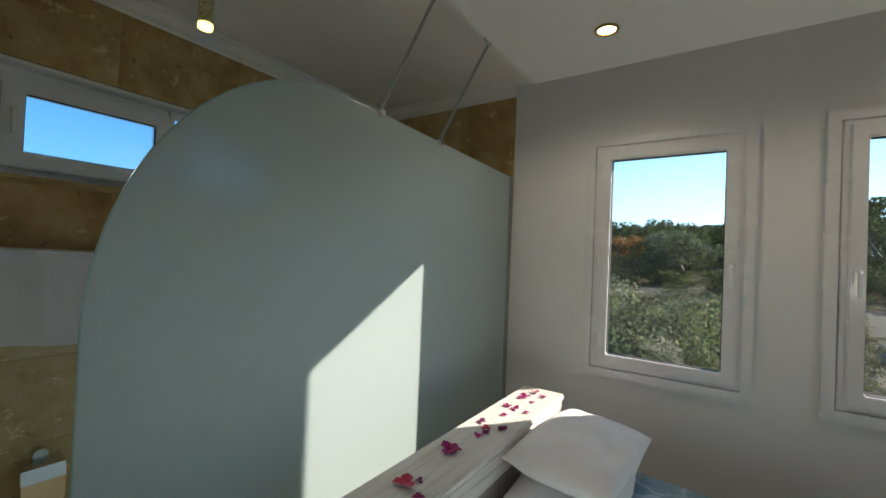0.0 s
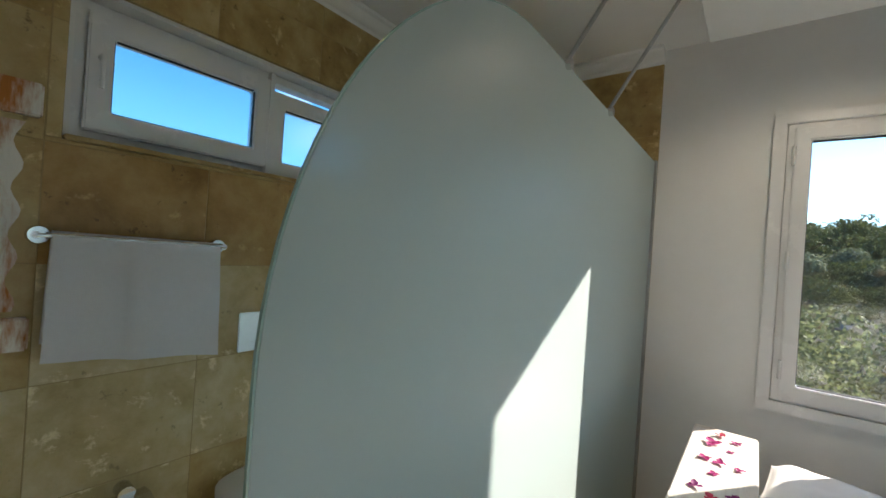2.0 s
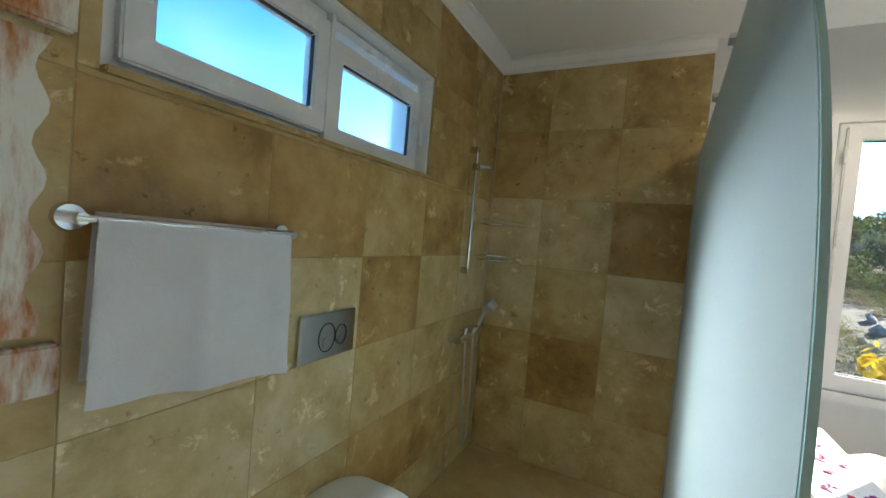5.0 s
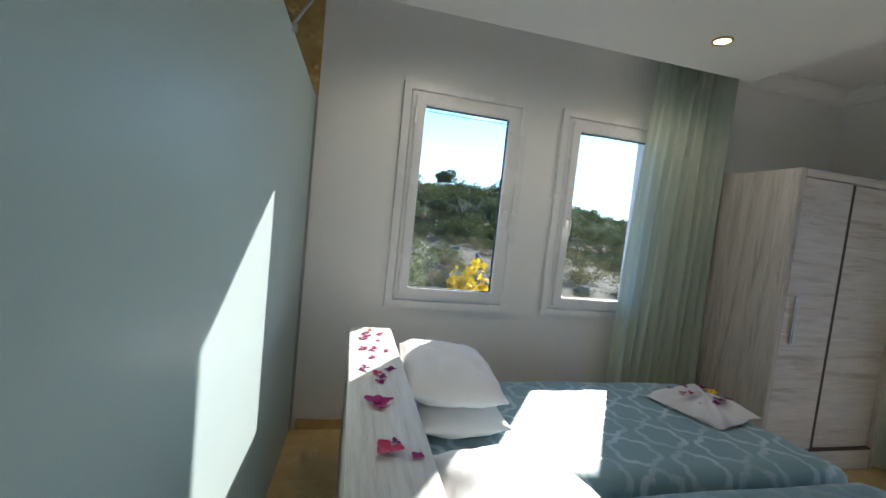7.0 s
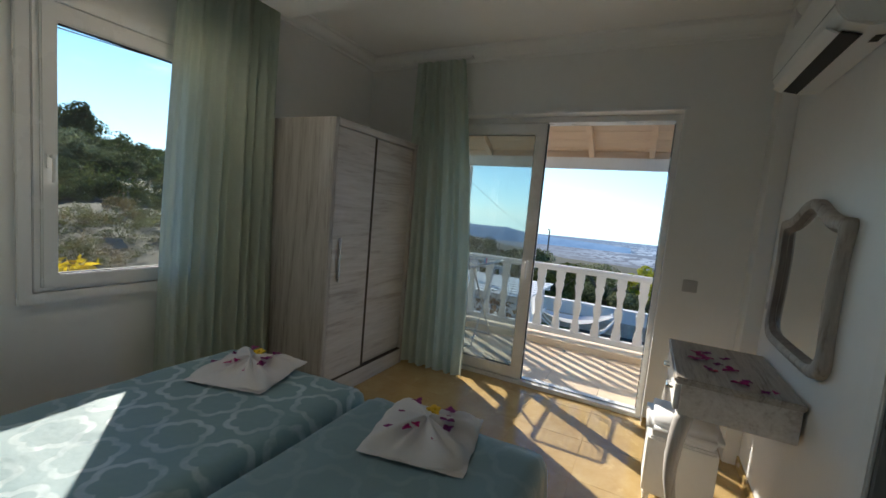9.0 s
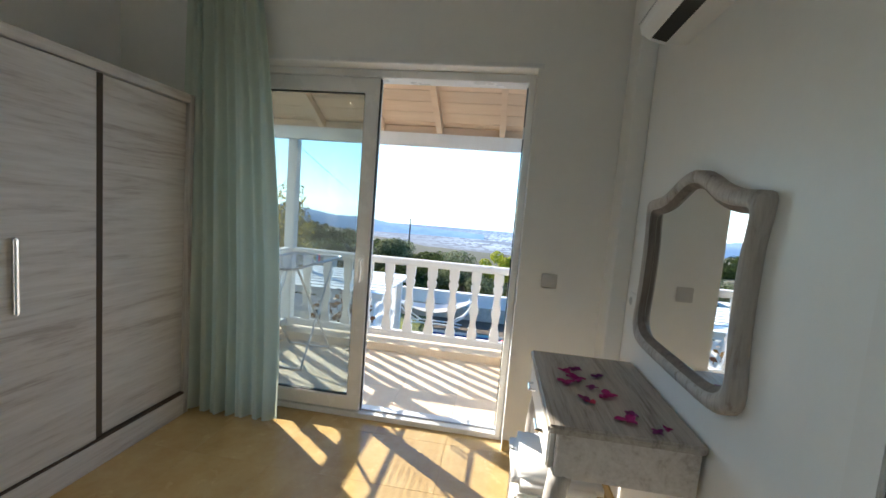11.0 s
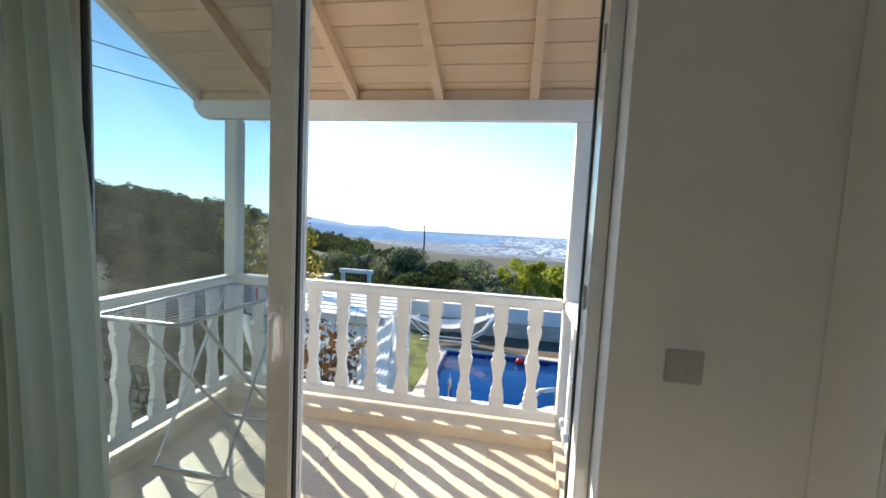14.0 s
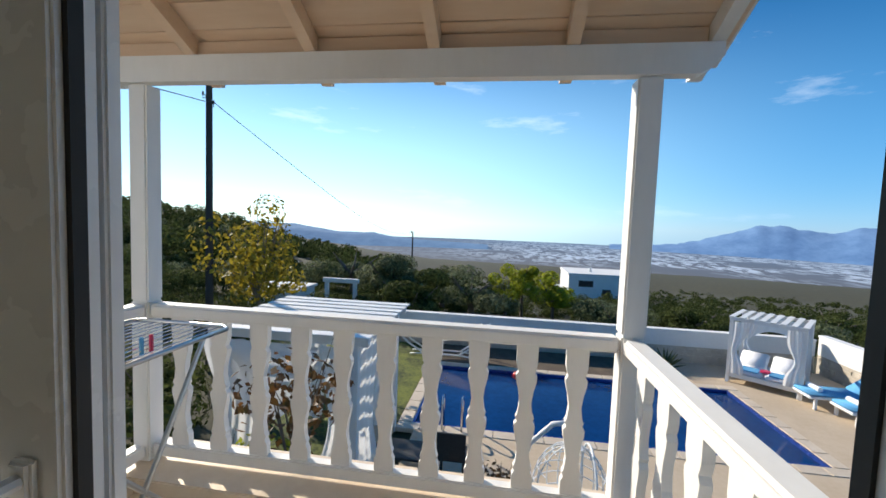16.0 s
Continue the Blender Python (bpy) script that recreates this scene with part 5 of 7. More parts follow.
ph = thing("paper_holder", (-1.72, 0.60, 0.50), "chrome covered toilet paper holder", "paper holder")
bm = bmesh.new()
prism(bm, [(-1.720, 0.56), (-1.655, 0.57), (-1.600, 0.555), (-1.585, 0.50), (-1.589, 0.40), (-1.594, 0.40), (-1.591, 0.50), (-1.604, 0.548), (-1.655, 0.563), (-1.720, 0.553)], 1, 0.53, 0.67)
part("cover", bm, CHROME, ph)
part("rose", cy((-1.7205, 0.60, 0.585), (-1.66, 0.60, 0.585), 0.026), CHROME, ph)
part("paper_roll", cy((-1.645, 0.545, 0.49), (-1.645, 0.655, 0.49), 0.052, seg=22), LINEN, ph, "white paper roll")

shb = thing("shower_rail", (WEST, 2.25, 1.28), "chrome shower slide rail with a bare holder", "shower rail")
part("bar", cy((-1.675, 2.262, 1.275), (-1.675, 2.262, 2.045), 0.0105), CHROME, shb)
for z in (1.29, 2.03):
    part("bracket", bx(-1.7195, 2.248, z - 0.02, -1.663, 2.276, z + 0.02, bevel=0.005), CHROME, shb)
bm = bmesh.new()
box(bm, -1.70, 2.247, 1.905, -1.655, 2.28, 1.95, bevel=0.006)
cyl(bm, (-1.665, 2.27, 1.93), (-1.63, 2.35, 1.935), 0.016, 0.022)
part("slider", bm, CHROME, shb)

mx_ = thing("shower_mixer", (WEST, 2.28, 0.87), "chrome shower mixer with a hand shower on its hook", "shower mixer")
bm = bmesh.new()
cyl(bm, (-1.66, 2.17, 0.872), (-1.66, 2.38, 0.872), 0.024, seg=18)
part("body", bm, CHROME, mx_, smooth=False)
for y in (2.20, 2.35):
    part("rose", cy((-1.7195, y, 0.872), (-1.655, y, 0.872), 0.030, 0.018), CHROME, mx_)
bm = bmesh.new()
cyl(bm, (-1.66, 2.275, 0.89), (-1.655, 2.275, 0.93), 0.018, 0.016)
tube(bm, [(-1.655, 2.275, 0.93), (-1.60, 2.275, 0.955), (-1.575, 2.275, 0.96)], 0.009)
part("lever", bm, CHROME, mx_)
bm = bmesh.new()
tube(bm, [(-1.64, 2.37, 0.89), (-1.615, 2.40, 0.95), (-1.60, 2.44, 1.03), (-1.585, 2.48, 1.07)], [0.011, 0.012, 0.013, 0.020])
cyl(bm, (-1.60, 2.47, 1.085), (-1.56, 2.495, 1.045), 0.040, 0.032, seg=18)
part("hand_shower", bm, SATIN_STEEL, mx_, "grey hand shower")
bm = bmesh.new()
tube(bm, [(-1.66, 2.30, 0.85), (-1.655, 2.31, 0.6), (-1.65, 2.33, 0.28), (-1.645, 2.36, 0.16), (-1.64, 2.395, 0.20), (-1.64, 2.40, 0.45), (-1.64, 2.38, 0.75), (-1.64, 2.37, 0.89)], 0.0075)
part("hose", bm, SATIN_STEEL, mx_, "ribbed steel hose", smooth=True)

cs = thing("corner_shelf", (-1.66, 2.66, 1.34), "two-tier chrome wire corner shelf", "shelf")
for z in (1.355, 1.595):
    bm = bmesh.new()
    tube(bm, [(-1.715, 2.715, z), (-1.49, 2.715, z), (-1.475, 2.70, z), (-1.50, 2.63, z), (-1.56, 2.56, z), (-1.65, 2.50, z), (-1.70, 2.49, z), (-1.715, 2.50, z), (-1.715, 2.715, z)], 0.0045, seg=6)
    tube(bm, [(-1.715, 2.715, z + 0.03), (-1.49, 2.715, z + 0.03), (-1.475, 2.70, z + 0.03), (-1.50, 2.63, z + 0.03), (-1.56, 2.56, z + 0.03), (-1.65, 2.50, z + 0.03), (-1.70, 2.49, z + 0.03)], 0.004, seg=6)
    for k in range(5):
        x = -1.69 + 0.042 * k
        tube(bm, [(x, 2.715, z), (x, 2.505 + 0.028 * k + 0.004 * k * k, z)], 0.0028, seg=5)
    part("tier", bm, CHROME, cs)
part("upright", cy((-1.712, 2.712, 1.35), (-1.712, 2.712, 1.63), 0.005), CHROME, cs)

dn = thing("floor_drain", (-1.59, 1.90, 0.0), "small square metal floor drain", "drain")
part("grate", bx(-1.64, 1.85, 0.0005, -1.54, 1.95, 0.006, bevel=0.002), SATIN_STEEL, dn)

# rustic mirror frame beside the towel, only its edge in view
rm = thing("rustic_mirror", (WEST, 0.10, 1.2), "distressed white and orange wooden mirror with wavy edges", "mirror")
DISTRESS = material("distressed_white_orange", (0.78, 0.74, 0.66), (0.48, 0.17, 0.03), scale=5.0, stretch=(1, 2.2, 0.5), rough=0.7, bump=0.3, contrast=(0.42, 0.56), coarse=0.2)
wav = [(0.29 + 0.012 * math.sin(z * 46), z) for z in [1.24 + 0.02 * k for k in range(29)]]
bm = bmesh.new()
prism(bm, wav + [(0.20, 1.80), (0.20, 1.24)], 0, -1.7195, -1.695)
part("side_board", bm, DISTRESS, rm)
part("side_board", bx(-1.7195, -0.22, 1.24, -1.695, -0.13, 1.80, bevel=0.004), DISTRESS, rm)
part("top_board", bx(-1.7195, -0.26, 1.82, -1.688, 0.335, 1.92, bevel=0.006), DISTRESS, rm)
part("bottom_board", bx(-1.7195, -0.26, 1.12, -1.688, 0.335, 1.22, bevel=0.006), DISTRESS, rm)
part("mirror_glass", bx(-1.7195, -0.13, 1.225, -1.712, 0.20, 1.815), MIRROR, rm)

# pendant lamp
pn = thing("pendant_lamp", (-1.15, 0.95, 2.74), "crystal tube pendant lamp with a glowing yellow base", "pendant lamp")
BUBBLE = material("bubble_crystal", (0.42, 0.36, 0.12), (0.80, 0.76, 0.48), scale=70, rough=0.12, bump=0.8, bump_scale=120, contrast=(0.42, 0.58))
part("canopy", cy((-1.15, 0.95, 2.722), (-1.15, 0.95, 2.74), 0.05, 0.055, seg=20), CHROME, pn)
part("cord", cy((-1.15, 0.95, 2.70), (-1.15, 0.95, 2.722), 0.004), GASKET, pn)
part("crystal", cy((-1.15, 0.95, 2.50), (-1.15, 0.95, 2.70), 0.030, seg=16), BUBBLE, pn, "bubbled crystal tube")
part("lit_base", cy((-1.15, 0.95, 2.478), (-1.15, 0.95, 2.4995), 0.029, seg=16), glow("yellow_glow", (1.0, 0.78, 0.16), 3.0), pn, "glowing yellow base")

# ---- land: one sheet from the garden to the horizon ----
GARDEN = -2.90
RIDGE = ((-180, 3), (-100, 0), (-60, -4), (-40, -6.8), (-20, -7.9), (0, -7.9), (9, -7.5), (13, -6.8), (19, -5.4), (23, -4.4), (30, -2.9), (35, -1.2), (39.5, -0.2), (43, 0.4),
         (49, 1.2), (62, 2.7), (65, 2.9), (74, 4.6), (79, 4.6), (87, 4.4), (99, 3.8), (130, 4), (180, 3))
RIDGE_AZ, RIDGE_EL = [a for a, _ in RIDGE], [e for _, e in RIDGE]


def ease(t):
    t = min(1.0, max(0.0, t))
    return t * t * (3 - 2 * t)


def land(x, y):
    r, az = math.hypot(x - 4, y), math.degrees(math.atan2(y, x - 4))
    crest = 1.45 + 140 * math.tan(radians(float(np.interp(az, RIDGE_AZ, RIDGE_EL))))
    up = ease((az - 38) / 30) if az > 0 else 0.0
    if az > 120 or az < -120:
        up = 1.0 if az > 0 else ease((-az - 150) / 30)
    near, r0 = GARDEN + up * 2.0, 15.5 - 10.0 * up
    rough = 0.5 * noise.noise(Vector((x * 0.09, y * 0.09, 0))) + 0.18 * noise.noise(Vector((x * 0.4, y * 0.4, 3)))
    if r <= 140:
        t = max(0.0, (r - r0) / (140 - r0))
        return near + (crest - near) * t ** 0.92 + rough * min(1, t * 8)
    return crest + (-182 - crest) * ease((r - 140) / 1100) + rough * (1 if r < 1200 else 0)


def dry_hill(name):
    m = material(name, (0.032, 0.032, 0.013), (0.095, 0.08, 0.038), scale=0.7, rough=0.95, bump=0.6, bump_scale=6, coords="World", contrast=(0.35, 0.68), coarse=0.5)
    return m


def far_plain(name):
    """Farmland far below: brown fields, pale greenhouse roofs, with haze painted in as blue glow by distance."""
    m = bpy.data.materials.new(name)
    m.use_nodes = True
    nt = m.node_tree
    b = nt.nodes["Principled BSDF"]
    pos = nt.nodes.new("ShaderNodeNewGeometry").outputs["Position"]
    n1 = node(nt, "ShaderNodeTexNoise", Scale=0.0016, Detail=6.0)
    mp = node(nt, "ShaderNodeMapping", Scale=(0.016, 0.034, 1.0), Rotation=(0, 0, 0.35))
    nt.links.new(pos, mp.inputs["Vector"])
    vo = node(nt, "ShaderNodeTexVoronoi", Scale=1.0)
    vo.distance = "CHEBYCHEV"
    nt.links.new(mp.outputs["Vector"], vo.inputs["Vector"])
    nt.links.new(pos, n1.inputs["Vector"])
    cell = nt.nodes.new("ShaderNodeSeparateColor")
    nt.links.new(vo.outputs["Color"], cell.inputs[0])
    ln = nt.nodes.new("ShaderNodeVectorMath")
    ln.operation = "LENGTH"
    nt.links.new(pos, ln.inputs[0])
    where = nt.nodes.new("ShaderNodeMapRange")
    where.inputs["From Min"].default_value, where.inputs["From Max"].default_value = 1900, 2500
    nt.links.new(ln.outputs["Value"], where.inputs["Value"])
    pick = nt.nodes.new("ShaderNodeMath")
    pick.operation = "GREATER_THAN"
    pick.inputs[1].default_value = 0.48
    nt.links.new(cell.outputs[0], pick.inputs[0])
    patch = nt.nodes.new("ShaderNodeMapRange")
    patch.inputs["From Min"].default_value, patch.inputs["From Max"].default_value = 0.40, 0.50
    nt.links.new(n1.outputs["Fac"], patch.inputs["Value"])
    f1 = nt.nodes.new("ShaderNodeMath")
    f1.operation = "MULTIPLY"
    nt.links.new(where.outputs["Result"], f1.inputs[0])
    nt.links.new(pick.outputs[0], f1.inputs[1])
    f2 = nt.nodes.new("ShaderNodeMath")
    f2.operation = "MULTIPLY"
    nt.links.new(f1.outputs[0], f2.inputs[0])
    nt.links.new(patch.outputs["Result"], f2.inputs[1])
    # the greenhouses thin out towards the ridge
    side = nt.nodes.new("ShaderNodeSeparateXYZ")
    nt.links.new(pos, side.inputs[0])
    thin = nt.nodes.new("ShaderNodeMapRange")
    thin.inputs["From Min"].default_value, thin.inputs["From Max"].default_value = -300, 450
    thin.inputs["To Min"].default_value, thin.inputs["To Max"].default_value = 1.0, 0.12
    nt.links.new(side.outputs["Y"], thin.inputs["Value"])
    f3 = nt.nodes.new("ShaderNodeMath")
    f3.operation = "MULTIPLY"
    nt.links.new(f2.outputs[0], f3.inputs[0])
    nt.links.new(thin.outputs["Result"], f3.inputs[1])
    fields = nt.nodes.new("ShaderNodeMix")
    fields.data_type = "RGBA"
    fields.inputs[6].default_value, fields.inputs[7].default_value = (0.10, 0.08, 0.066, 1), (0.18, 0.14, 0.11, 1)
    nt.links.new(n1.outputs["Fac"], fields.inputs[0])
    roofs = nt.nodes.new("ShaderNodeMix")
    roofs.data_type = "RGBA"
    roofs.inputs[7].default_value = (0.78, 0.84, 0.90, 1)
    nt.links.new(f3.outputs[0], roofs.inputs[0])
    nt.links.new(fields.outputs[2], roofs.inputs[6])
    nt.links.new(roofs.outputs[2], b.inputs["Base Color"])
    b.inputs["Roughness"].default_value = 0.8
    # blue emission stands in for the haze, stronger further out
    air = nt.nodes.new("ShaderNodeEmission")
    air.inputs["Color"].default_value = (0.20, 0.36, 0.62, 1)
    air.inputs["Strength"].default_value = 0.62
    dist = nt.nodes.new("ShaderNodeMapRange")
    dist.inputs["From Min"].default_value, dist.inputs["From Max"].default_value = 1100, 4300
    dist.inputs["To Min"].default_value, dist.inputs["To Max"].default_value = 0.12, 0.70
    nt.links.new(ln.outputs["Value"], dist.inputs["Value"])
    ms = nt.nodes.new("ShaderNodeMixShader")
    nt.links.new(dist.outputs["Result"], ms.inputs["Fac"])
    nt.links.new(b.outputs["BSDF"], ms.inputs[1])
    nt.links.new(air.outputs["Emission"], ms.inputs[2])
    nt.links.new(ms.outputs["Shader"], nt.nodes["Material Output"].inputs["Surface"])
    return m


# Distance haze is put into the colour: blue tones that also glow.
def haze_glow_blue(name, c, strength, c2):
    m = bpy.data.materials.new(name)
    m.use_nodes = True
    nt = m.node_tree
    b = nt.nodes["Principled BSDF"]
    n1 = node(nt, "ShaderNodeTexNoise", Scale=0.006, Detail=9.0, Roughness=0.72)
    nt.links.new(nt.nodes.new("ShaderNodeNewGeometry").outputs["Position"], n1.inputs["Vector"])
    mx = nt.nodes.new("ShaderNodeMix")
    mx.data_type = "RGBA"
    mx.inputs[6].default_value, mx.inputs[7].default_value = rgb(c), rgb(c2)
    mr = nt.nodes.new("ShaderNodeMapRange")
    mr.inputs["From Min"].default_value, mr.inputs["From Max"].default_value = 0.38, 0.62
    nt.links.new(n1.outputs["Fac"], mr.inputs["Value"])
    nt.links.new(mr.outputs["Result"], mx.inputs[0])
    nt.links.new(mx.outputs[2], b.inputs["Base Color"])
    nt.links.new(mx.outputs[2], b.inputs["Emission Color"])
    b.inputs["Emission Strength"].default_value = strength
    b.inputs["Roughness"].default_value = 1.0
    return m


radii = [0.0] + [1.5 * k for k in range(1, 28)] + [42 + 4 * k for k in range(26)] + [150, 165, 190, 230, 290, 370, 480, 620, 780, 960, 1150, 1240, 1500, 1900, 2400, 3000, 3800, 4700]
spokes = 180
bm = bmesh.new()
grid = []
for r in radii:
    ring = []
    for k in range(spokes):
        a = 2 * math.pi * k / spokes
        x, y = 4 + r * math.cos(a), r * math.sin(a)
        ring.append(bm.verts.new((x, y, land(x, y) if r > 0 else GARDEN)))
        if r == 0:
            break
    grid.append(ring)
for i in range(1, len(grid)):
    a, b = grid[i - 1], grid[i]
    for k in range(spokes):
        k2 = (k + 1) % spokes
        f = bm.faces.new((a[0], b[k], b[k2])) if len(a) == 1 else bm.faces.new((a[k], b[k], b[k2], a[k2]))
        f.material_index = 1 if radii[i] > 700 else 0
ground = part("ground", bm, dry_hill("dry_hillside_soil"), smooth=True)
ground.data.materials.append(far_plain("haze_tinted_farmland"))
structure(ground, "dry stony hillside falling to a hazy plain of fields and greenhouses", "ground")


def distant_range(name, az0, az1, radius, profile, mat, label, bumpy):
    """A far mountain: a ridge line by azimuth and height above the eye, falling to the plain."""
    bm = bmesh.new()
    n = 120
    rows = []
    azs, els = [p[0] for p in profile], [p[1] for p in profile]
    for k in range(n + 1):
        az = az0 + (az1 - az0) * k / n
        e = float(np.interp(az, azs, els)) + bumpy * noise.noise(Vector((az * 0.9, 0, radius))) + bumpy * 0.5 * noise.noise(Vector((az * 2.7, 5, radius)))
        top = 1.45 + radius * math.tan(radians(e))
        c, s = math.cos(radians(az)), math.sin(radians(az))
        rows.append([bm.verts.new((4 + rr * c, rr * s, zz)) for rr, zz in ((radius + 250, -190), (radius, top), (radius - 180, (top - 185) * 0.42), (radius - 420, -186))])
    for a, b in zip(rows, rows[1:]):
        for j in range(3):
            bm.faces.new((a[j], b[j], b[j + 1], a[j + 1]))
    return structure(part(name, bm, mat, smooth=True), label, "mountain")


# far ranges, with their haze painted on as glowing blue
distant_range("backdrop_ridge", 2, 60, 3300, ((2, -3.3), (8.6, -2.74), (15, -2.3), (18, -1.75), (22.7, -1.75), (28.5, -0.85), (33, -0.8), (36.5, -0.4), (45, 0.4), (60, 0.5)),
              haze_glow_blue("hazy_blue_ridge", (0.045, 0.11, 0.21), 0.7, (0.07, 0.145, 0.255)), "hazy blue ridge beyond the plain", 0.06)
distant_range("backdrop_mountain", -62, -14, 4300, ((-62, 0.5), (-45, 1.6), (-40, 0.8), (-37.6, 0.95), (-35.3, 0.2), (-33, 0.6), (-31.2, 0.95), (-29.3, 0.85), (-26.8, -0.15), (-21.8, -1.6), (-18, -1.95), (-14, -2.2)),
              haze_glow_blue("hazy_blue_mountain", (0.06, 0.13, 0.26), 0.75, (0.095, 0.18, 0.32)), "hazy blue mountain on the horizon", 0.22)

# ---- vegetation ----
LEAF_DARK = material("maquis_leaves", (0.028, 0.042, 0.011), (0.11, 0.13, 0.04), scale=0.35, contrast=(0.38, 0.62), spec=0.12, rough=0.85, bump=0.0, coords="World", per_island=0.55, translucent=0.32)
LEAF_GREY = material("olive_leaves", (0.065, 0.085, 0.032), (0.25, 0.27, 0.15), scale=0.5, contrast=(0.38, 0.62), spec=0.15, rough=0.8, bump=0.0, coords="World", per_island=0.55, translucent=0.32)
LEAF_DRY = material("dry_brush", (0.19, 0.12, 0.04), (0.33, 0.23, 0.10), scale=0.8, rough=0.8, bump=0.0, coords="World", per_island=0.35, translucent=0.2)
LEAF_LIME = material("lime_leaves", (0.20, 0.26, 0.02), (0.48, 0.46, 0.04), scale=2, rough=0.7, bump=0.0, coords="World", per_island=0.3, translucent=0.6)
LEAF_YELLOW = material("yellow_autumn_leaves", (0.45, 0.30, 0.01), (0.75, 0.55, 0.03), scale=3, rough=0.6, bump=0.0, coords="World", per_island=0.25, translucent=0.45)
LEAF_AUTUMN = material("turning_leaves", (0.15, 0.14, 0.02), (0.50, 0.36, 0.03), scale=2, rough=0.6, bump=0.0, coords="World", per_island=0.4, translucent=0.4)
LEAF_RUST = material("rust_green_leaves", (0.06, 0.07, 0.02), (0.22, 0.07, 0.02), scale=6, rough=0.6, bump=0.0, coords="World", per_island=0.4, translucent=0.3)
# olive leaf again in a brighter colour, as if in full sun
LEAF_SUNNY = material("sunlit_olive_leaves", (0.075, 0.095, 0.03), (0.28, 0.30, 0.15), scale=1.5, contrast=(0.38, 0.62), spec=0.2, rough=0.7, bump=0.0, coords="World", per_island=0.5, translucent=0.4)
LEAF_SCRUB = material("yellow_green_scrub", (0.06, 0.07, 0.02), (0.21, 0.20, 0.075), scale=1.0, contrast=(0.38, 0.62), spec=0.15, rough=0.8, bump=0.0, coords="World", per_island=0.5, translucent=0.3)
BARK = material("grey_bark", (0.10, 0.08, 0.06), (0.20, 0.17, 0.14), scale=6, stretch=(1, 1, 0.25), rough=0.9, bump=0.6, bump_scale=25)


def leaf_quads(centres, normals_seed, size, outward=None, narrow=0.55):
    """Small folded leaf cards at the given centres, lying roughly across the outward directions."""
    rng = np.random.default_rng(normals_seed)
    n = len(centres)
    f = rng.normal(size=(n, 3))
    if outward is not None:
        f = outward + 0.38 * f
    f /= np.linalg.norm(f, axis=1)[:, None]
    d = np.cross(f, rng.normal(size=(n, 3)))
    d /= np.linalg.norm(d, axis=1)[:, None]
    e = np.cross(f, d)
    s = (size if np.ndim(size) else np.full(n, size)) * rng.uniform(0.6, 1.3, n)
    v = np.empty((n, 4, 3))
    v[:, 0], v[:, 2] = centres - d * s[:, None], centres + d * s[:, None]
    up = f * (s * 0.18)[:, None]
    v[:, 1], v[:, 3] = centres + e * (s * narrow)[:, None] + up, centres - e * (s * narrow)[:, None] + up
    return v.reshape(-1, 3)


def cards_mesh(name, verts, mat):
    me = bpy.data.meshes.new(name)
    n = len(verts) // 4
    me.vertices.add(n * 4)
    me.vertices.foreach_set("co", verts.astype(np.float32).ravel())
    me.loops.add(n * 4)
    me.loops.foreach_set("vertex_index", np.arange(n * 4, dtype=np.int32))
    me.polygons.add(n)
    me.polygons.foreach_set("loop_start", np.arange(0, n * 4, 4, dtype=np.int32))
    me.update(calc_edges=True)
    me.materials.append(mat)
    return me


def crown_points(rng, n, rx, rz, lumps, low=-0.5):
    """Points in an uneven crown made of several overlapping lumps."""
    lc = rng.normal(size=(lumps, 3)) * (rx * 0.5, rx * 0.5, rz * 0.42)
    lr = rng.uniform(0.34, 0.62, lumps) * rx
    k = rng.integers(0, lumps, n)
    d = rng.normal(size=(n, 3))
    d /= np.linalg.norm(d, axis=1)[:, None]
    rad = lr[k] * rng.uniform(0.45, 1.0, n) ** 0.45
    p = lc[k] + d * rad[:, None] * (1, 1, rz / rx)
    p[:, 2] = np.maximum(p[:, 2], low * rz)
    return p, d


def tree(name, x, y, height, rx, rz, leaf, n, size, seed, label, trunk_r=0.1, base=None, limbs=5, lumps=9, low=-0.5):
    rng = np.random.default_rng(seed)
    z0 = land(x, y) - 0.05 if base is None else base
    t = thing(name, (x, y, z0), label, "tree")
    bm = bmesh.new()
    mid = height - rz * 0.9
    tube(bm, [(x, y, z0), (x + 0.06 * rx, y, z0 + mid * 0.5), (x - 0.05 * rx, y + 0.04 * rx, z0 + mid)], [trunk_r * 1.3, trunk_r, trunk_r * 0.75], seg=8)
    for k in range(limbs):
        a = 2 * math.pi * k / limbs + rng.uniform(-0.4, 0.4)
        l = rx * rng.uniform(0.5, 0.8)
        tube(bm, [(x - 0.05 * rx, y + 0.04 * rx, z0 + mid * rng.uniform(0.75, 1.0)), (x + 0.5 * l * math.cos(a), y + 0.5 * l * math.sin(a), z0 + mid + rz * 0.35), (x + l * math.cos(a), y + l * math.sin(a), z0 + mid + rz * rng.uniform(0.6, 1.2))],
             [trunk_r * 0.6, trunk_r * 0.4, trunk_r * 0.12], seg=6)
    part("trunk", bm, BARK, t)
    p, out = crown_points(rng, n, rx, rz, lumps, low)
    ob = link_mesh("crown", cards_mesh("crown", leaf_quads(p + (x, y, z0 + height - rz * 0.75), seed + 1, size, out), leaf), None)
    ob.parent = t
    ob.matrix_parent_inverse = t.matrix_basis.inverted()
    return t


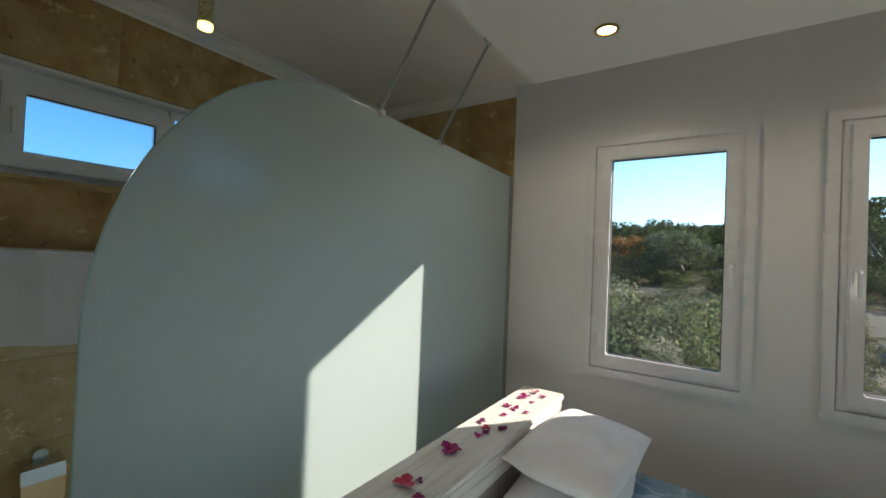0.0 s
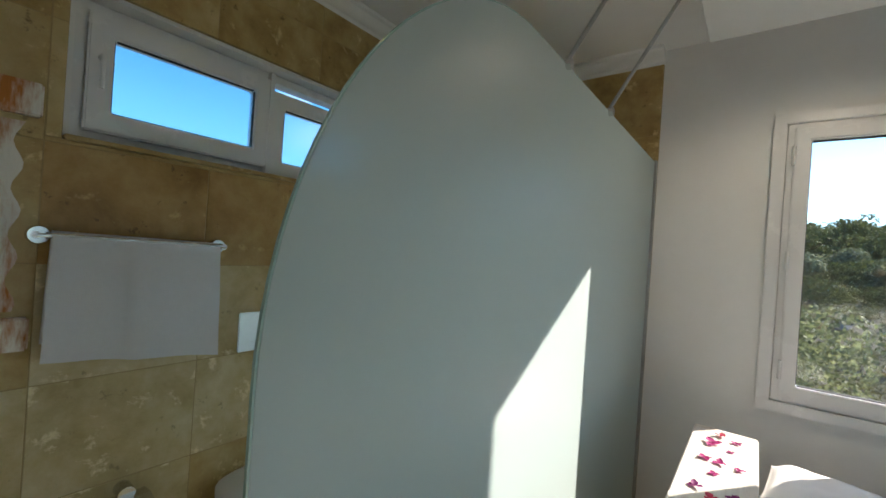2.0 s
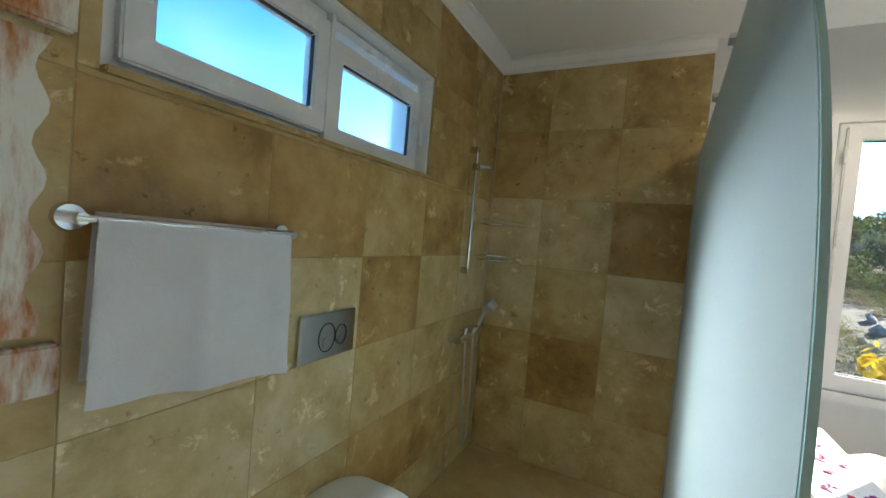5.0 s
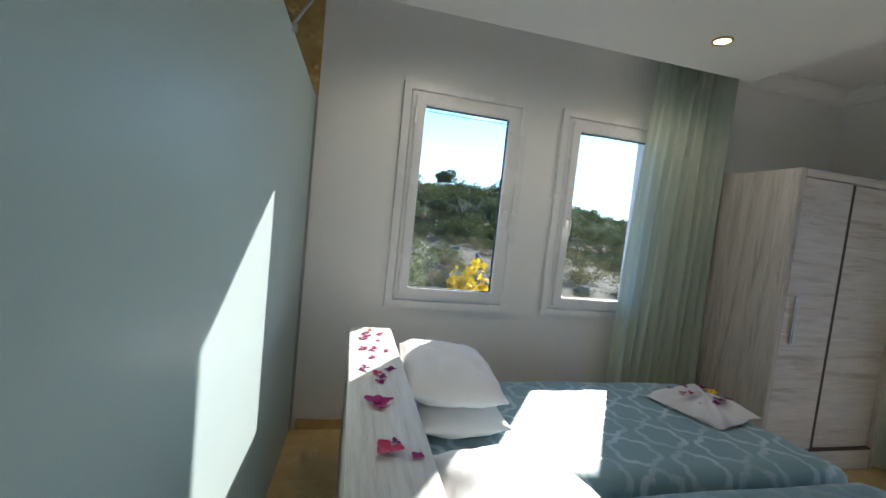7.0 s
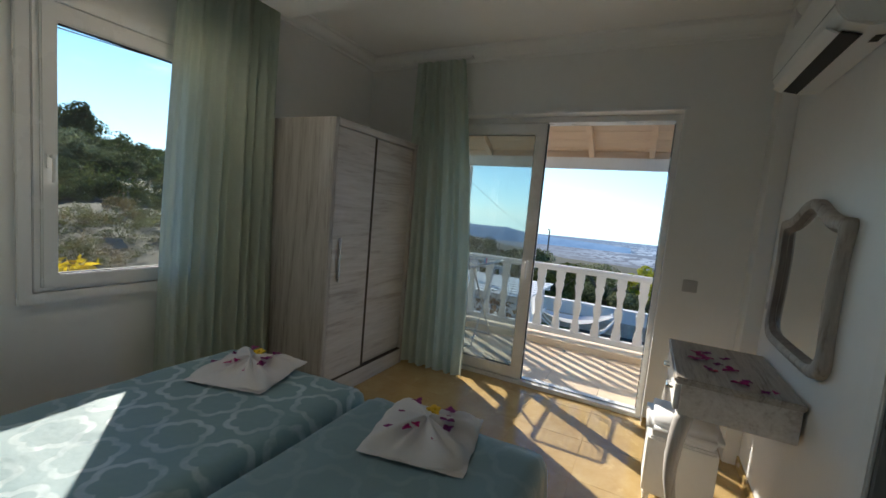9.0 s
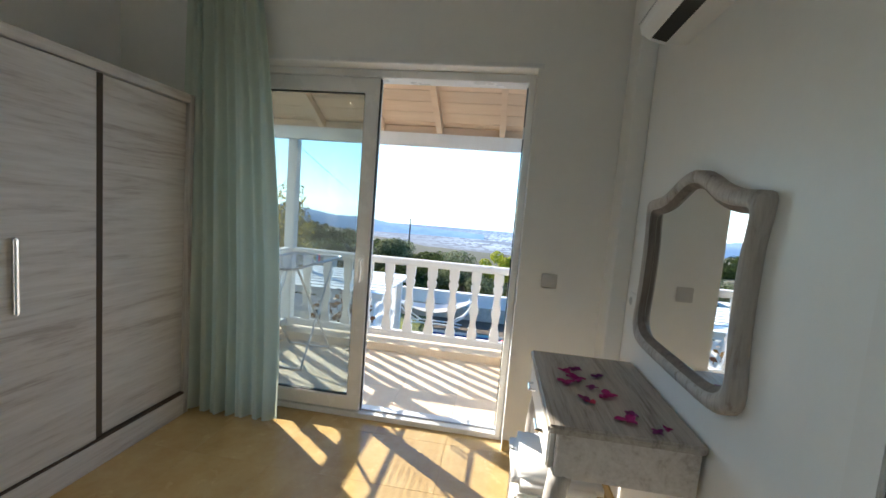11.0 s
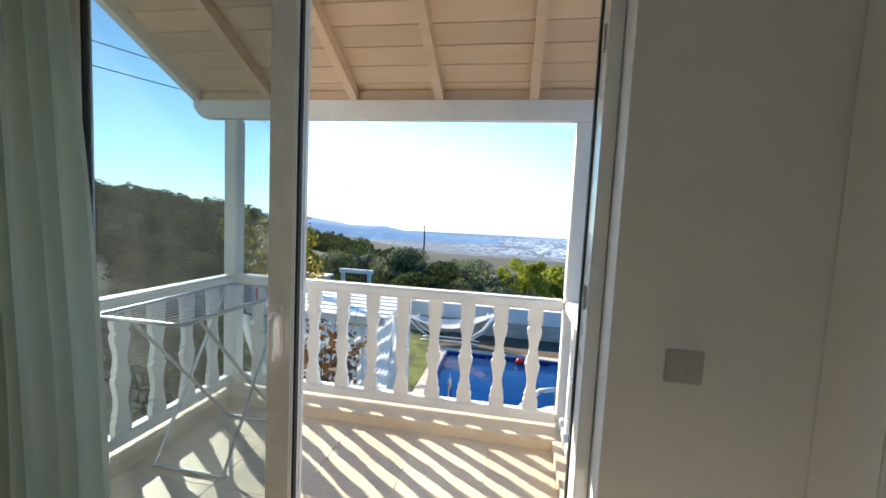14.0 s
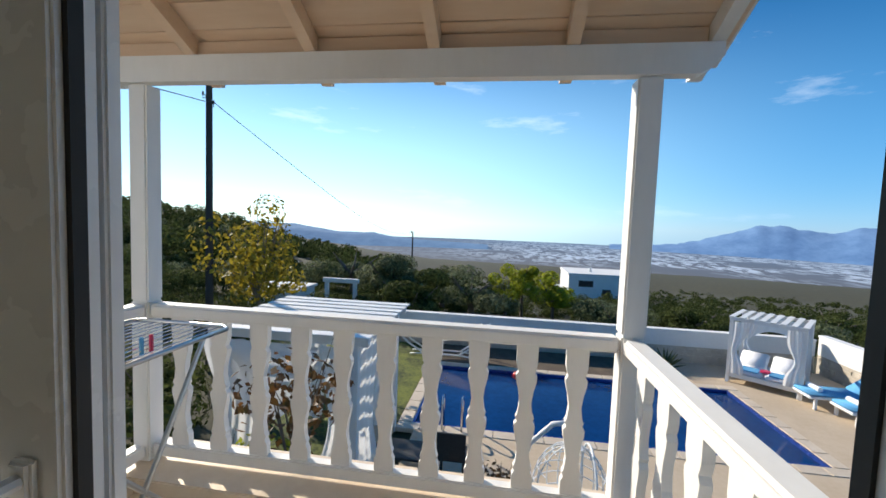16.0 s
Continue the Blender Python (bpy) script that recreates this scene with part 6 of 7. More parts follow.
def shrub_field(name, leaf, count, az, rr, size, per, seed, label):
    """Many shrubs on the slope, joined as one."""
    rng = np.random.default_rng(seed)
    chunks = []
    for _ in range(count):
        a = math.radians(rng.uniform(*az))
        r = rr[0] * (rr[1] / rr[0]) ** rng.uniform(0, 1)
        x, y = 4 + r * math.cos(a), r * math.sin(a)
        s = rng.uniform(*size) * (0.75 + 0.25 * min(1, r / 60))
        n = int(max(150, min(per, per * 26 / r)))
        ls = s * float(np.interp(r, (8, 30, 80, 150), (0.042, 0.064, 0.105, 0.155)))
        p, out = crown_points(rng, n, s, s * rng.uniform(0.6, 0.95), 6, low=-0.35)
        chunks.append(leaf_quads(p + (x, y, land(x, y) + s * 0.35), int(rng.integers(1 << 30)), ls, out))
    ob = link_mesh(name, cards_mesh(name, np.concatenate(chunks), leaf), None)
    return tagged(ob, label, "shrubs", kind="stuff")


shrub_field("hillside_maquis", LEAF_DARK, 900, (14, 118), (32, 150), (1.0, 2.2), 1500, 21, "dense dark green maquis shrubs on the hillside")
shrub_field("hillside_olives", LEAF_GREY, 330, (34, 122), (26, 150), (0.8, 1.7), 1500, 22, "grey-green wild olive shrubs on the hillside")
shrub_field("hillside_brush", LEAF_DRY, 170, (45, 118), (9, 50), (0.25, 0.55), 900, 23, "dry brown brush between the rocks")
shrub_field("hillside_scrub", LEAF_SCRUB, 620, (38, 120), (9.5, 40), (0.25, 0.65), 700, 25, "low yellow-green scrub between the rocks")
shrub_field("slope_bushes", LEAF_DARK, 150, (44, 116), (17, 36), (0.6, 1.25), 1500, 26, "dark green bushes on the near slope")
shrub_field("terrace_bushes", LEAF_DARK, 130, (13, 50), (15, 34), (0.7, 1.3), 1300, 27, "dark green bushes on the slope beside the garden")
shrub_field("valley_shrubs", LEAF_DARK, 620, (-46, 15), (24, 140), (0.55, 1.2), 1000, 24, "dark olive shrubs below the garden wall")

bm_rng = np.random.default_rng(31)
bm = bmesh.new()
for _ in range(70):
    a, r = math.radians(bm_rng.uniform(50, 115)), bm_rng.uniform(9, 48)
    x, y, s = 4 + r * math.cos(a), r * math.sin(a), bm_rng.uniform(0.08, 0.30)
    made = bmesh.ops.create_icosphere(bm, subdivisions=1, radius=s, matrix=Matrix.Translation((x, y, land(x, y) + 0.1 * s)) @ pose(0, 0, 0, *bm_rng.uniform(0, 360, 3)) @ Matrix.Diagonal((1, 0.8, 0.55, 1)))
    for v in made["verts"]:
        v.co += Vector(bm_rng.normal(size=3) * s * 0.12)
tagged(part("hillside_rocks", bm, material("limestone_rock", (0.14, 0.125, 0.10), (0.27, 0.245, 0.205), scale=2, rough=0.9, bump=0.5, bump_scale=8, coords="World")), "pale limestone rocks between the shrubs", "rocks", kind="stuff")

for x, y, h, rx, rz, n, sd in ((24.5, 6.4, 2.5, 1.9, 1.1, 9000, 41), (27, 9.5, 2.6, 2.0, 1.1, 7000, 43), (24.5, 2.0, 2.2, 2.0, 1.0, 9000, 45), (29, 4.2, 2.4, 1.9, 1.1, 6000, 44), (23, -5.2, 1.2, 1.9, 0.9, 6000, 49), (26, -9.5, 1.2, 2.0, 0.8, 6000, 46), (25, -13.5, 1.1, 2.1, 0.8, 6000, 47), (30, -19, 1.8, 2.2, 1.0, 5000, 48)):
    tree("olive_tree", x, y, h, rx, rz, LEAF_GREY if sd % 2 else LEAF_DARK, n, 0.075, sd, "grey-green olive tree with an open uneven crown", trunk_r=0.16)
for x, y, h, rx, n, sd in ((26, -0.7, 3.0, 0.9, 4000, 51), (24.5, -2.2, 2.3, 1.1, 4000, 52), (24.8, 0.2, 2.2, 0.8, 2500, 53)):
    tree("citrus_tree", x, y, h, rx, rx * 0.9, LEAF_LIME, n, 0.075, sd, "bright yellow-green citrus tree beyond the wall", trunk_r=0.08)
tree("autumn_tree", 14.3, 7.5, 4.05, 1.35, 1.7, LEAF_AUTUMN, 2400, 0.085, 61, "tall thin tree with sparse yellow autumn leaves", trunk_r=0.06, limbs=9, lumps=14)
tree("dark_tree", 19.3, 4.0, 1.7, 1.7, 0.8, LEAF_DARK, 8000, 0.07, 62, "dense dark green tree behind the hammock", trunk_r=0.14)
tree("pine_tree", 4 + 118 * math.cos(radians(79.7)), 118 * math.sin(radians(79.7)), 5.1, 2.9, 2.0, LEAF_DARK, 4200, 0.30, 63, "lone dark pine on the ridge", trunk_r=0.2, lumps=16)
tree("pine_tree", 4 + 60 * math.cos(radians(72.4)), 60 * math.sin(radians(72.4)), 3.9, 1.8, 1.7, LEAF_DARK, 6000, 0.15, 64, "dark bushy pine on the slope", trunk_r=0.2, lumps=26, low=-1.2)
tree("olive_tree", -0.35, 7.7, 1.35, 1.3, 0.75, LEAF_SUNNY, 14000, 0.038, 65, "leafy grey-green olive below the window, its leaves coloured as sunlit", trunk_r=0.1, lumps=14)
tree("olive_tree", -0.9, 22.0, 1.75, 1.9, 0.9, LEAF_GREY, 11000, 0.07, 66, "old grey-green olive on the slope", trunk_r=0.2)
tree("olive_tree", 6.2, 23.0, 1.7, 1.8, 1.0, LEAF_DARK, 11000, 0.07, 67, "dark green olive on the slope", trunk_r=0.2)
tree("autumn_bush", -3.6, 23.0, 1.9, 1.1, 1.0, material("orange_leaves", (0.30, 0.12, 0.02), (0.48, 0.24, 0.04), scale=3, rough=0.7, bump=0.0, coords="World", per_island=0.3, translucent=0.3), 2500, 0.08, 68, "orange autumn bush on the slope", trunk_r=0.08)
tree("yellow_vine", 1.14, 4.5, 1.85, 0.26, 0.30, LEAF_YELLOW, 150, 0.062, 71, "young vine with bright yellow autumn leaves outside the window", trunk_r=0.012, base=-0.92, limbs=6, lumps=7)
tree("yellow_vine", 2.02, 4.55, 1.65, 0.24, 0.24, LEAF_YELLOW, 120, 0.058, 72, "young vine with bright yellow autumn leaves outside the window", trunk_r=0.012, base=-0.92, limbs=6, lumps=7)
tree("climbing_shrub", 7.2, 2.55, 2.85, 0.55, 0.85, LEAF_RUST, 360, 0.062, 73, "sparse climbing shrub with rust and green leaves below the balcony", trunk_r=0.02, base=GARDEN, limbs=9, lumps=9)
tree("garden_bush", 7.4, 3.5, 1.6, 0.5, 0.6, LEAF_LIME, 600, 0.06, 74, "leafy green bush below the balcony", trunk_r=0.03, base=GARDEN)
for x, y, h, rx, n, sd in ((6.9, 4.7, 1.5, 0.75, 2600, 76), (8.0, 5.9, 1.7, 0.9, 3000, 77), (6.7, 6.4, 1.9, 1.0, 3000, 78), (9.8, 6.6, 1.6, 0.9, 2600, 79)):
    tree("garden_bush", x, y, h, rx, rx * 0.85, LEAF_DARK, n, 0.06, sd, "dense dark green bush in the garden", trunk_r=0.05, base=GARDEN)
tree("garden_bush", 8.6, 0.42, 0.95, 0.28, 0.38, LEAF_RUST, 420, 0.04, 75, "small potted-size bush on the terrace", trunk_r=0.02, base=-2.80)

# ---- garden: terrace, pool, walls ----
PAVE = material("beige_terrace_stone", (0.50, 0.38, 0.25), (0.62, 0.50, 0.36), scale=1.2, rough=0.8, bump=0.2, bump_scale=18, coords="World")
COPING = material("pale_coping_stone", (0.55, 0.45, 0.33), (0.68, 0.58, 0.46), scale=2, rough=0.7, bump=0.15, coords="World", per_piece=0.06)
MOSAIC = material("dark_blue_mosaic", (0.01, 0.03, 0.16), (0.03, 0.07, 0.30), scale=12, rough=0.25, bump=0.1, coords="World")
WATER = material("deep_blue_pool_water", (0.002, 0.018, 0.085), (0.004, 0.05, 0.19), scale=0.8, rough=0.06, bump=0.10, bump_scale=3.0, coords="World", rough_var=0.02, spec=0.25)
# sunlit and shadowed patches of the grass are painted in by the noise
LAWN = material("sun_patched_lawn", (0.018, 0.032, 0.005), (0.15, 0.17, 0.025), scale=1.3, contrast=(0.4, 0.6), rough=0.95, bump=0.8, bump_scale=60, coords="World")
SOIL = material("garden_soil", (0.07, 0.05, 0.035), (0.16, 0.12, 0.08), scale=3.0, rough=0.95, bump=0.6, bump_scale=20, coords="World")
RUBBLE = material("pale_rubble_stone", (0.42, 0.36, 0.28), (0.62, 0.56, 0.47), scale=4, rough=0.9, bump=0.6, bump_scale=12, coords="World", per_piece=0.12)
PX0, PX1, PY0, PY1 = 11.47, 14.93, -5.58, 2.17
for x0, y0, x1, y1 in ((6.0, -9.2, PX0 - 0.32, 2.10), (PX0 - 0.32, -9.2, PX1 + 0.32, PY0 - 0.32), (PX1 + 0.32, -9.2, 17.05, -4.9)):
    structure(part("pavement", bx(x0, y0, -2.98, x1, y1, -2.80), PAVE), "beige stone terrace round the pool", "pavement")
structure(part("flower_bed_near", bx(6.0, 2.105, -2.98, 8.205, 5.5, -2.81), SOIL), "dark planted bed below the balcony", "flower bed")
structure(part("pavement_path", bx(PX0 - 0.9, 2.52, -2.98, PX0 - 0.32, 3.2, -2.802), PAVE), "beige stone path beside the lawn", "pavement")
structure(part("lawn", bx(8.21, 2.52, -2.98, 17.0, 8.5, -2.83), LAWN), "green garden lawn beside the pool", "lawn")
structure(part("lawn_patch", bx(15.26, -4.88, -2.98, 16.0, -3.2, -2.82), LAWN), "small patch of lawn", "lawn")
structure(part("flower_bed", bx(15.26, -3.19, -2.98, 17.0, 2.51, -2.79), SOIL), "dark planted bed along the garden wall", "flower bed")
structure(part("flower_bed_end", bx(16.01, -4.88, -2.98, 17.0, -3.2, -2.79), SOIL), "dark planted bed along the garden wall", "flower bed")
pool = thing("swimming_pool", ((PX0 + PX1) / 2, (PY0 + PY1) / 2, -2.9), "rectangular swimming pool of deep blue water", "pool")
part("water", bx(PX0 + 0.02, PY0 + 0.02, -2.95, PX1 - 0.02, PY1 - 0.02, -2.868), WATER, pool, "deep blue water")
bm = bmesh.new()
for x0, y0, x1, y1 in ((PX0 - 0.03, PY0, PX0 + 0.02, PY1), (PX1 - 0.02, PY0, PX1 + 0.03, PY1), (PX0 - 0.03, PY0 - 0.03, PX1 + 0.03, PY0 + 0.02), (PX0 - 0.03, PY1 - 0.02, PX1 + 0.03, PY1 + 0.03)):
    box(bm, x0, y0, -2.96, x1, y1, -2.80)
part("tiled_rim", bm, MOSAIC, pool, "dark blue mosaic rim")


def coping_run(along, a0, a1, w0, w1):
    n = max(1, round((a1 - a0) / 0.5))
    for k in range(n):
        p, q = a0 + (a1 - a0) * k / n + 0.004, a0 + (a1 - a0) * (k + 1) / n - 0.004
        part("coping_stone", bx(p, w0, -2.88, q, w1, -2.785, bevel=0.012) if along == 0 else bx(w0, p, -2.88, w1, q, -2.785, bevel=0.012), COPING, pool)


coping_run(1, PY0 - 0.32, PY1 + 0.32, PX0 - 0.32, PX0 - 0.032)
coping_run(1, PY0 - 0.32, PY1 + 0.32, PX1 + 0.032, PX1 + 0.32)
coping_run(0, PX0 - 0.03, PX1 + 0.03, PY0 - 0.32, PY0 - 0.032)
coping_run(0, PX0 - 0.03, PX1 + 0.03, PY1 + 0.032, PY1 + 0.32)
ladder = thing("pool_ladder", (PX0 - 0.1, 1.35, -2.79), "bent stainless pool grab rail pair", "pool ladder")
for y in (1.15, 1.55):
    bm = bmesh.new()
    tube(bm, [(PX0 - 0.22, y, -2.785), (PX0 - 0.22, y, -2.30), (PX0 - 0.18, y, -2.18), (PX0 - 0.08, y, -2.14), (PX0 + 0.04, y, -2.18), (PX0 + 0.09, y, -2.30), (PX0 + 0.09, y, -2.86)], 0.02)
    part("grab_rail", bm, CHROME, ladder, smooth=True)
for y, nm in ((1.2, "a"), (0.95, "b")):
    ball = bmesh.new()
    bmesh.ops.create_uvsphere(ball, u_segments=16, v_segments=10, radius=0.11, matrix=Matrix.Translation((14.6, y - 1.25, -2.78)))
    tagged(part("pool_ball", ball, material("red_plastic", (0.55, 0.02, 0.02), rough=0.35, bump=0.0), smooth=True), "red plastic ball floating at the pool edge", "ball", "red balls in the pool")

WALLPAINT = HOUSE_WHITE


def garden_wall(name, axis, at, u0, u1, top, face):
    w = structure(thing(name, ((at, (u0 + u1) / 2, -2.9) if axis == 0 else ((u0 + u1) / 2, at, -2.9)), "white rendered garden wall on a rubble stone base", "garden wall"))
    a, b = at, at + 0.22 * (1 if face < 0 else -1)
    lo, hi = min(a, b), max(a, b)

    def slab(u, v, z0, z1, out=0.0, bev=0.01):
        return bx(lo - out, u, z0, hi + out, v, z1, bevel=bev) if axis == 0 else bx(u, lo - out, z0, v, hi + out, z1, bevel=bev)
    part("render_band", slab(u0, u1, -2.28, top - 0.06), WALLPAINT, w)
    part("coping", slab(u0, u1, top - 0.0595, top, 0.03), WALLPAINT, w)
    part("core", slab(u0, u1, -2.98, -2.2805, -0.012, 0.0), RUBBLE, w)
    rnd = random.Random(name)
    u = u0
    for row, (z0, z1) in enumerate(((-2.95, -2.72), (-2.72, -2.50), (-2.50, -2.283))):
        u = u0 + 0.1 * row
        while u < u1 - 0.1:
            q = min(u1, u + rnd.uniform(0.16, 0.55))
            part("stone", slab(u + 0.010, q - 0.010, z0 + rnd.uniform(0.0, 0.04), z1 - rnd.uniform(0.0, 0.03), rnd.uniform(0.0, 0.02), 0.04), RUBBLE, w)
            u = q
    return w


garden_wall("garden_wall_far", 0, 17.1, -9.1, 4.0, -1.76, -1)
garden_wall("garden_wall_side", 1, -9.3, 12.0, 17.3, -1.66, 1)

# agave beside the pool
ag = thing("agave", (16.35, -4.55, -2.79), "spiky grey-green agave in the bed", "plant")
for k in range(22):
    a, tilt = 2.39996 * k, 0.25 + 0.045 * k
    bm = bmesh.new()
    L = 0.62
    pts = [(16.35 + L * u * math.sin(tilt) * math.cos(a), -4.55 + L * u * math.sin(tilt) * math.sin(a), -2.79 + L * u * math.cos(tilt) + 0.0) for u in (0, 0.35, 0.7, 1.0)]
    tube(bm, pts, [0.035, 0.04, 0.025, 0.003], seg=4)
    part("blade", bm, LEAF_GREY, ag)


# ---- garden furniture ----
def cabana():
    c = thing("cabana_daybed", (15.75, -7.02, -2.8), "white four-post daybed with draped white curtains and blue towels", "daybed")
    m = Matrix.Translation((15.75, -7.02, -2.80)) @ Matrix(((-0.63, 0.78, 0, 0), (-0.78, -0.63, 0, 0), (0, 0, 1, 0), (0, 0, 0, 1)))

    def add(name, bm, mat, parent=c, label="", smooth=False):
        bmesh.ops.transform(bm, matrix=m, verts=bm.verts[:])
        return part(name, bm, mat, parent, label, smooth)
    # local: x to the right along the front, y away from the house front
    W, D, H = 0.78, 0.72, 1.76
    for x in (-W, W):
        for y in (-D, D):
            add("post", bx(x - 0.04, y - 0.04, 0, x + 0.04, y + 0.04, H, bevel=0.006), WHITE_TIMBER)
    for y in (-D, D):
        add("roof_beam", bx(-W - 0.05, y - 0.04, H, W + 0.05, y + 0.04, H + 0.09, bevel=0.006), WHITE_TIMBER)
    for k in range(8):
        x = -W + 2 * W * k / 7
        add("roof_slat", bx(x - 0.06, -D - 0.06, H + 0.0905, x + 0.06, D + 0.06, H + 0.112), WHITE_TIMBER)
    add("bed_frame", bx(-W + 0.041, -D - 0.02, 0.16, W - 0.041, D + 0.02, 0.29, bevel=0.01), WHITE_TIMBER)
    for x in (-0.37, 0.37):
        add("cushion", bx(x - 0.34, -D, 0.291, x + 0.34, D * 0.25, 0.39, bevel=0.04, seg=3), LINEN, smooth=True)
        bm = bmesh.new()
        box(bm, x - 0.33, -0.10, 0.0, x + 0.33, 0.52, 0.10, bevel=0.04, seg=3)
        bmesh.ops.transform(bm, matrix=Matrix.Translation((0, 0.15, 0.36)) @ pose(0, 0, 0, 34, 0, 0), verts=bm.verts[:])
        add("back_cushion", bm, LINEN, smooth=True)
        add("pool_towel", bx(x - 0.26, -D + 0.05, 0.391, x + 0.26, -D + 0.50, 0.42, bevel=0.012), BLUE_CLOTH, label="folded pale blue towel")
    add("flower_tray", cy((0.0, -0.35, 0.40), (0.0, -0.35, 0.44), 0.12), RED_PETAL, label="red flowers")
    for x, y, s in ((-W, -D, 1), (W, -D, -1), (-W, D, 1), (W, D, -1)):
        def fn(u, v, x=x, y=y, s=s):
            pinch = 1 - 0.55 * math.exp(-((v - 0.55) / 0.2) ** 2)
            return Vector((x + s * (0.02 + 0.34 * u * pinch), y + 0.03 * math.sin(14 * u) * pinch - 0.045, H - 0.02 - (H - 0.3) * v))
        add("drape", sheet(bmesh.new(), 16, 18, fn), DRAPE, label="tied white drape", smooth=True)

    def back(u, v):
        return Vector((-W + 2 * W * u, D + 0.05 + 0.03 * math.sin(22 * u), H - 0.02 - (0.75 * (1 - 0.6 * math.sin(math.pi * u)) + 0.1) * v))
    add("swag", sheet(bmesh.new(), 30, 8, back), DRAPE, label="swagged white drape", smooth=True)
    return c


BLUE_CLOTH = cloth("pool_blue_cloth", (0.12, 0.36, 0.60))
DRAPE = cloth("white_outdoor_drape", (0.82, 0.81, 0.80), translucent=0.35)
cabana()


def lounger(x, y):
    c = thing("sun_lounger", (x, y, -2.8), "white plastic sun lounger with a bright blue pad, back raised", "sun lounger", "loungers by the pool")
    fr_ = bmesh.new()
    box(fr_, x - 0.33, y - 1.15, -2.54, x + 0.33, y + 0.75, -2.48, bevel=0.02)
    part("frame", fr_, PLASTIC, c)
    for dx in (-0.29, 0.29):
        for dy in (-1.0, 0.6):
            part("leg", bx(x + dx - 0.03, y + dy - 0.03, -2.8, x + dx + 0.03, y + dy + 0.03, -2.541, bevel=0.006), PLASTIC, c)
    part("pad", bx(x - 0.30, y - 0.45, -2.479, x + 0.30, y + 0.74, -2.40, bevel=0.03, seg=3), BLUE_CLOTH, c, smooth=True)
    bm = bmesh.new()
    box(bm, x - 0.30, -0.80, 0.0, x + 0.30, 0.0, 0.09, bevel=0.03, seg=3)
    bmesh.ops.transform(bm, matrix=Matrix.Translation((0, y - 0.46, -2.47)) @ pose(0, 0, 0, -38, 0, 0), verts=bm.verts[:])
    part("back_pad", bm, BLUE_CLOTH, c, smooth=True)
    part("rolled_towel", cy((x - 0.2, y + 0.45, -2.34), (x + 0.2, y + 0.45, -2.34), 0.06), LINEN, c, "white rolled towel")


lounger(14.45, -7.75)
lounger(13.65, -8.05)


def pergola():
    X0, X1, Y0, Y1, T = 8.95, 11.2, 2.55, 4.7, -0.45
    c = thing("pergola", ((X0 + X1) / 2, (Y0 + Y1) / 2, GARDEN), "white slatted pergola hung with white curtains", "pergola")
    for x in (X0, X1):
        for y in (Y0, Y1):
            part("post", bx(x - 0.06, y - 0.06, GARDEN, x + 0.06, y + 0.06, T, bevel=0.01), WHITE_TIMBER, c)
    for x in (X0, X1):
        part("beam", bx(x - 0.05, Y0 - 0.2, T + 0.0005, x + 0.05, Y1 + 0.2, T + 0.14, bevel=0.01), WHITE_TIMBER, c)
    for k in range(9):
        x = X0 - 0.05 + (X1 - X0 + 0.1) * k / 8
        part("slat", bx(x - 0.10, Y0 - 0.25, T + 0.1405, x + 0.10, Y1 + 0.25, T + 0.17, bevel=0.006), WHITE_TIMBER, c)

    def drape(x, y, along, width, seed):
        def fn(u, v):
            pinch = 1 - 0.35 * math.sin(math.pi * v) ** 2
            q = width * u * pinch + 0.35 * v * v * 0.3
            wv = 0.05 * math.sin(20 * u + seed) * (0.5 + 0.5 * v)
            p = (x + q, y + wv) if along == 0 else (x + wv, y + q)
            return Vector((p[0], p[1], T - 0.02 - (T - GARDEN - 0.12) * v))
        part("drape", sheet(bmesh.new(), 24, 16, fn), DRAPE, c, "hanging white curtain", smooth=True)
    drape(X0 - 0.08, Y0, 1, 0.55, 0.3)
    drape(X0 - 0.08, Y0 + 1.5, 1, 0.9, 1.9)
    drape(X0, Y0 - 0.08, 0, 0.9, 0.8)
    drape(X1, Y0 - 0.05, 1, 0.7, 2.2)
    drape(X1, Y1 - 0.7, 1, 0.7, 1.2)

    def swag(u, v):
        sag = 0.22 + 0.95 * math.sin(math.pi * u) ** 0.7
        return Vector((X0 - 0.12 + 0.05 * math.sin(9 * v + 4 * u), Y0 + 0.55 + (Y1 - Y0 - 0.55) * u, T - 0.03 - sag * v))
    part("swag", sheet(bmesh.new(), 24, 12, swag), DRAPE, c, "swagged white curtain", smooth=True)


pergola()


def plain_table(x, y, w, d, h, mat, name, label):
    c = thing(name, (x, y, -2.8), label, "table")
    part("tabletop", bx(x - w, y - d, -2.8 + h - 0.04, x + w, y + d, -2.8 + h, bevel=0.008), mat, c)
    for sx in (-1, 1):
        for sy in (-1, 1):
            part("leg", bx(x + sx * (w - 0.06) - 0.025, y + sy * (d - 0.06) - 0.025, -2.8, x + sx * (w - 0.06) + 0.025, y + sy * (d - 0.06) + 0.025, -2.8405 + h, bevel=0.004), mat, c)


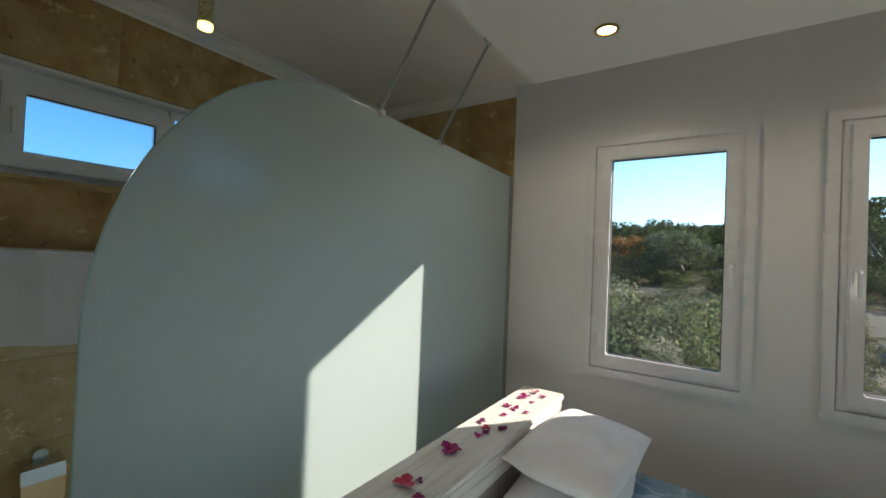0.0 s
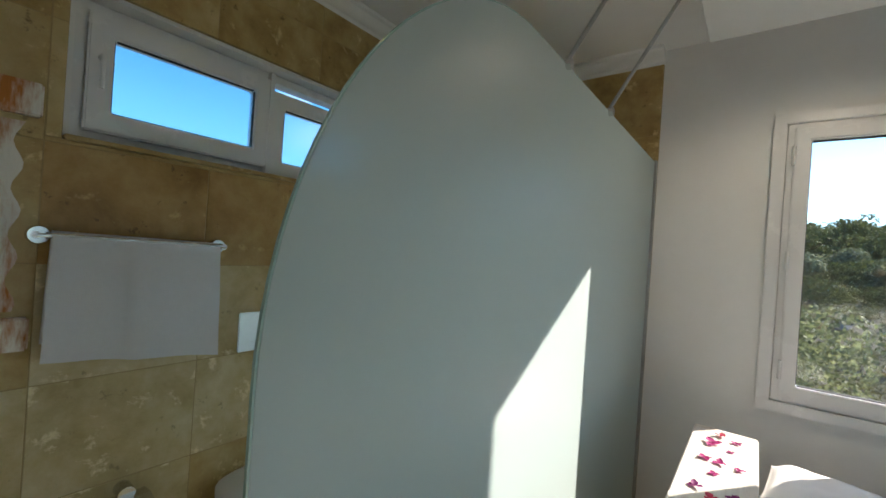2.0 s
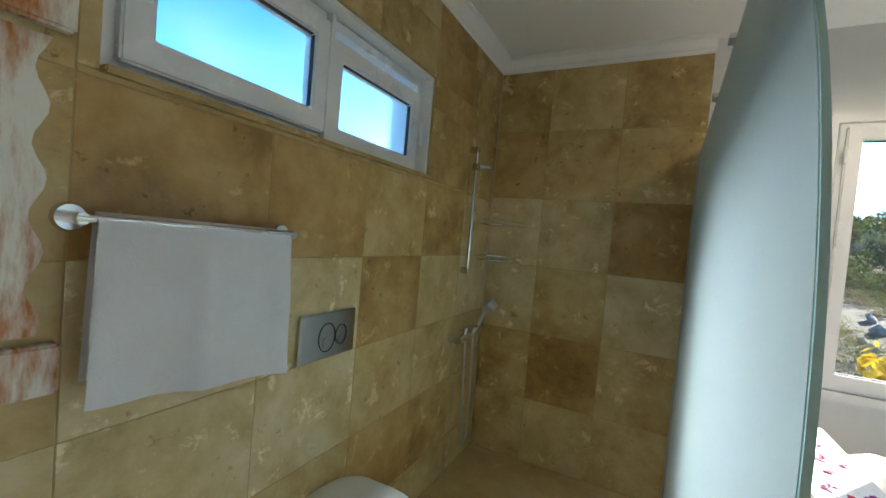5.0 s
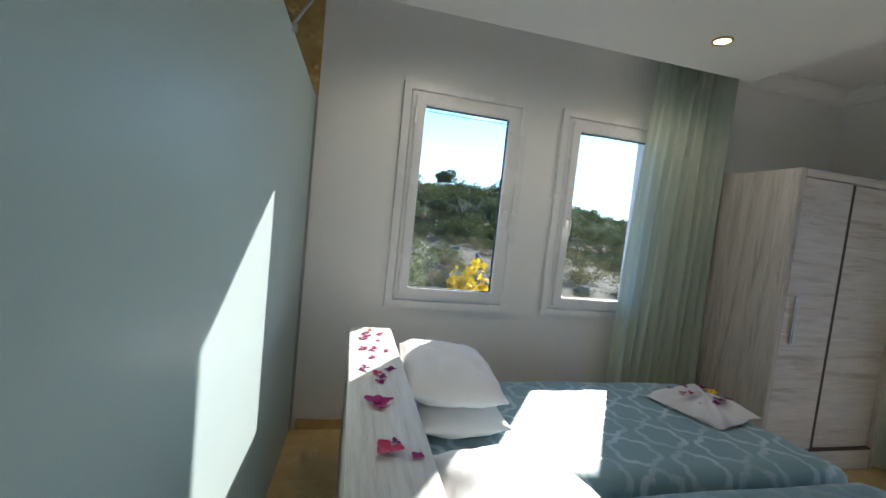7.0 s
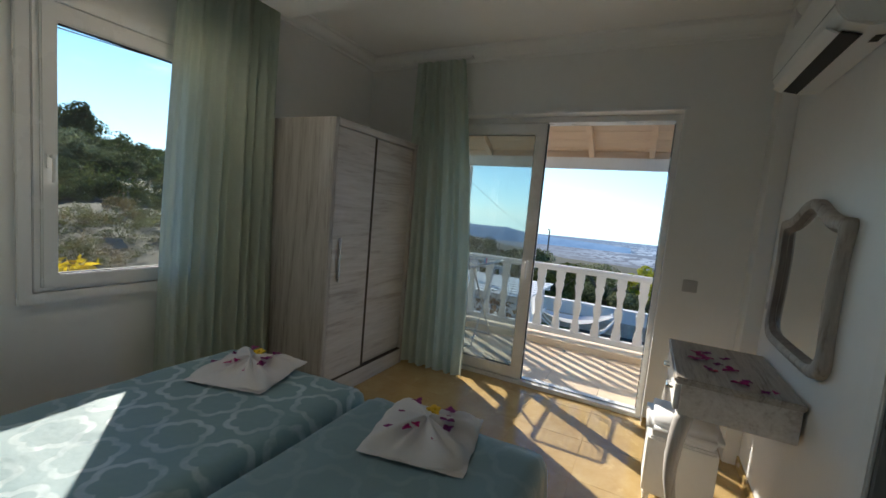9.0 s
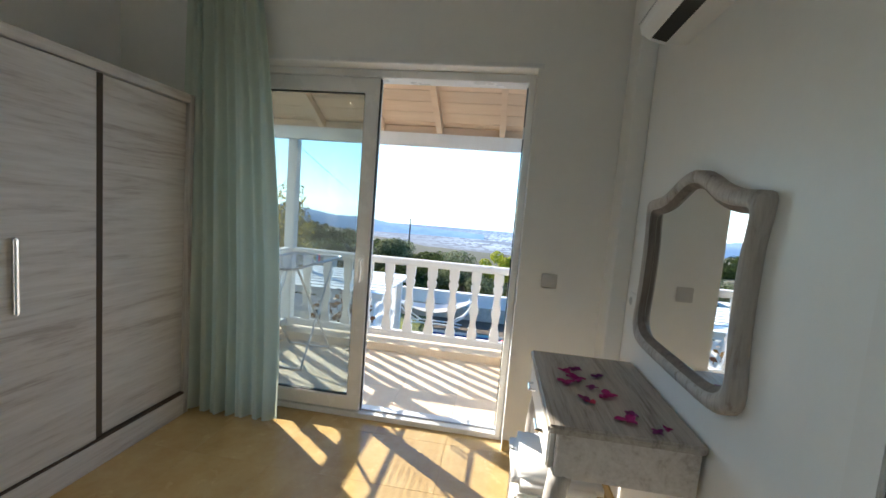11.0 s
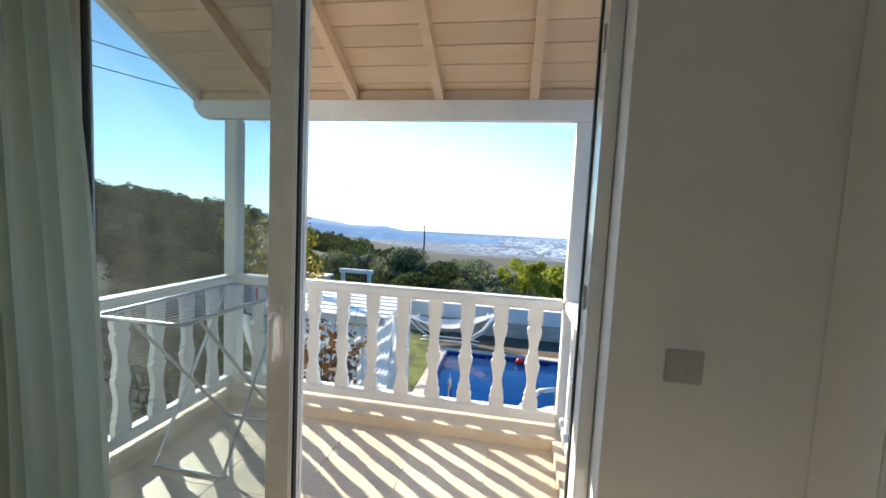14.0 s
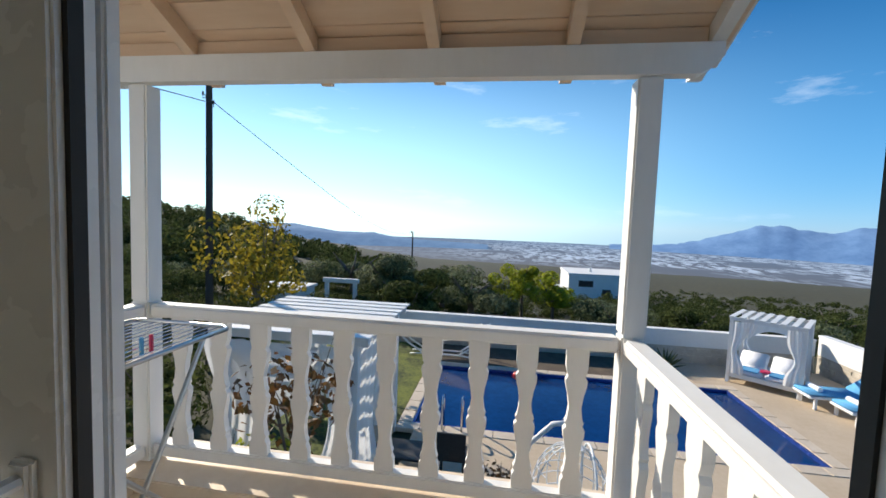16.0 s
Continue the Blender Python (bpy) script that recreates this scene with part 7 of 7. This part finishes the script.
def garden_chair(x, y, turn, mat, label):
    c = thing("garden_chair", (x, y, -2.8), label, "chair", "chairs in the garden")
    m = Matrix.Translation((x, y, -2.8)) @ pose(0, 0, 0, 0, 0, turn)

    def add(name, *a):
        bm = bx(*a, bevel=0.006)
        bmesh.ops.transform(bm, matrix=m, verts=bm.verts[:])
        part(name, bm, mat, c)
    add("seat", -0.23, -0.23, 0.42, 0.23, 0.23, 0.46)
    for sx in (-1, 1):
        for sy in (-1, 1):
            add("leg", sx * 0.2 - 0.02, sy * 0.2 - 0.02, 0.0, sx * 0.2 + 0.02, sy * 0.2 + 0.02, 0.4195)
    add("backrest", -0.23, 0.2, 0.4605, 0.23, 0.235, 0.88)


BLACK_RATTAN = material("black_rattan", (0.012, 0.012, 0.013), (0.04, 0.04, 0.042), scale=40, rough=0.5, bump=0.5, bump_scale=150)
plain_table(7.9, 3.2, 0.45, 0.4, 0.74, WHITE_PAINT, "garden_table", "white painted garden table below the balcony")
garden_chair(8.3, 2.35, 200, WHITE_PAINT, "white painted garden chair below the balcony")
garden_chair(9.75, 1.16, 90, BLACK_RATTAN, "black rattan chair on the terrace")
plain_table(9.95, 1.95, 0.30, 0.34, 0.30, BLACK_RATTAN, "low_table", "low black slatted table on the terrace")


def hammock():
    c = thing("hammock", (15.95, 2.3, -2.8), "white net hammock on a curved steel stand", "hammock")
    bm = bmesh.new()
    for x in (15.75, 16.15):
        tube(bm, [(x, 3.75, -2.05), (x, 3.3, -2.45), (x, 2.8, -2.74), (x, 1.7, -2.74), (x, 1.2, -2.40), (x, 0.75, -1.75)], 0.03)
        tube(bm, [(x, 2.8, -2.74), (x, 3.25, -2.79)], 0.025)
        tube(bm, [(x, 1.7, -2.74), (x, 1.25, -2.79)], 0.025)
    part("stand", bm, WHITE_PAINT, c, smooth=True)

    def bed_(u, v):
        w = 0.36 * math.sin(math.pi * (0.08 + 0.84 * u)) ** 0.5
        return Vector((15.95 + (v - 0.5) * 2 * w, 3.7 - 2.9 * u, -2.05 + 0.28 * u - 0.45 * math.sin(math.pi * u) * (1 - 0.5 * (2 * v - 1) ** 2)))
    part("net", sheet(bmesh.new(), 20, 8, bed_), DRAPE, c, smooth=True)
    part("spreader", cy((15.55, 3.45, -2.06), (16.35, 3.45, -2.06), 0.02), WHITE_PAINT, c)
    part("spreader", cy((15.55, 1.05, -1.83), (16.35, 1.05, -1.83), 0.02), WHITE_PAINT, c)


hammock()


def egg_chair():
    X, Y = 7.9, -0.36
    c = thing("hanging_chair", (X, Y, -2.8), "white woven egg chair hanging from a curved stand, pale blue cushion", "hanging chair")
    bm = bmesh.new()
    tube(bm, [(X, Y + 0.62, -2.74), (X, Y + 0.66, -2.2), (X, Y + 0.62, -1.6), (X, Y + 0.46, -1.05), (X, Y + 0.22, -0.80), (X, Y + 0.02, -0.76)], 0.03)
    for k in range(2):
        tube(bm, [(X + 0.5 * (2 * k - 1), Y - 0.35, -2.77), (X + 0.45 * (2 * k - 1), Y + 0.2, -2.77), (X, Y + 0.64, -2.77)], 0.03)
    part("stand", bm, WHITE_PAINT, c, smooth=True)
    part("chain", cy((X, Y + 0.02, -1.02), (X, Y + 0.02, -0.76), 0.012), CHROME, c)
    shell = part("woven_rim", tube(bmesh.new(), [(X + 0.42 * math.sin(q), Y - 0.20, -1.58 + 0.56 * math.cos(q)) for q in [j * math.pi / 12 for j in range(25)]], 0.014, seg=6), WHITE_PAINT, c)
    for k in range(18):
        a = 2 * math.pi * k / 18
        if math.sin(a) < -0.6:
            continue
        part("strand", tube(bmesh.new(), [(X + 0.42 * math.sin(t) * math.sin(a), Y + 0.42 * math.sin(t) * math.cos(a), -1.58 + 0.56 * math.cos(t)) for t in [0.02 + j * math.pi / 12 * 0.99 for j in range(13)]], 0.007, seg=4), WHITE_PAINT, shell)
    for j in range(1, 12):
        t = j * math.pi / 12
        ring = [(X + 0.42 * math.sin(t) * math.sin(a), Y + 0.42 * math.sin(t) * math.cos(a), -1.58 + 0.56 * math.cos(t)) for a in [-0.62 + q * (math.pi + 1.24) / 22 for q in range(23)]]
        part("strand", tube(bmesh.new(), ring, 0.006, seg=4), WHITE_PAINT, shell)
    bm = bmesh.new()
    bmesh.ops.create_uvsphere(bm, u_segments=18, v_segments=10, radius=1.0, matrix=Matrix.Translation((X, Y, -1.92)) @ Matrix.Diagonal((0.36, 0.36, 0.11, 1)))
    part("cushion", bm, BLUE_CLOTH, c, smooth=True)


egg_chair()

# ---- poles, wires, neighbour's house ----
POLE = material("tarred_pole", (0.035, 0.03, 0.026), (0.07, 0.06, 0.05), scale=4, stretch=(1, 1, 0.2), rough=0.85, bump=0.3)
up = thing("utility_pole", (13.0, 8.1, GARDEN), "dark wooden utility pole with insulators", "utility pole")
part("pole", cy((13.0, 8.1, GARDEN - 0.2), (13.0, 8.1, 4.95), 0.105, 0.075), POLE, up)
for z, dy in ((4.35, 0.16), (4.6, -0.14), (4.12, -0.14)):
    bm = bmesh.new()
    tube(bm, [(13.0, 8.1, z), (12.98, 8.1 + dy, z), (12.98, 8.1 + dy, z + 0.10)], 0.012)
    cyl(bm, (12.98, 8.1 + dy, z + 0.08), (12.98, 8.1 + dy, z + 0.16), 0.03, 0.02)
    part("insulator", bm, POLE, up)
fp_ = thing("utility_pole", (68.2, 15.0, -9.0), "thin dark utility pole far down the slope", "utility pole")
part("pole", cy((68.2, 15.0, land(68.2, 15.0) - 0.3), (68.2, 15.0, -0.34), 0.15, 0.11), POLE, fp_)
part("insulator", cy((68.2, 15.25, -0.55), (68.2, 15.25, -0.25), 0.09), POLE, fp_)
wire = thing("power_line", (13, 8.1, 4.4), "thin black overhead power line", "cable")
for a, b, sag in (((12.98, 8.26, 4.45), (68.2, 15.1, -0.4), 1.5), ((12.98, 7.96, 4.7), (-6.0, 14.5, 6.2), 0.6), ((12.98, 7.96, 4.2), (-6.0, 14.0, 5.6), 0.6)):
    bm = bmesh.new()
    tube(bm, [tuple(p + (q - p) * k / 24 - (sag * math.sin(math.pi * k / 24) if j == 2 else 0) for j, (p, q) in enumerate(zip(a, b))) for k in range(25)], 0.011, seg=5)
    part("wire", bm, POLE, wire)

nh = thing("neighbour_house", (63, -13.4, -10), "white flat-roofed two-window house on the slope", "house")
FAR_WHITE = HOUSE_WHITE
part("wall", bx(60, -18.2, -12.5, 68, -8.65, -5.15, bevel=0.03), FAR_WHITE, nh)
part("roof", bx(59.9, -18.3, -5.149, 68.1, -8.55, -4.85, bevel=0.03), FAR_WHITE, nh)
WINDOW_DARK = material("dark_window_glass", (0.03, 0.035, 0.04), (0.05, 0.055, 0.06), rough=0.1, bump=0.0)
for y, z, w, h in ((-10.9, -6.2, 0.95, 0.42), (-13.6, -7.7, 0.55, 0.85), (-16.6, -6.9, 0.5, 0.4)):
    wn = part("window", bx(59.94, y - w, z - h, 59.998, y + w, z + h, bevel=0.01), material("dark_frame", (0.06, 0.06, 0.06), rough=0.5, bump=0.0), nh)
    part("pane", bx(59.92, y - w + 0.12, z - h + 0.12, 59.939, y + w - 0.12, z + h - 0.12), WINDOW_DARK, wn)
part("solar_dish", cy((63, -12.0, -4.85), (63.0, -12.0, -4.2), 0.25, 0.05), FAR_WHITE, nh)
part("lean_to_roof", bx(61, -8.5, -7.2, 64, -6.9, -7.05), FAR_WHITE, nh)
part("lean_to_post", bx(61.1, -7.1, -11.0, 61.25, -6.95, -7.2), FAR_WHITE, nh)

# the pale frame and low white hut among the olives
ga = thing("white_gate_frame", (19.0, 7.2, -4), "white painted gate frame among the olives", "gate")
for y in (7.55, 6.35):
    part("post", bx(19.0, y - 0.07, land(19, y) - 0.2, 19.14, y + 0.07, -1.22), WHITE_TIMBER, ga)
part("lintel", bx(18.98, 6.2, -1.2195, 19.16, 7.7, -1.05, bevel=0.01), WHITE_TIMBER, ga)
hut = thing("low_white_hut", (20.5, 10.2, -4), "low white garden hut behind the autumn tree", "hut")
part("wall", bx(19.8, 9.3, land(20, 10) - 0.3, 21.6, 11.6, -1.88, bevel=0.02), HOUSE_WHITE, hut)
part("roof", bx(19.7, 9.2, -1.8795, 21.7, 11.7, -1.76, bevel=0.02), HOUSE_WHITE, hut)

# ---- drying rack on the balcony ----
rk = thing("drying_rack", (4.5, 1.92, 0), "folding metal clothes drying rack, empty, on the balcony", "drying rack")
bm = bmesh.new()
for pts in ([(4.06, 1.68, 0.90), (4.94, 1.66, 0.905), (4.97, 1.70, 0.905), (4.97, 2.10, 0.905), (4.94, 2.13, 0.905), (4.06, 2.13, 0.90), (4.04, 2.10, 0.90), (4.04, 1.71, 0.90), (4.06, 1.68, 0.90)],):
    tube(bm, pts, 0.010, seg=8)
part("top_frame", bm, SATIN_STEEL, rk, smooth=True)
for k in range(11):
    y = 1.715 + 0.039 * k
    part("wire", cy((4.05, y, 0.898), (4.965, y, 0.902), 0.0028, seg=6), CHROME, rk)
for y0, y1 in ((1.70, 1.73), (2.11, 2.14)):
    bm = bmesh.new()
    tube(bm, [(4.16, y0, 0.895), (4.93, y1, 0.012)], 0.0095)
    tube(bm, [(4.86, y0, 0.895), (4.36, y1, 0.012)], 0.0095)
    part("cross_leg", bm, SATIN_STEEL, rk)
for x in (4.93, 4.36):
    part("foot_bar", cy((x, 1.72, 0.012), (x, 2.15, 0.012), 0.0105), SATIN_STEEL, rk)
for x, mt in ((4.62, BLUE_CLOTH), (4.66, RED_PETAL)):
    part("peg", bx(x - 0.006, 1.75, 0.88, x + 0.006, 1.762, 0.95, bevel=0.002), mt, rk, "plastic clothes peg")

# ---- tiles of the floors and bathroom walls ----
def tile_mesh(name, dx, dy, dz, mat):
    bm = bx(-dx / 2, -dy / 2, -dz / 2, dx / 2, dy / 2, dz / 2, bevel=min(0.0015, dz / 3, dx / 3, dy / 3), seg=1)
    me = bpy.data.meshes.new(name)
    bm.to_mesh(me)
    bm.free()
    me.materials.append(mat)
    return me


def lay(parent, axis, us, vs, at, thick, stone, holes=(), brown=(), pale=(), joint=0.003):
    """Tiles between the joint lines us and vs, on a plane across the axis; joints 3 mm; brown and pale name tiles by column and row."""
    cache = {}
    for iu, (u0, u1) in enumerate(zip(us, us[1:])):
        for iv, (v0, v1) in enumerate(zip(vs, vs[1:])):
            mat = TILE_BROWN if (iu, iv) in brown else TILE_PALE if (iu, iv) in pale else stone
            cells = [(u0, u1, v0, v1)]
            for h in holes:
                cut = []
                for a, b, c, d in cells:
                    if h[0] >= b or h[1] <= a or h[2] >= d or h[3] <= c:
                        cut.append((a, b, c, d))
                        continue
                    if h[2] > c:
                        cut.append((a, b, c, h[2]))
                    if h[3] < d:
                        cut.append((a, b, h[3], d))
                    if h[0] > a:
                        cut.append((a, h[0], max(c, h[2]), min(d, h[3])))
                    if h[1] < b:
                        cut.append((h[1], b, max(c, h[2]), min(d, h[3])))
                cells = cut
            for a, b, c, d in cells:
                w, hgt = round(b - a - joint, 4), round(d - c - joint, 4)
                if w < 0.012 or hgt < 0.012:
                    continue
                key = (w, hgt, mat.name)
                if key not in cache:
                    dims = {0: (thick, w, hgt), 1: (w, thick, hgt), 2: (w, hgt, thick)}[axis]
                    cache[key] = tile_mesh("tile", *dims, mat)
                ob = new("tile", cache[key])
                ob.parent = parent
                if parent.parent is None:
                    ob.matrix_parent_inverse = parent.matrix_basis.inverted()
                p = {0: (at, (a + b) / 2, (c + d) / 2), 1: ((a + b) / 2, at, (c + d) / 2), 2: ((a + b) / 2, (c + d) / 2, at)}[axis]
                ob.matrix_basis = Matrix.Translation(p)


def steps(a, b, first, pitch):
    out = [a]
    x = first
    while x < b - 0.01:
        if x > a + 0.01:
            out.append(x)
        x += pitch
    return out + [b]


structure(part("grout_west", bx(WEST, SOUTH, 0.0, WEST + 0.0165, 0.384, 2.655), GROUT), "pale grout behind the wall tiles", "wall")
structure(part("grout_west_low", bx(WEST, 0.385, 0.0, WEST + 0.0165, NORTH - 0.018, 1.774), GROUT), "pale grout behind the wall tiles", "wall")
structure(part("grout_west_end", bx(WEST, 1.776, 1.775, WEST + 0.0165, NORTH - 0.018, 2.655), GROUT), "pale grout behind the wall tiles", "wall")
structure(part("grout_west_top", bx(WEST, 0.385, 2.286, WEST + 0.0165, 1.775, 2.655), GROUT), "pale grout behind the wall tiles", "wall")
structure(part("grout_north", bx(WEST + 0.018, NORTH - 0.0145, 0.0, -0.463, NORTH - 0.0005, 2.655), GROUT), "pale grout behind the wall tiles", "wall")
floor = bpy.data.objects["floor_slab"]
west, north = bpy.data.objects["wall_west"], bpy.data.objects["wall_north"]
slab = bpy.data.objects["balcony_slab"]
lay(floor, 2, steps(WEST + 0.02, EAST + 0.09, 0.02, 0.45), steps(SOUTH, NORTH - 0.015, -0.05, 0.45), -0.006, 0.012, FLOOR_STONE, joint=0.0012)
lay(west, 0, steps(SOUTH, NORTH - 0.018, -0.13, 0.475), steps(0.0, 2.66, 0.24, 0.38), WEST + 0.009, 0.018, TILE_STONE, holes=[(0.385, 1.775, 1.775, 2.285)],
    brown=((2, 4), (3, 4), (4, 3), (5, 6), (5, 7), (4, 1), (0, 3)), pale=((3, 3), (2, 3), (3, 2), (2, 2), (6, 4), (6, 3), (2, 1), (1, 2)))
lay(north, 1, steps(WEST + 0.019, -0.463, -1.36, 0.45), steps(0.0, 2.66, 0.884, 0.455)[0:1] + steps(0.0, 2.66, -0.026, 0.455)[1:], NORTH - 0.008, 0.016, TILE_STONE,
    brown=((0, 4), (1, 1), (2, 3)), pale=((0, 3), (1, 3), (0, 2), (2, 2)))
lay(slab, 2, steps(3.903, 5.069, 4.30, 0.45), steps(0.012, 2.258, 0.40, 0.45), -0.006, 0.012, BALCONY_STONE, joint=0.0018)
